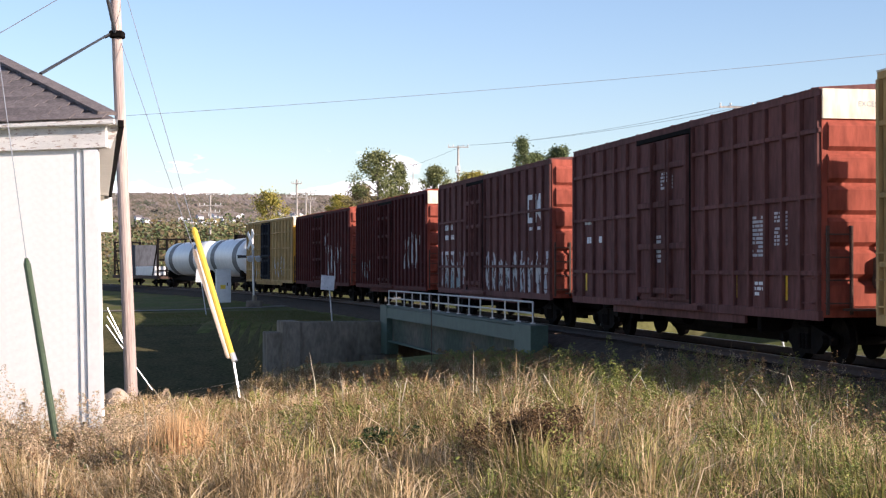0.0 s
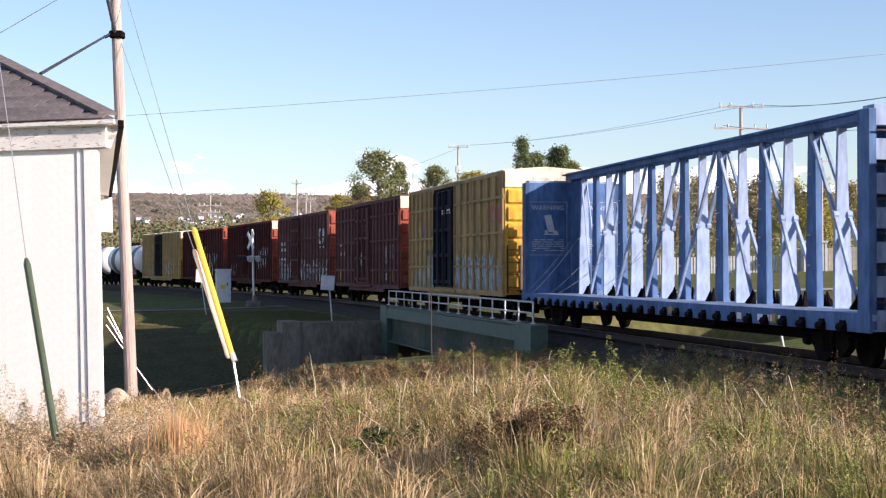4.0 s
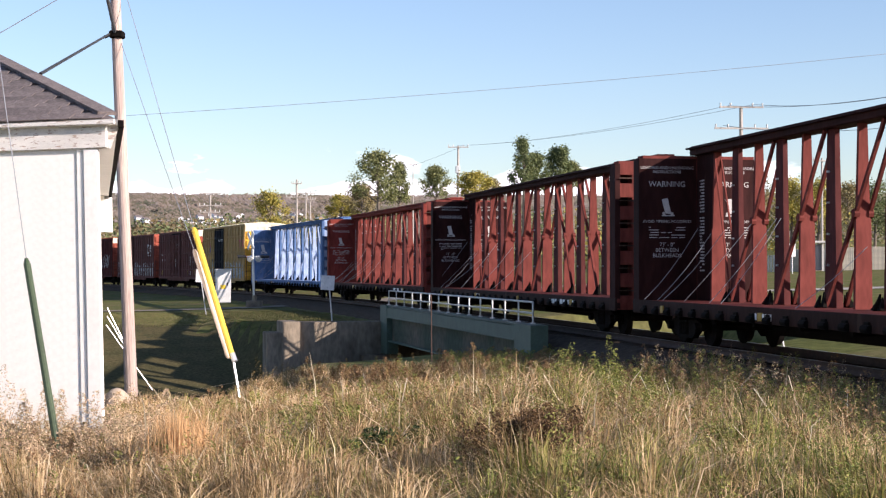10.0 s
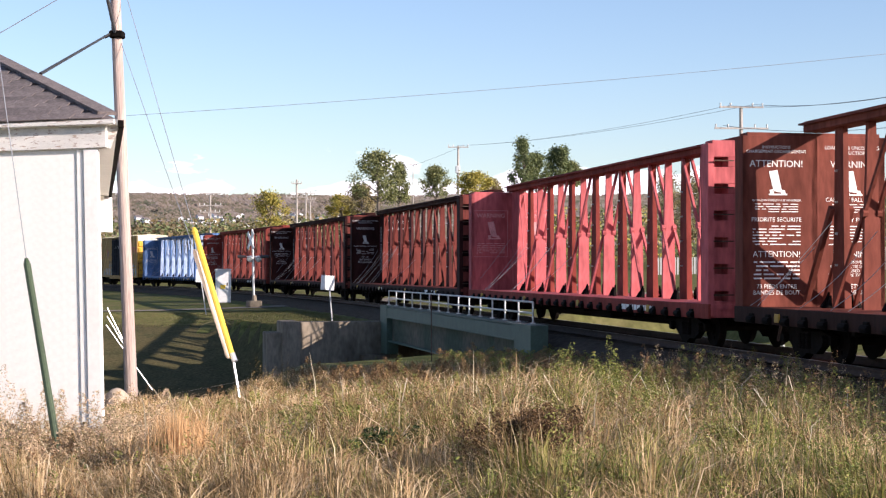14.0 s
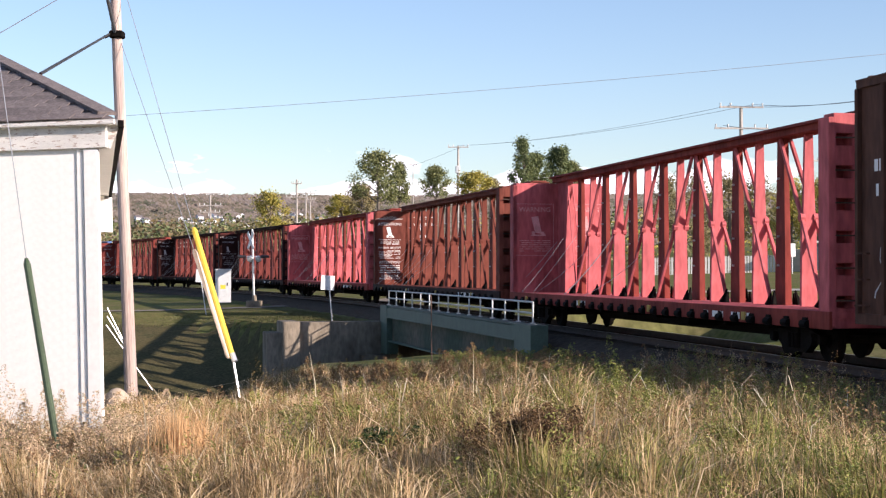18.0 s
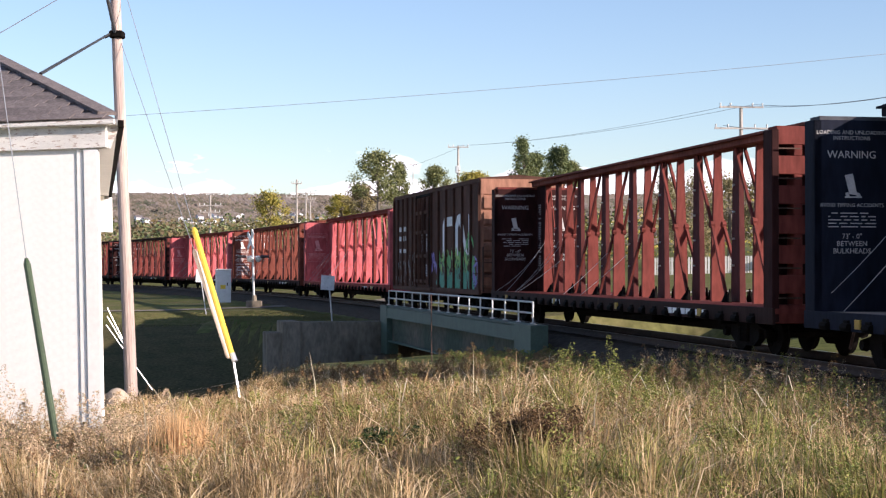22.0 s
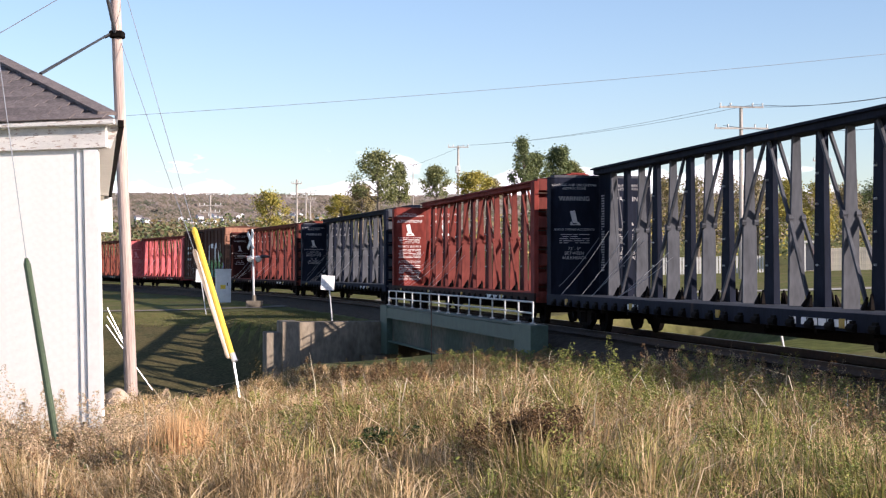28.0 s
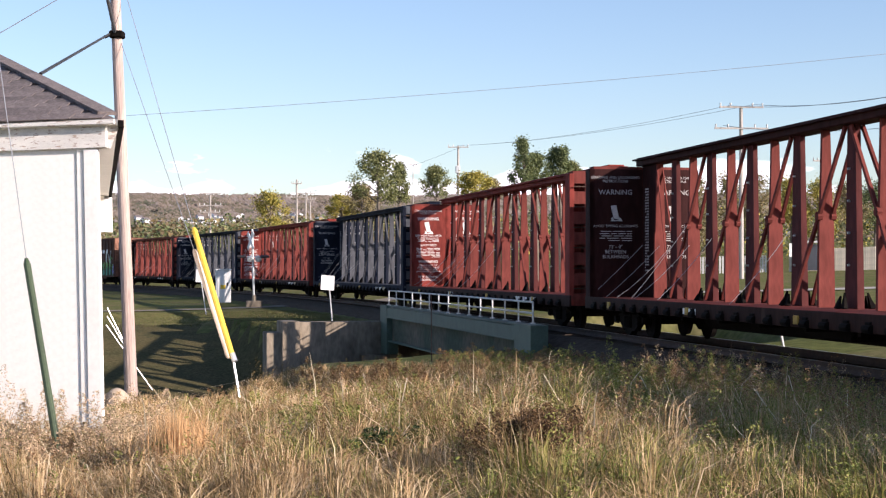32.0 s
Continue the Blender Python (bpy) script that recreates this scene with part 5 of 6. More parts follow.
# a crossed emblem in blue and red
for pts, c in (([(4.35, 2.85), (4.6, 2.85), (5.35, 3.85), (5.1, 3.85)], "red"), ([(5.1, 2.85), (5.35, 2.85), (4.6, 3.85), (4.35, 3.85)], "navy")):
    shape(car, pts, hw + (0.006 if c == "red" else 0.008), SPRAY[c])
for pts in ([(-6.2, 3.35), (-6.0, 3.35), (-6.0, 3.75), (-5.7, 3.75), (-5.7, 3.9), (-6.5, 3.9), (-6.5, 3.75), (-6.2, 3.75)], [(-7.4, 3.3), (-7.15, 3.3), (-6.6, 3.9), (-6.85, 3.9)], [(-6.85, 3.3), (-6.6, 3.3), (-7.15, 3.9), (-7.4, 3.9)]):
    shape(car, pts, hw + 0.006, SPRAY["red"])
graffiti(car, rng, [(2.7, 6.9, 1.05, 1.8, 22, 0.3, "blue"), (2.7, 4.5, 1.1, 2.5, 12, 0.25, "blue"), (2.8, 6.2, 1.1, 2.0, 16, 0.11, "white"), (2.8, 6.0, 1.1, 2.0, 9, 0.03, "dark"), (-7.1, -0.8, 1.02, 2.2, 34, 0.27, "blue"), (-7.0, -0.9, 1.1, 2.4, 34, 0.12, "white"), (-6.8, -1, 1.1, 2.4, 22, 0.035, "dark")], hw)
TRAIN.append((car, -3.95, 6.2))

for label, colours, kind, at, seed in (
        ("blue centre-beam flat car with empty deck", ("blue", "blue", "pale_blue"), "web", -25.6, 21),
        ("red-brown centre-beam flat car with empty deck", ("dark_red", "dark_red", "red"), "web", -50.25, 22),
        ("dark red centre-beam flat car with warning panels", ("oxblood", "oxblood", "red"), "web", -74.88, 23),
        ("dark red centre-beam flat car with warning panels", ("oxblood", "oxblood", "red"), "web", -99.5, 24),
        ("sun-faded pinkish red centre-beam flat car", ("dark_red", "pink", "pink"), "web", -124.16, 25),
        ("rusty brown centre-beam flat car with French warning text", ("rust_red", "rust_red", "rust_red"), "open", -148.8, 26),
        ("sun-faded pinkish red centre-beam flat car", ("dark_red", "pink", "pink"), "web", -173.4, 27)):
    TRAIN.append((centrebeam(label, *colours, kind, seed), at, 9.15))
car, rng, h, z0, z1, hw = boxcar("boxcar", "brown box car with white initials over green graffiti", "brown2", "sunlit_end", "brown2", "brown2", 4.93, 1.4, 2.7, 5, 6, (), "sunlit_end", seed=31)
marks(car, rng, [(5.2, 7.2, 3.35, 3.65, 1), (5.2, 7.2, 2.95, 3.25, 1), (5.0, 6.6, 2.45, 2.7, 1), ], hw)
marks(car, rng, [(0.3, 0.8, 2.4, 3.3, 10), (1.2, 1.7, 2.5, 3.3, 9), (0.4, 0.9, 1.5, 2.0, 5)], hw + 0.065, "grimy_white")
for pts in ([(-1.9, 2.3), (-2.25, 2.3), (-2.25, 3.4), (-3.5, 3.4), (-3.5, 3.75), (-2.2, 3.75), (-1.9, 3.5)],
            [(-4.0, 2.3), (-4.4, 2.3), (-4.4, 3.3), (-4.6, 3.45), (-4.8, 3.3), (-5.6, 2.3), (-5.95, 2.3), (-5.1, 3.6), (-4.7, 3.82), (-4.3, 3.75), (-4.0, 3.4)],
            [(-6.05, 2.3), (-6.45, 2.3), (-6.45, 3.75), (-6.05, 3.75)]):
    shape(car, pts, hw + 0.006, M["white_paint"])
graffiti(car, rng, [(-7.0, -0.9, 1.05, 1.9, 26, 0.24, "teal"), (-6.9, -0.9, 1.6, 2.5, 20, 0.2, "green"), (-6.5, -1.5, 1.8, 2.6, 9, 0.12, "lime"), (-6.4, -1.2, 1.2, 2.3, 12, 0.05, "dark"),
                    (-7.4, -6.8, 1.1, 2.3, 4, 0.1, "violet"), (-0.9, 0.2, 1.5, 2.5, 5, 0.1, "violet"), (2.6, 7.2, 1.1, 2.6, 14, 0.03, "white"), (-6.9, -5.8, 2.5, 3.2, 4, 0.1, "green")], hw)
TRAIN.append((car, -193.86, 6.2))
for label, colours, kind, at, seed in (
        ("orange-red centre-beam flat car with warning panels", ("rust_red", "oxblood", "red"), "web", -214.9, 32),
        ("navy centre-beam flat car with silver posts", ("navy", "navy", "silver"), "web", -239.5, 33),
        ("red centre-beam flat car with French warning text", ("dark_red", "dark_red", "red"), "open", -264.2, 34),
        ("navy centre-beam flat car with silver posts", ("navy", "navy", "silver"), "web", -288.8, 35),
        ("red centre-beam flat car with white safety text", ("dark_red", "dark_red", "red"), "open", -313.4, 37),
        ("dark red centre-beam flat car with warning panels", ("oxblood", "oxblood", "red"), "web", -338.1, 38)):
    TRAIN.append((centrebeam(label, *colours, kind, seed), at, 9.15))
car, rng, h, z0, z1, hw = boxcar("boxcar", "brown box car with a red end", "brown", "red_end", "brown", "brown", 4.95, 0.6, 3.0, 8, 8, (1.9, 3.5), None, seed=39)
TRAIN.append((car, -359.2, 6.2))

# tank car and the loaded flat car at the head
tank = tagged(thing("tank_car"), "white tank car with two dark bands", "freight car", "cars of the freight train")
bm = bmesh.new()
M["tank_white"] = mat("white_tank_paint", (0.75, 0.75, 0.74), 0.4, 0, 0.08, 1.5, stretch=(1, 1, 0.4), wear=(0.35, 0.3, 0.26), wear_at=0.72)
prof = [(-7.0, 0.05), (-6.95, 0.6), (-6.7, 1.1), (-6.4, 1.38), (-6.0, 1.46), (6.0, 1.46), (6.4, 1.38), (6.7, 1.1), (6.95, 0.6), (7.0, 0.05)]
rings = [[bm.verts.new((x, r * math.cos(a * math.pi / 14), 2.65 + r * math.sin(a * math.pi / 14))) for a in range(28)] for x, r in prof]
for r0, r1 in zip(rings[:-1], rings[1:]):
    for a in range(28):
        f = bm.faces.new((r0[a], r0[(a + 1) % 28], r1[(a + 1) % 28], r1[a]))
        f.smooth = True
bm.faces.new(rings[0])
bm.faces.new(rings[-1])
part("tank", bm, M["tank_white"], tank)
M["band_grey"] = mat("scuffed_grey_band", (0.13, 0.13, 0.135), 0.6, 0, 0.25, 2.0)
for x in (-4.6, 3.6):
    bm = bmesh.new()
    tube(bm, (x - 0.75, 0, 2.65), (x + 0.75, 0, 2.65), 1.475, 1.475, 28)
    part("dark_band", bm, M["band_grey"], tank)
bm = bmesh.new()
tube(bm, (0, 0, 4.0), (0, 0, 4.4), 0.5, 0.5, 14)
for x in (-1.2, 1.2):
    for y in (-0.7, 0.7):
        beam(bm, (x, y, 3.95), (x, y, 5.0), 0.04, 0.04)
for y in (-0.7, 0.7):
    for z in (4.5, 5.0):
        beam(bm, (-1.2, y, z), (1.2, y, z), 0.04, 0.04)
part("dome_platform", bm, M["steel_dark"], tank)
bm = bmesh.new()
box(bm, -8.2, 8.2, -0.3, 0.3, 0.75, 1.15)
box(bm, -7.9, -5.9, -1.45, 1.45, 1.1, 1.2)
box(bm, 5.9, 7.9, -1.45, 1.45, 1.1, 1.2)
for x in (-5.6, 5.6):
    box(bm, x - 0.2, x + 0.2, -1.2, 1.2, 1.0, 1.7)
part("underframe", bm, M["steel_dark"], tank)
running_gear(tank, 8.5, 6.4)
TRAIN.append((tank, 101.2, 6.4))
second = copy_thing(tank, pose(0, 0, 0))
for o in second.children_recursive:
    if o.name.startswith("wheelset"):
        WHEELSETS.append((second, o, o.matrix_basis.translation.x))
TRAIN.append((second, 117.9, 6.4))
flat = tagged(thing("bulkhead_flat_car"), "dark bulkhead flat car with a grey crate and pale low load", "freight car", "cars of the freight train")
bm = bmesh.new()
box(bm, -9.6, 9.6, -1.45, 1.45, 0.85, 1.15, 0.02)
part("deck", bm, M["rust"], flat)
for s in (1, -1):
    for y in (-1.3, -0.45, 0.45, 1.3):
        bm = bmesh.new()
        box(bm, s * 9.2 - 0.1, s * 9.2 + 0.1, y - 0.09, y + 0.09, 1.15, 4.6)
        part("bulkhead_post", bm, M["steel_dark"], flat)
    for z in (1.6, 2.6, 3.6, 4.5):
        bm = bmesh.new()
        box(bm, s * 9.2 - 0.07, s * 9.2 + 0.07, -1.4, 1.4, z - 0.08, z + 0.08)
        part("bulkhead_rail", bm, M["steel_dark"], flat)
    bm = bmesh.new()
    beam(bm, (s * 9.2, 1.3, 4.4), (s * 7.2, 1.3, 1.15), 0.1, 0.1)
    part("brace", bm, M["steel_dark"], flat)
bm = bmesh.new()
box(bm, 0.5, 4.5, -1.2, 1.2, 1.15, 4.1, 0.03)
part("crate", bm, PAINT["silver"], flat, "tall grey load")
bm = bmesh.new()
box(bm, -7.0, 0.2, -1.2, 1.2, 1.15, 2.0, 0.05)
part("low_load", bm, M["tank_white"], flat)
running_gear(flat, 9.9, 7.2)
TRAIN.append((flat, 137.0, 7.2))

# ---------------- plants ----------------
RS = np.random.RandomState(7)
GLAT, GS = beside(GX, GY)


def on_grid(table, x, y):
    """Values of a ground table at many places."""
    i = np.clip(np.searchsorted(gx, x) - 1, 0, nx - 2)
    j = np.clip(np.searchsorted(gy, y) - 1, 0, ny - 2)
    u, v = (x - gx[i]) / (gx[i + 1] - gx[i]), (y - gy[j]) / (gy[j + 1] - gy[j])
    return (table[j, i] * (1 - u) + table[j, i + 1] * u) * (1 - v) + (table[j + 1, i] * (1 - u) + table[j + 1, i + 1] * u) * v


def field_points(n, y0=6.6, y1=38.0, half=0.315, power=1.0):
    """Places in the rough field between the camera and the line."""
    y = y0 + (y1 - y0) * RS.rand(n) ** power
    x = (RS.rand(n) * 2 - 1) * half * y
    lat, z = on_grid(GLAT, x, y), on_grid(GZ, x, y)
    al = on_grid(GS, x, y)
    ok = (lat > 2.5 + RS.rand(n) * 0.8 + 1.5 * smooth(11, 16, al) * smooth(23, 21, al)) & (z > -1.15) & ~((x < -2.75 - 0.216 * (y - 13.4)) & (y > 13.35) & (y < 26)) & (y < 37.5)
    return x[ok], y[ok], z[ok]


def short(x, y):
    """How tall the field grows here: lower towards the brow and mown on the left."""
    f = (1.0 - 0.45 * smooth(14, 24, y)) * np.clip(0.85 + 0.55 * wavy(x, y, 1.6, 51) + 0.5 * wavy(x, y, 0.6, 52), 0.35, 1.5)
    return f * np.where((x < -0.125 * y) & (y > 17), 0.22, 1.0)


def blades(name, x, y, z, h, w, lean, material, label, category="grass"):
    """Grass: a bent, tapering strip for every place."""
    n = len(x)
    h = h * short(x, y) * 0.86
    lean = lean * short(x, y) * 1.5
    w = w * (0.55 + 0.45 * smooth(10, 24, y))
    a = RS.rand(n) * 6.283
    ca, sa = np.cos(a), np.sin(a)
    # blades of one tuft bend the same way
    d = 2.6 * wavy(x, y, 1.1, 61) + 1.6 * wavy(x, y, 0.45, 62) + RS.normal(0, 0.9, n) + 2.6
    lean = lean * np.clip(1.0 + 1.6 * wavy(x, y, 0.8, 63), 0.2, 2.2)
    dx, dy = np.cos(d) * lean, np.sin(d) * lean
    v = np.empty((n, 5, 3), dtype=np.float32)
    for k, (hh, ww, ll) in enumerate(((-0.04, 1, 0), (-0.04, -1, 0), (0.6, 0.75, 0.32), (0.6, -0.75, 0.32), (1, 0, 1))):
        v[:, k, 0] = x + ca * w * 0.5 * ww + dx * ll
        v[:, k, 1] = y + sa * w * 0.5 * ww + dy * ll
        v[:, k, 2] = z + h * hh - (np.abs(lean) * 0.25 if ll == 1 else 0)
    base = np.arange(n)[:, None] * 5
    f = np.concatenate([base + np.array([0, 1, 3]), base + np.array([0, 3, 2]), base + np.array([2, 3, 4])], 1).reshape(-1, 3)
    ob = new(name, big_mesh(name, v.reshape(-1, 3), f, material))
    return tagged(ob, label, category, kind="stuff")


def leaf_mesh(name, c, size, material, aspect=0.55, droop=0.0):
    """Many small leaves as bent diamonds at the places c."""
    n = len(c)
    u = RS.normal(size=(n, 3))
    u[:, 2] = u[:, 2] * 0.6 - droop
    u /= np.linalg.norm(u, axis=1)[:, None]
    t = RS.normal(size=(n, 3))
    w = np.cross(u, t)
    w /= np.linalg.norm(w, axis=1)[:, None] + 1e-9
    s = np.asarray(size).reshape(-1, 1) * np.ones((n, 1))
    v = np.stack([c - u * s * 0.5, c + w * s * 0.5 * aspect, c + u * s * 0.5, c - w * s * 0.5 * aspect], 1)
    return big_mesh(name, v.reshape(-1, 3), np.arange(n * 4).reshape(-1, 4), material)


M["grass_green"] = leafy("green_grass_blade", [(0.07, 0.095, 0.018), (0.15, 0.175, 0.034), (0.27, 0.255, 0.065), (0.4, 0.32, 0.125)])
M["grass_tan"] = leafy("dry_grass_blade", [(0.28, 0.178, 0.08), (0.44, 0.305, 0.155), (0.66, 0.5, 0.31), (0.36, 0.225, 0.105)])
M["grass_olive"] = leafy("olive_grass_blade", [(0.09, 0.07, 0.026), (0.17, 0.125, 0.045), (0.29, 0.21, 0.085), (0.2, 0.115, 0.05)])
M["straw"] = leafy("pale_straw", [(0.5, 0.42, 0.28), (0.68, 0.6, 0.44), (0.6, 0.47, 0.3)], 0.6)
M["russet"] = leafy("russet_leaf", [(0.12, 0.065, 0.035), (0.24, 0.13, 0.065), (0.34, 0.21, 0.1), (0.2, 0.16, 0.055)])
M["sage"] = leafy("grey_green_weed", [(0.34, 0.28, 0.16), (0.5, 0.38, 0.24), (0.62, 0.44, 0.31), (0.22, 0.21, 0.09)])
M["herb"] = leafy("green_herb_leaf", [(0.1, 0.13, 0.03), (0.2, 0.22, 0.05), (0.34, 0.31, 0.09)])

M["dark_leaf"] = leafy("dark_green_leaf", [(0.02, 0.035, 0.012), (0.04, 0.07, 0.02), (0.07, 0.1, 0.03)])
M["dusky"] = leafy("dusky_brown_leaf", [(0.06, 0.036, 0.017), (0.12, 0.07, 0.033), (0.2, 0.125, 0.055)])

# undergrowth
x, y, z = field_points(270000, power=1.35)
dry = wavy(x, y, 4.5, 21) + 0.6 * wavy(x, y, 1.3, 22) - 0.03 * x * (x > -3)
pick = RS.rand(len(x)) < 0.36 - 0.55 * dry + 0.1 * np.clip(x, -2, 2)
for mask, nm, m, lab, hs in ((pick, "green_grass", "grass_green", "rough green autumn grass", (0.12, 0.26)),
                             (~pick, "olive_grass", "grass_olive", "olive brown autumn grass", (0.12, 0.28))):
    n = mask.sum()
    blades(nm, x[mask], y[mask], z[mask], hs[0] + hs[1] * RS.rand(n), 0.007 + 0.008 * RS.rand(n), RS.normal(0.2, 0.2, n), M[m], lab)
# dry tufts: clustered, more of them to the left and in streaks
x, y, z = field_points(150000, power=1.35)
dry = wavy(x, y, 3.2, 31) + 0.7 * wavy(x, y, 1.1, 32) - 0.22 * np.clip(x + 0.6, -2, 2) + 0.22 * np.clip(x - 1.9, 0, 5)
keep = RS.rand(len(x)) < 0.2 + 0.9 * np.clip(dry + 0.08, 0, 0.7)
x, y, z = x[keep], y[keep], z[keep]
n = len(x)
blades("dry_grass", x, y, z, 0.2 + 0.36 * RS.rand(n), 0.005 + 0.006 * RS.rand(n), RS.normal(0.24, 0.22, n), M["grass_tan"], "tufts of tan dry grass")
# tussocks: blades that spring from one root and fall outwards
def tussocks(name, count, per, tall, material, label, power=1.2, wide=0.009, bias=None):
    x, y, z = field_points(count, power=power)
    if bias is not None:
        keep = RS.rand(len(x)) < bias(x, y)
        x, y = x[keep], y[keep]
    n = len(x)
    big = np.repeat(0.6 + 0.7 * RS.rand(n), per)
    a = RS.rand(n * per) * 6.283
    r = np.abs(RS.normal(0, 0.07, n * per)) * big
    bx, by = np.repeat(x, per) + r * np.cos(a), np.repeat(y, per) + r * np.sin(a)
    h = tall * big * (0.55 + 0.6 * RS.rand(n * per)) * np.clip(short(bx, by), 0.5, 1.2)
    fall = h * (0.25 + 0.75 * RS.rand(n * per))
    dx, dy = np.cos(a) * fall + 0.12 * h, np.sin(a) * fall
    w = wide * (0.6 + 0.8 * RS.rand(n * per)) * (0.6 + 0.4 * smooth(10, 24, by))
    bz = on_grid(GZ, bx, by)
    ca, sa = np.sin(a + 0.6), -np.cos(a + 0.6)
    v = np.empty((n * per, 5, 3), dtype=np.float32)
    for k, (hh, ww, ll) in enumerate(((-0.05, 1, 0), (-0.05, -1, 0), (0.72, 0.8, 0.4), (0.72, -0.8, 0.4), (0.86, 0, 1))):
        v[:, k, 0] = bx + ca * w * 0.5 * ww + dx * ll
        v[:, k, 1] = by + sa * w * 0.5 * ww + dy * ll
        v[:, k, 2] = bz + h * hh
    base = np.arange(n * per)[:, None] * 5
    f = np.concatenate([base + np.array([0, 1, 3]), base + np.array([0, 3, 2]), base + np.array([2, 3, 4])], 1).reshape(-1, 3)
    tagged(new(name, big_mesh(name, v.reshape(-1, 3), f, M[material])), label, "grass", kind="stuff")


tussocks("green_tussocks", 1700, 46, 0.34, "grass_green", "soft green tussocks of grass", bias=lambda x, y: np.clip(0.45 + 1.5 * wavy(x, y, 2.2, 71) + 0.1 * np.clip(x, -3, 3), 0.03, 1))
tussocks("tan_tussocks", 2300, 46, 0.38, "grass_tan", "falling tan tussocks of dry grass", bias=lambda x, y: np.clip(0.46 - 1.4 * wavy(x, y, 2.2, 71) - 0.2 * np.clip(x, -1.5, 2), 0.06, 1))
# mown turf and thin rough grass on the far side of the cut
n = 150000
y = 44 + 50 * RS.rand(n)
x = -y * (0.01 + 0.235 * RS.rand(n))
lat, z = on_grid(GLAT, x, y), on_grid(GZ, x, y)
ok = (lat > 3.1) & (z > -0.93) & ~((y > 84.5) & (y < 95))
x, y, z = x[ok], y[ok], z[ok]
n = len(x)
blades("lawn_grass", x, y, z, (0.03 + 0.04 * RS.rand(n)) / short(x, y), 0.02 + 0.015 * RS.rand(n), RS.normal(0.0, 0.06, n), leafy("mown_grass_blade", [(0.08, 0.095, 0.025), (0.11, 0.12, 0.035), (0.14, 0.125, 0.05), (0.16, 0.125, 0.065)]), "short green turf beside the underpass")

# one tall orange-tan tuft beside the weeds
tx, ty = RS.normal(-1.84, 0.10, 1400), RS.normal(11.0, 0.12, 1400)
blades("dry_tussock", tx, ty, on_grid(GZ, tx, ty), (0.3 + 0.4 * RS.rand(1400)) / short(tx, ty), 0.006 + 0.005 * RS.rand(1400), RS.normal(0.03, 0.1, 1400),
       leafy("orange_tussock", [(0.56, 0.33, 0.15), (0.68, 0.45, 0.23), (0.48, 0.27, 0.12)]), "tall orange-tan tussock of dry grass")
# pale stalks standing and leaning above the rest
x, y, z = field_points(420, y0=12.5, power=0.8)
n = len(x)
blades("straw_stalks", x, y, z, 0.5 + 0.4 * RS.rand(n) ** 2, 0.009 + 0.006 * RS.rand(n), RS.normal(0.0, 0.3, n), M["straw"], "pale dead stalks standing above the grass")
# long bent straws lying over
x, y, z = field_points(520, y0=9.0, y1=22)
n = len(x)
blades("bent_straws", x, y, z, 0.5 + 0.3 * RS.rand(n), 0.012 + 0.006 * RS.rand(n), RS.normal(0.45, 0.25, n), M["straw"], "long pale straws bent over the grass")
# feathery seed heads along the brow
x, y, z = field_points(2600, y0=19, y1=37)
n = len(x)
h = (0.35 + 0.4 * RS.rand(n)) * short(x, y)
rep = 14
c = np.repeat(np.stack([x, y, z + h], 1), rep, 0) + RS.normal(size=(n * rep, 3)) * (0.014, 0.014, 0.06)
ob = new("seed_heads", leaf_mesh("seed_heads", c, 0.028, M["grass_olive"], 0.4))
tagged(ob, "feathery brown seed heads of tall grass", "grass", kind="stuff")
blades("seed_stems", x, y, z, h / short(x, y), 0.006, RS.normal(0, 0.05, n), M["grass_tan"], "thin stems of seeding grass")


def weeds(name, xs, ys, hs, per, size, spread_r, material, label):
    """Leafy stalks: leaves thickly set along each stem and its side shoots."""
    zs = on_grid(GZ, xs, ys)
    n = len(xs)
    u = RS.rand(n, per) ** 0.8
    r = spread_r * (1.05 - u) * RS.rand(n, per) + 0.015
    a = RS.rand(n, per) * 6.283
    lx, ly = RS.normal(0, 0.08, (n, 1)), RS.normal(0, 0.08, (n, 1))
    c = np.stack([xs[:, None] + r * np.cos(a) + lx * u, ys[:, None] + r * np.sin(a) + ly * u, zs[:, None] + (hs * short(xs, ys))[:, None] * u], -1).reshape(-1, 3)
    ob = new(name, leaf_mesh(name, c, size * (0.6 + 0.8 * RS.rand(len(c))), M[material], 0.45))
    return tagged(ob, label, "weeds", kind="stuff")


k = 260
wx, wy = -4.2 + 2.0 * RS.rand(k), 11.3 + 1.7 * RS.rand(k)
weeds("mugwort", wx, wy, 0.28 + 0.42 * RS.rand(k) ** 2.2, 300, 0.02, 0.13, "sage", "grey-green flowering weeds before the shed")
k = 26
weeds("mugwort", RS.normal(-2.55, 0.22, k), RS.normal(13.0, 0.35, k), 0.2 + 0.3 * RS.rand(k), 420, 0.022, 0.12, "sage", "tall grey-green weeds at the shed corner")
x, y, z = field_points(4600, power=1.15)
keep = RS.rand(len(x)) < 0.22 + 0.45 * smooth(-0.5, 2.0, x)
x, y, z = x[keep], y[keep], z[keep]
weeds("field_weeds", x, y, 0.18 + 0.28 * RS.rand(len(x)), 95, 0.018, 0.13, "herb", "low leafy green weeds in the grass")
x, y, z = field_points(2400, y0=9, y1=36)
weeds("brown_weeds", x, y, 0.22 + 0.3 * RS.rand(len(x)), 120, 0.017, 0.13, "russet", "withered brown weeds in the grass")
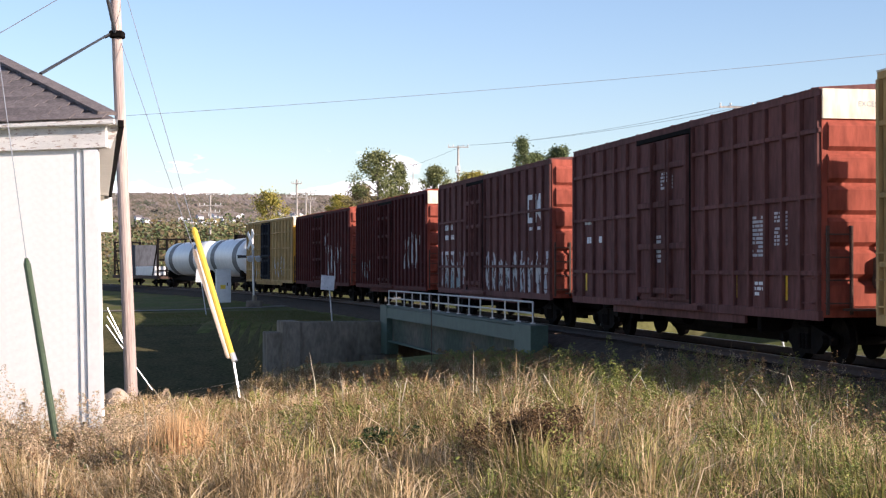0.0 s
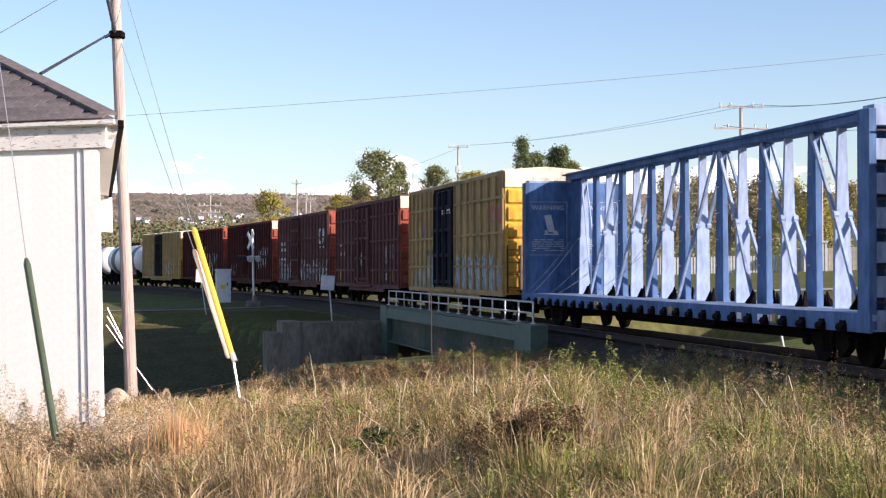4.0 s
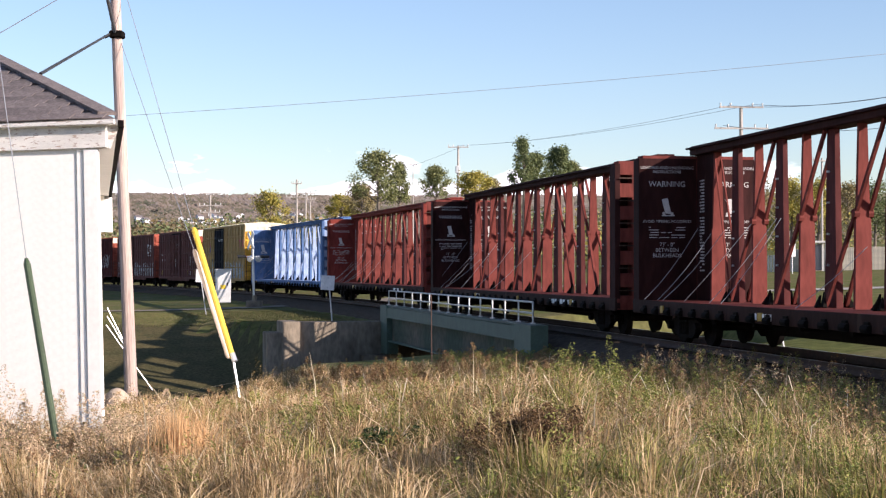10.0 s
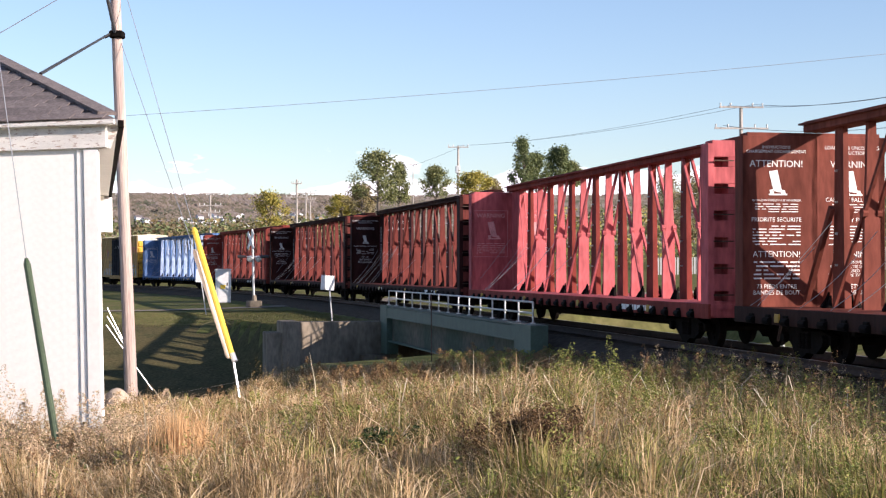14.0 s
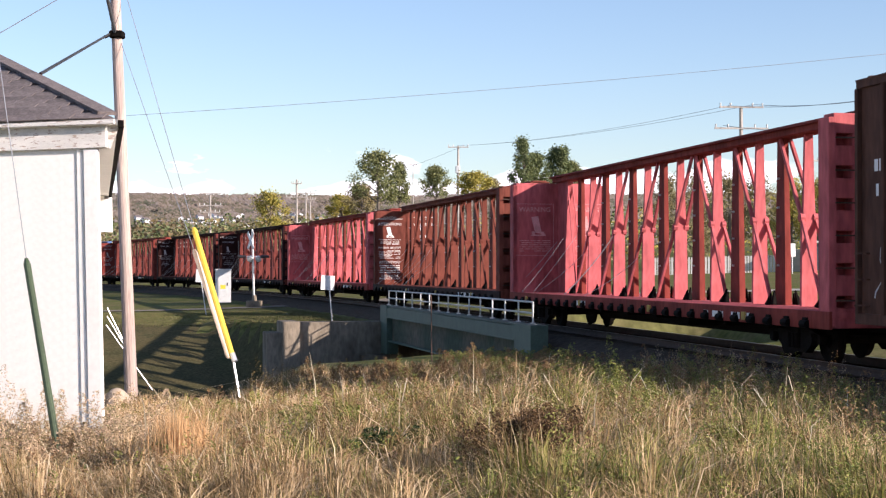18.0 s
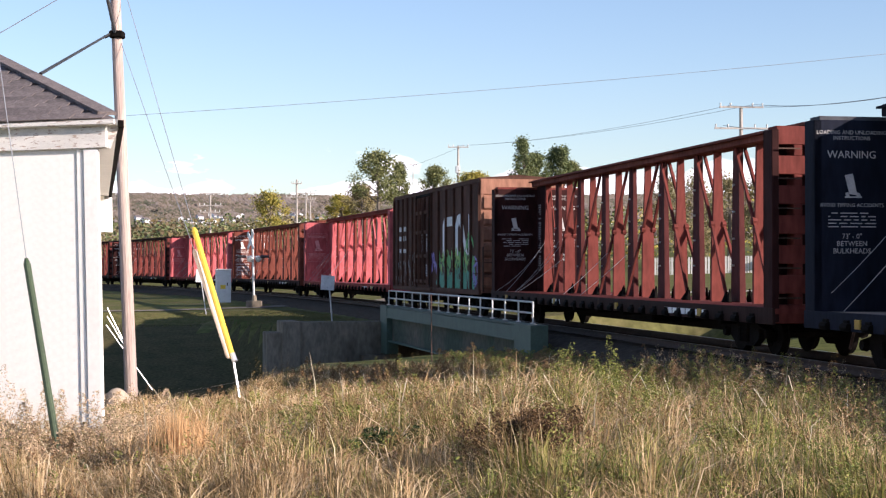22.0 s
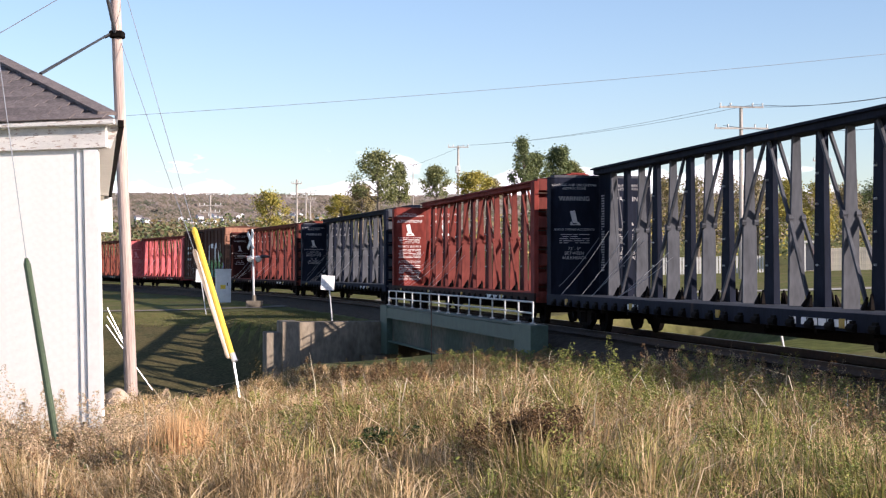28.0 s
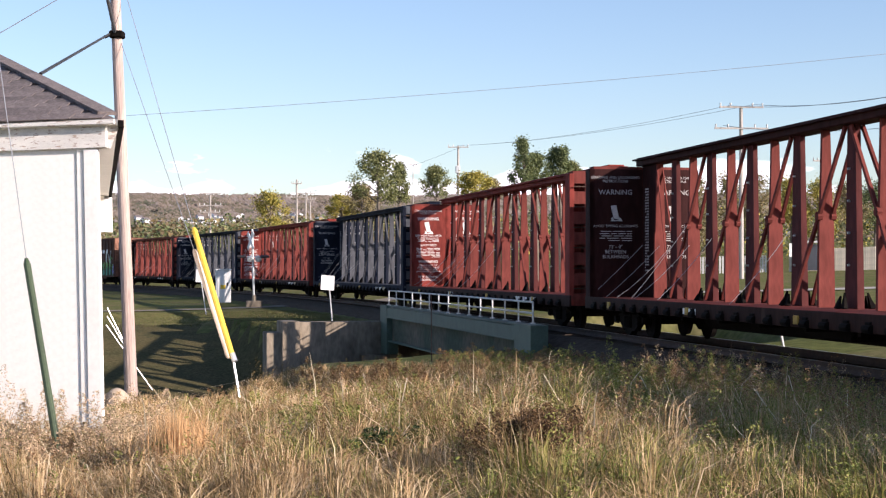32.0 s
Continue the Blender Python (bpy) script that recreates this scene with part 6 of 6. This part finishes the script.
for bx_, by_, n_, sd, hh in ((1.72, 13.2, 26, 0.2, 0.42), (1.55, 16.0, 30, 0.3, 0.5), (-1.1, 12.6, 22, 0.2, 0.34), (0.25, 17.5, 40, 0.4, 0.5), (2.6, 17.0, 40, 0.4, 0.55),
                              (-0.4, 15.2, 26, 0.3, 0.36), (3.4, 14.0, 26, 0.25, 0.4), (-1.9, 17.0, 24, 0.3, 0.36)):
    weeds("leafy_clump", RS.normal(bx_, sd, n_), RS.normal(by_, sd, n_), hh * (0.7 + 0.5 * RS.rand(n_)), 220, 0.022, 0.15, "herb", "yellow-green leafy clump in the grass")
k = 120
rx, ry = RS.normal(0.51, 0.14, k), RS.normal(9.0, 0.15, k)
weeds("russet_bush", rx, ry, (0.27 + 0.18 * RS.rand(k)) / short(rx, ry), 330, 0.018, 0.12, "dusky", "withered reddish brown bush in the grass")
k = 50
weeds("russet_bush", RS.normal(-1.2, 0.9, k), RS.normal(34.0, 0.8, k), 0.6 + 0.4 * RS.rand(k), 240, 0.035, 0.25, "russet", "rust-coloured weeds at the edge of the cut")
# rank growth along the foot of the ballast
for m_, lab in (("russet", "tall brown weeds beside the ballast"), ("herb", "tall green weeds beside the ballast"), ("sage", "tall pale weeds beside the ballast")):
    pts = np.array([on_line(a, b)[:2] for a, b in zip(RS.uniform(-12, 9.5, 230), 2.1 + 2.0 * RS.rand(230))])
    weeds("tall_weeds", pts[:, 0], pts[:, 1], (0.4 + 0.45 * RS.rand(230)) / short(pts[:, 0], pts[:, 1]), 170 if m_ != "sage" else 90, 0.024, 0.22, m_, lab)
ws = RS.uniform(-9, 21, 900)
wl_ = RS.uniform(2.0, 5.5, 900)
pts = np.array([on_line(a, b)[:2] for a, b in zip(ws, wl_)])
hs = (0.3 + 0.4 * RS.rand(900)) / short(pts[:, 0], pts[:, 1]) * np.where(ws > 9, 0.35, 1.0)
weeds("bank_weeds", pts[::2, 0], pts[::2, 1], hs[::2], 170, 0.024, 0.25, "russet", "brown weeds along the foot of the ballast")
weeds("bank_weeds", pts[1::2, 0], pts[1::2, 1], hs[1::2], 170, 0.024, 0.25, "herb", "green weeds along the foot of the ballast")
k = 12
weeds("dark_herb", RS.normal(-0.48, 0.08, k), RS.normal(10.6, 0.1, k), 0.2 + 0.12 * RS.rand(k), 200, 0.03, 0.12, "dark_leaf", "dark green leafy plant among dry grass")

# ---------------- trees ----------------
M["bark"] = mat("grey_bark", (0.16, 0.13, 0.1), 0.95, 0, 0.25, 3, 0.5, 20, stretch=(3, 3, 0.4))
LEAF = dict(green=leafy("green_foliage", [(0.12, 0.13, 0.055), (0.18, 0.195, 0.075), (0.26, 0.265, 0.11)]),
            dark=leafy("dark_foliage", [(0.09, 0.115, 0.05), (0.13, 0.16, 0.065), (0.18, 0.2, 0.08)]),
            yellow=leafy("yellow_foliage", [(0.32, 0.27, 0.06), (0.42, 0.34, 0.07), (0.24, 0.25, 0.06)]),
            olive=leafy("olive_foliage", [(0.18, 0.17, 0.08), (0.25, 0.21, 0.09), (0.28, 0.21, 0.11)]),
            dull=leafy("dull_autumn_foliage", [(0.15, 0.11, 0.06), (0.2, 0.145, 0.07), (0.14, 0.12, 0.06)]),
            rust=leafy("orange_foliage", [(0.3, 0.19, 0.08), (0.34, 0.23, 0.09), (0.22, 0.18, 0.08)]))


def tree(px, top, width_px, crown_px, depth, leaf, label, seed, gaps=0.25, upward=0.5):
    """A tree whose crown reaches these picture bounds: tapered trunk, limbs, leafy clumps on the limbs."""
    r = np.random.RandomState(seed)
    scale = depth / 2762.3
    t = spot(px, top, depth)
    ground_at = gz(t.x, t.y)
    hgt, wid, crown = t.z - ground_at, width_px * scale, crown_px * scale
    ob = tagged(thing("tree", pose(t.x, t.y, ground_at)), label, "tree", "trees beyond the line")
    bm = bmesh.new()
    tube(bm, (0, 0, -0.3), (0.1, 0, hgt * 0.55), 0.02 * hgt + 0.04, 0.012 * hgt + 0.02, 8)
    tube(bm, (0.1, 0, hgt * 0.55), (0.0, 0.1, hgt * 0.95), 0.012 * hgt + 0.02, 0.02, 6)
    cs = []
    n_limb = 16
    for i in range(n_limb):
        u = i / (n_limb - 1)
        z0 = hgt - crown * (0.98 - 0.9 * u)
        a = i * 2.4 + r.rand()
        reach = wid * 0.5 * (0.55 + 0.45 * math.sin(math.pi * min(1, 0.25 + u * 0.8))) * (0.7 + 0.4 * r.rand()) * (1.15 - 0.55 * u)
        end = Vector((math.cos(a) * reach, math.sin(a) * reach, min(z0 + reach * upward + crown * 0.1, hgt * 0.99)))
        tube(bm, (0.05, 0.0, z0), end, 0.006 * hgt + 0.01, 0.01, 5)
        for k in range(4):
            f = 0.4 + 0.6 * (k + 0.5) / 4
            p = np.array([end.x * f, end.y * f, z0 + (end.z - z0) * f])
            if r.rand() > gaps:
                cs.append(p + r.normal(size=(130, 3)) * (wid * 0.08, wid * 0.08, crown * 0.06))
    cs.append(np.array([0, 0, hgt - crown * 0.12]) + r.normal(size=(90, 3)) * (wid * 0.06, wid * 0.06, crown * 0.07))
    part("trunk", bm, M["bark"], ob)
    c = np.concatenate(cs)
    cr = new("crown", leaf_mesh("crown", c, (0.022 * wid + 0.12) * (0.6 + 0.8 * r.rand(len(c))), LEAF[leaf], 0.6))
    cr.parent = ob
    return ob


for i, (px, top, w, c, d, leaf, label) in enumerate((
        (668, 272, 88, 95, 150, "green", "broad green deciduous tree above the train"),
        (706, 292, 40, 75, 155, "green", "green deciduous tree above the train"),
        (772, 297, 52, 60, 170, "green", "small green tree beside a power pole"),
        (838, 308, 70, 50, 190, "yellow", "yellowing tree behind the line"),
        (866, 318, 46, 40, 195, "olive", "olive autumn tree behind the line"),
        (926, 250, 48, 90, 130, "dark", "slender dark green tree above the train"),
        (948, 275, 50, 70, 132, "dark", "dark green tree above the train"),
        (990, 264, 56, 70, 134, "dark", "dark green tree above the train"),
        (1012, 288, 40, 45, 136, "green", "green tree above the train"),
        (478, 343, 68, 75, 180, "yellow", "yellow-green autumn tree above the train"),
        (604, 348, 52, 50, 190, "yellow", "yellow autumn tree above the train"),
        (640, 330, 60, 60, 185, "olive", "thin olive tree above the train"),
        (1235, 318, 90, 140, 175, "olive", "bare-branched olive tree behind the park"),
        (1290, 312, 80, 130, 180, "olive", "olive autumn tree behind the park"),
        (1340, 318, 80, 120, 185, "olive", "olive autumn tree behind the park"),
        (1400, 322, 80, 110, 178, "yellow", "yellow birch behind the park fence"),
        (1448, 322, 70, 110, 176, "yellow", "yellow birch behind the park fence"),
        (1500, 330, 70, 100, 180, "olive", "olive autumn tree behind the park fence"),
        (1548, 328, 80, 100, 184, "dark", "dark green tree behind the park fence"),
        (1180, 318, 80, 120, 190, "olive", "olive autumn tree behind the park"))):
    tree(px, top, w, c, d, leaf, label, 100 + i, 0.45 if leaf == "olive" else 0.33)

# low scrub between the line and the hill
k = 190
sx, sy = RS.uniform(-0.235, -0.03, k), RS.uniform(190, 330, k)
cs, big = [], []
for a, d in zip(sx, sy):
    x0 = a * d
    w = RS.uniform(2.0, 4.0)
    hh = RS.uniform(2.0, 4.2) + 0.010 * (d - 190) + 4.0
    n = 120
    cs.append(np.stack([x0 + RS.normal(0, w * 0.45, n), d + RS.normal(0, w * 0.3, n), on_grid(GZ, np.full(n, x0), np.full(n, d)) + hh * RS.rand(n) ** 0.7], 1))
for nm, lf, part_of in (("scrub", "olive", 0), ("scrub", "dull", 1), ("scrub", "dark", 2)):
    c = np.concatenate(cs[part_of::3])
    ob = new(nm, leaf_mesh(nm, c, 0.35 + 0.35 * RS.rand(len(c)), LEAF[lf], 0.7))
    tagged(ob, "tangled autumn scrub below the hill", "bushes", kind="stuff")
k = 110
sx, sy = RS.uniform(0.02, 0.36, k), RS.uniform(195, 300, k)
cs = []
for a, d in zip(sx, sy):
    x0, w, hh, n = a * d, RS.uniform(2.5, 5.0), RS.uniform(5.0, 9.0), 130
    cs.append(np.stack([x0 + RS.normal(0, w * 0.45, n), d + RS.normal(0, w * 0.3, n), on_grid(GZ, np.full(n, x0), np.full(n, d)) + hh * RS.rand(n) ** 0.7], 1))
for nm, lf, part_of in (("scrub", "olive", 0), ("scrub", "yellow", 1), ("scrub", "dark", 2)):
    c = np.concatenate(cs[part_of::3])
    ob = new(nm, leaf_mesh(nm, c, 0.35 + 0.35 * RS.rand(len(c)), LEAF[lf], 0.7))
    tagged(ob, "autumn thicket behind the park", "bushes", kind="stuff")

def canopy_mesh(name, c, size, material):
    """Leaf masses of a far canopy, all tilted much alike towards the open sky."""
    n = len(c)
    nrm = np.array([0.25, -0.7, 0.66]) + RS.normal(size=(n, 3)) * 0.17
    nrm /= np.linalg.norm(nrm, axis=1)[:, None]
    u = np.cross(nrm, RS.normal(size=(n, 3)))
    u /= np.linalg.norm(u, axis=1)[:, None] + 1e-9
    w = np.cross(nrm, u)
    s = np.asarray(size).reshape(-1, 1)
    v = np.stack([c - u * s * 0.5, c + w * s * 0.4, c + u * s * 0.5, c - w * s * 0.4], 1)
    return big_mesh(name, v.reshape(-1, 3), np.arange(n * 4).reshape(-1, 4), material)


# the wooded hill
k = 21000
hy = 480 + 1900 * RS.rand(k) ** 0.75
hx = hy * RS.uniform(-0.33, 0.33, k)
hz = on_grid(GZ, hx, hy)
size = RS.uniform(2.8, 6.0, k)
kind_no = ((wavy(hx, hy, 160, 41) + 0.6 * wavy(hx, hy, 45, 42) + RS.normal(0, 0.28, k)) * 2.2 + 1.7).clip(0, 3.99).astype(int)
# canopy colours lightened and drawn together: haze put into the leaves
HILL = [leafy("hill_bare_wood", [(0.25, 0.215, 0.195), (0.285, 0.245, 0.22), (0.31, 0.265, 0.24)], 0.9, 0.45), leafy("hill_rust_wood", [(0.25, 0.2, 0.165), (0.275, 0.225, 0.18), (0.23, 0.195, 0.16)], 0.9, 0.45),
        leafy("hill_olive_wood", [(0.15, 0.14, 0.1), (0.18, 0.16, 0.11), (0.165, 0.145, 0.115)], 0.9, 0.45), leafy("hill_dark_wood", [(0.105, 0.11, 0.082), (0.125, 0.13, 0.092), (0.14, 0.14, 0.098)], 0.9, 0.45)]
for q in range(4):
    sel = kind_no == q
    m = sel.sum()
    rep = 14
    s = np.repeat(size[sel], rep)
    c = np.repeat(np.stack([hx[sel], hy[sel], hz[sel] + size[sel] * 0.55], 1), rep, 0) + RS.normal(size=(m * rep, 3)) * (0.4, 0.4, 0.2) * s[:, None]
    ob = new("far_woods", canopy_mesh("far_woods", c, s * 0.42 * (0.6 + 0.8 * RS.rand(len(c))), HILL[q]))
    tagged(ob, "distant wooded hillside in autumn colours paled for haze", "woods", kind="stuff")

# houses on the hill
M["far_wall"] = mat("far_house_wall", (0.72, 0.72, 0.72), 0.8, 0, 0.1, 0.5)
M["far_roof"] = mat("far_house_roof", (0.16, 0.14, 0.14), 0.9, 0, 0.2, 0.5)
M["glass"] = mat("dark_window", (0.03, 0.035, 0.045), 0.15, 0, 0.05)
bm = bmesh.new()
prism(bm, [(-4, 0), (4, 0), (4, 4.5), (0, 7), (-4, 4.5)], -5, 5)
HW = mesh_of("wall", bm, M["far_wall"])
bm = bmesh.new()
prism(bm, [(-4.5, 4.1), (-4.5, 4.5), (0, 7.4), (4.5, 4.5), (4.5, 4.1), (0, 6.95)], -5.4, 5.4)
HR = mesh_of("roof", bm, M["far_roof"])
bm = bmesh.new()
box(bm, -0.5, 0.5, -0.06, 0.06, -0.7, 0.7)
HWIN = mesh_of("window", bm, M["glass"])
bm = bmesh.new()
box(bm, -0.5, 0.5, -0.06, 0.06, -1.0, 1.0)
HDOOR = mesh_of("door", bm, M["far_roof"])
first = None
for i in range(46):
    d = RS.uniform(800, 1150)
    a = RS.choice([RS.uniform(-0.17, -0.09), RS.uniform(-0.21, -0.05), RS.uniform(0.1, 0.28)], p=[0.6, 0.25, 0.15])
    m = pose(a * d, d, gz(a * d, d) + 5.0, 0, 0, RS.uniform(-60, 60)) @ Matrix.Scale(RS.uniform(0.3, 0.5), 4)
    if first is None:
        first = tagged(thing("house"), "small pale gabled house on the wooded hill", "house", "houses on the hill")
        piece("wall", HW, first)
        piece("roof", HR, first)
        for x in (-2, 2):
            piece("window", HWIN, first, pose(x, -5.02, 2.6))
        piece("door", HDOOR, first, pose(0, -5.02, 1.0))
        first.matrix_basis = m
    else:
        c = copy_thing(first, m)
        c.matrix_basis = m

# ---------------- the park beyond the line ----------------
M["fence_wood"] = mat("pale_fence_boards", (0.62, 0.55, 0.43), 0.85, 0, 0.15, 2, obj_random=0.12)
M["fence_white"] = mat("white_fence_paint", (0.45, 0.45, 0.43), 0.7, 0, 0.1, 2)
fence = tagged(thing("board_fence"), "pale wooden board fence across the park", "fence")
bm = bmesh.new()
box(bm, -0.1, 0.1, -0.02, 0.02, 0, 2.2)
BOARD = mesh_of("board", bm, M["fence_wood"])
fa, fb = spot(1398, 442, 150), spot(1640, 446, 146)
n = 64
for i in range(n):
    p = fa.lerp(fb, i / (n - 1))
    piece("board", BOARD, fence, pose(p.x, p.y, gz(p.x, p.y) - 0.05 + 0.02 * RS.rand(), 0, 0, -3))
for dz in (0.5, 1.7):
    bm = bmesh.new()
    beam(bm, fa + Vector((0, 0.06, gz(fa.x, fa.y) + dz - fa.z)), fb + Vector((0, 0.06, gz(fb.x, fb.y) + dz - fb.z)), 0.1, 0.06)
    part("fence_rail", bm, M["fence_wood"], fence)
fence2 = tagged(thing("picket_fence"), "weathered white picket fence before the trees", "fence")
bm = bmesh.new()
box(bm, -0.09, 0.09, -0.02, 0.02, 0, 1.7)
PICK = mesh_of("picket", bm, M["fence_white"])
fa, fb = spot(1160, 455, 152), spot(1375, 448, 150)
for i in range(44):
    p = fa.lerp(fb, i / 43)
    piece("picket", PICK, fence2, pose(p.x, p.y, gz(p.x, p.y) - 0.05, 0, 0, 0))
for dz in (0.4, 1.35):
    bm = bmesh.new()
    beam(bm, fa + Vector((0, 0.06, gz(fa.x, fa.y) + dz - fa.z)), fb + Vector((0, 0.06, gz(fb.x, fb.y) + dz - fb.z)), 0.1, 0.06)
    part("fence_rail", bm, M["fence_white"], fence2)
shelter = tagged(thing("bus_shelter"), "small white framed shelter beside the fence", "shelter")
sp = spot(1440, 443, 148)
shelter.matrix_basis = pose(sp.x, sp.y, gz(sp.x, sp.y))
for x in (-1.0, 1.0):
    for y in (-0.6, 0.6):
        bm = bmesh.new()
        box(bm, x - 0.09, x + 0.09, y - 0.09, y + 0.09, -0.1, 2.7)
        part("post", bm, M["fence_white"], shelter)
bm = bmesh.new()
box(bm, -1.2, 1.2, -0.8, 0.8, 2.7, 2.9, 0.03)
part("roof", bm, M["fence_white"], shelter)
bm = bmesh.new()
box(bm, -0.9, 0.9, 0.55, 0.6, 0.1, 2.6)
part("back_panel", bm, M["glass"], shelter)
sgn = tagged(thing("park_sign"), "white sign on a post in the park", "sign")
sp = spot(1402, 445, 140)
sgn.matrix_basis = pose(sp.x, sp.y, gz(sp.x, sp.y))
bm = bmesh.new()
tube(bm, (0, 0, -0.2), (0, 0, 2.6), 0.05)
part("post", bm, M["galv"], sgn)
bm = bmesh.new()
box(bm, -0.28, 0.28, -0.09, -0.05, 1.5, 2.7, 0.01)
part("plate", bm, M["white_paint"], sgn)
# path across the lawn
bm = bmesh.new()
prev = None
for i in range(30):
    p = Vector((2 + i * 2.6, 92 - i * 0.35, 0))
    pair = [bm.verts.new((p.x, p.y + q, gz(p.x, p.y + q) + 0.05)) for q in (-1.6, 1.6)]
    if prev:
        bm.faces.new((prev[0], pair[0], pair[1], prev[1]))
    prev = pair
path = part("footpath", bm, mat("gravel_path", (0.38, 0.35, 0.29), 0.95, 0, 0.2, 2, 0.4, 40))
tagged(path, "pale gravel footpath across the lawn", "path", kind="structure")
# steel box and leaning plank beyond the rails
bx = tagged(thing("utility_box"), "low pale green steel box on the grass beside the rails", "utility box")
p = spot(1345, 592, 36.5)
bx.matrix_basis = pose(p.x, p.y, gz(p.x, p.y), 0, 0, 10)
bm = bmesh.new()
box(bm, -0.2, 0.2, -0.25, 0.25, -0.1, 0.42, 0.02)
part("housing", bm, mat("pale_green_paint", (0.42, 0.5, 0.36), 0.5, 0, 0.1), bx)
bm = bmesh.new()
box(bm, -0.22, 0.22, -0.27, 0.27, 0.42, 0.46, 0.015)
part("lid", bm, M["green_steel"], bx)
bm = bmesh.new()
p = spot(1385, 575, 37)
beam(bm, (p.x - 0.1, p.y, p.z + 0.05), (p.x + 0.08, p.y - 0.1, gz(p.x, p.y) - 0.02), 0.1, 0.03)
tagged(part("plank", bm, M["fence_white"]), "short white plank leaning beside the box", "plank")

# ---------------- what moves ----------------


def gone(t):
    """How far the train has run after t seconds."""
    return 10.265 * t + 0.0182 * t * t


def car_pose(s, trucks):
    ax, ay, _ = on_line(s + trucks)
    bx, by, _ = on_line(s - trucks)
    return pose((ax + bx) / 2, (ay + by) / 2, 0, 0, 0, math.degrees(math.atan2(ay - by, ax - bx)))


def motions():
    places = {}
    for car, at, trucks in TRAIN:
        walk(car, [(float(t), car_pose(at + gone(t), trucks)) for t in range(33)])
        places[car] = at
    for car, wheels, dx in WHEELSETS:
        at = places[car]
        rows, last = [], None
        for k in range(32 * FPS + 1):
            t = k / FPS
            near = -12 < at + gone(t) < 48
            if k in (0, 32 * FPS) or near:
                turn = 0.0 if last is None and not near else math.degrees(gone(t) / WHEEL_R) if near else last
                rows.append((t, pose(dx, 0, WHEEL_R, 0, turn % 360, 0)))
                last = turn
        walk(wheels, rows)


motions()
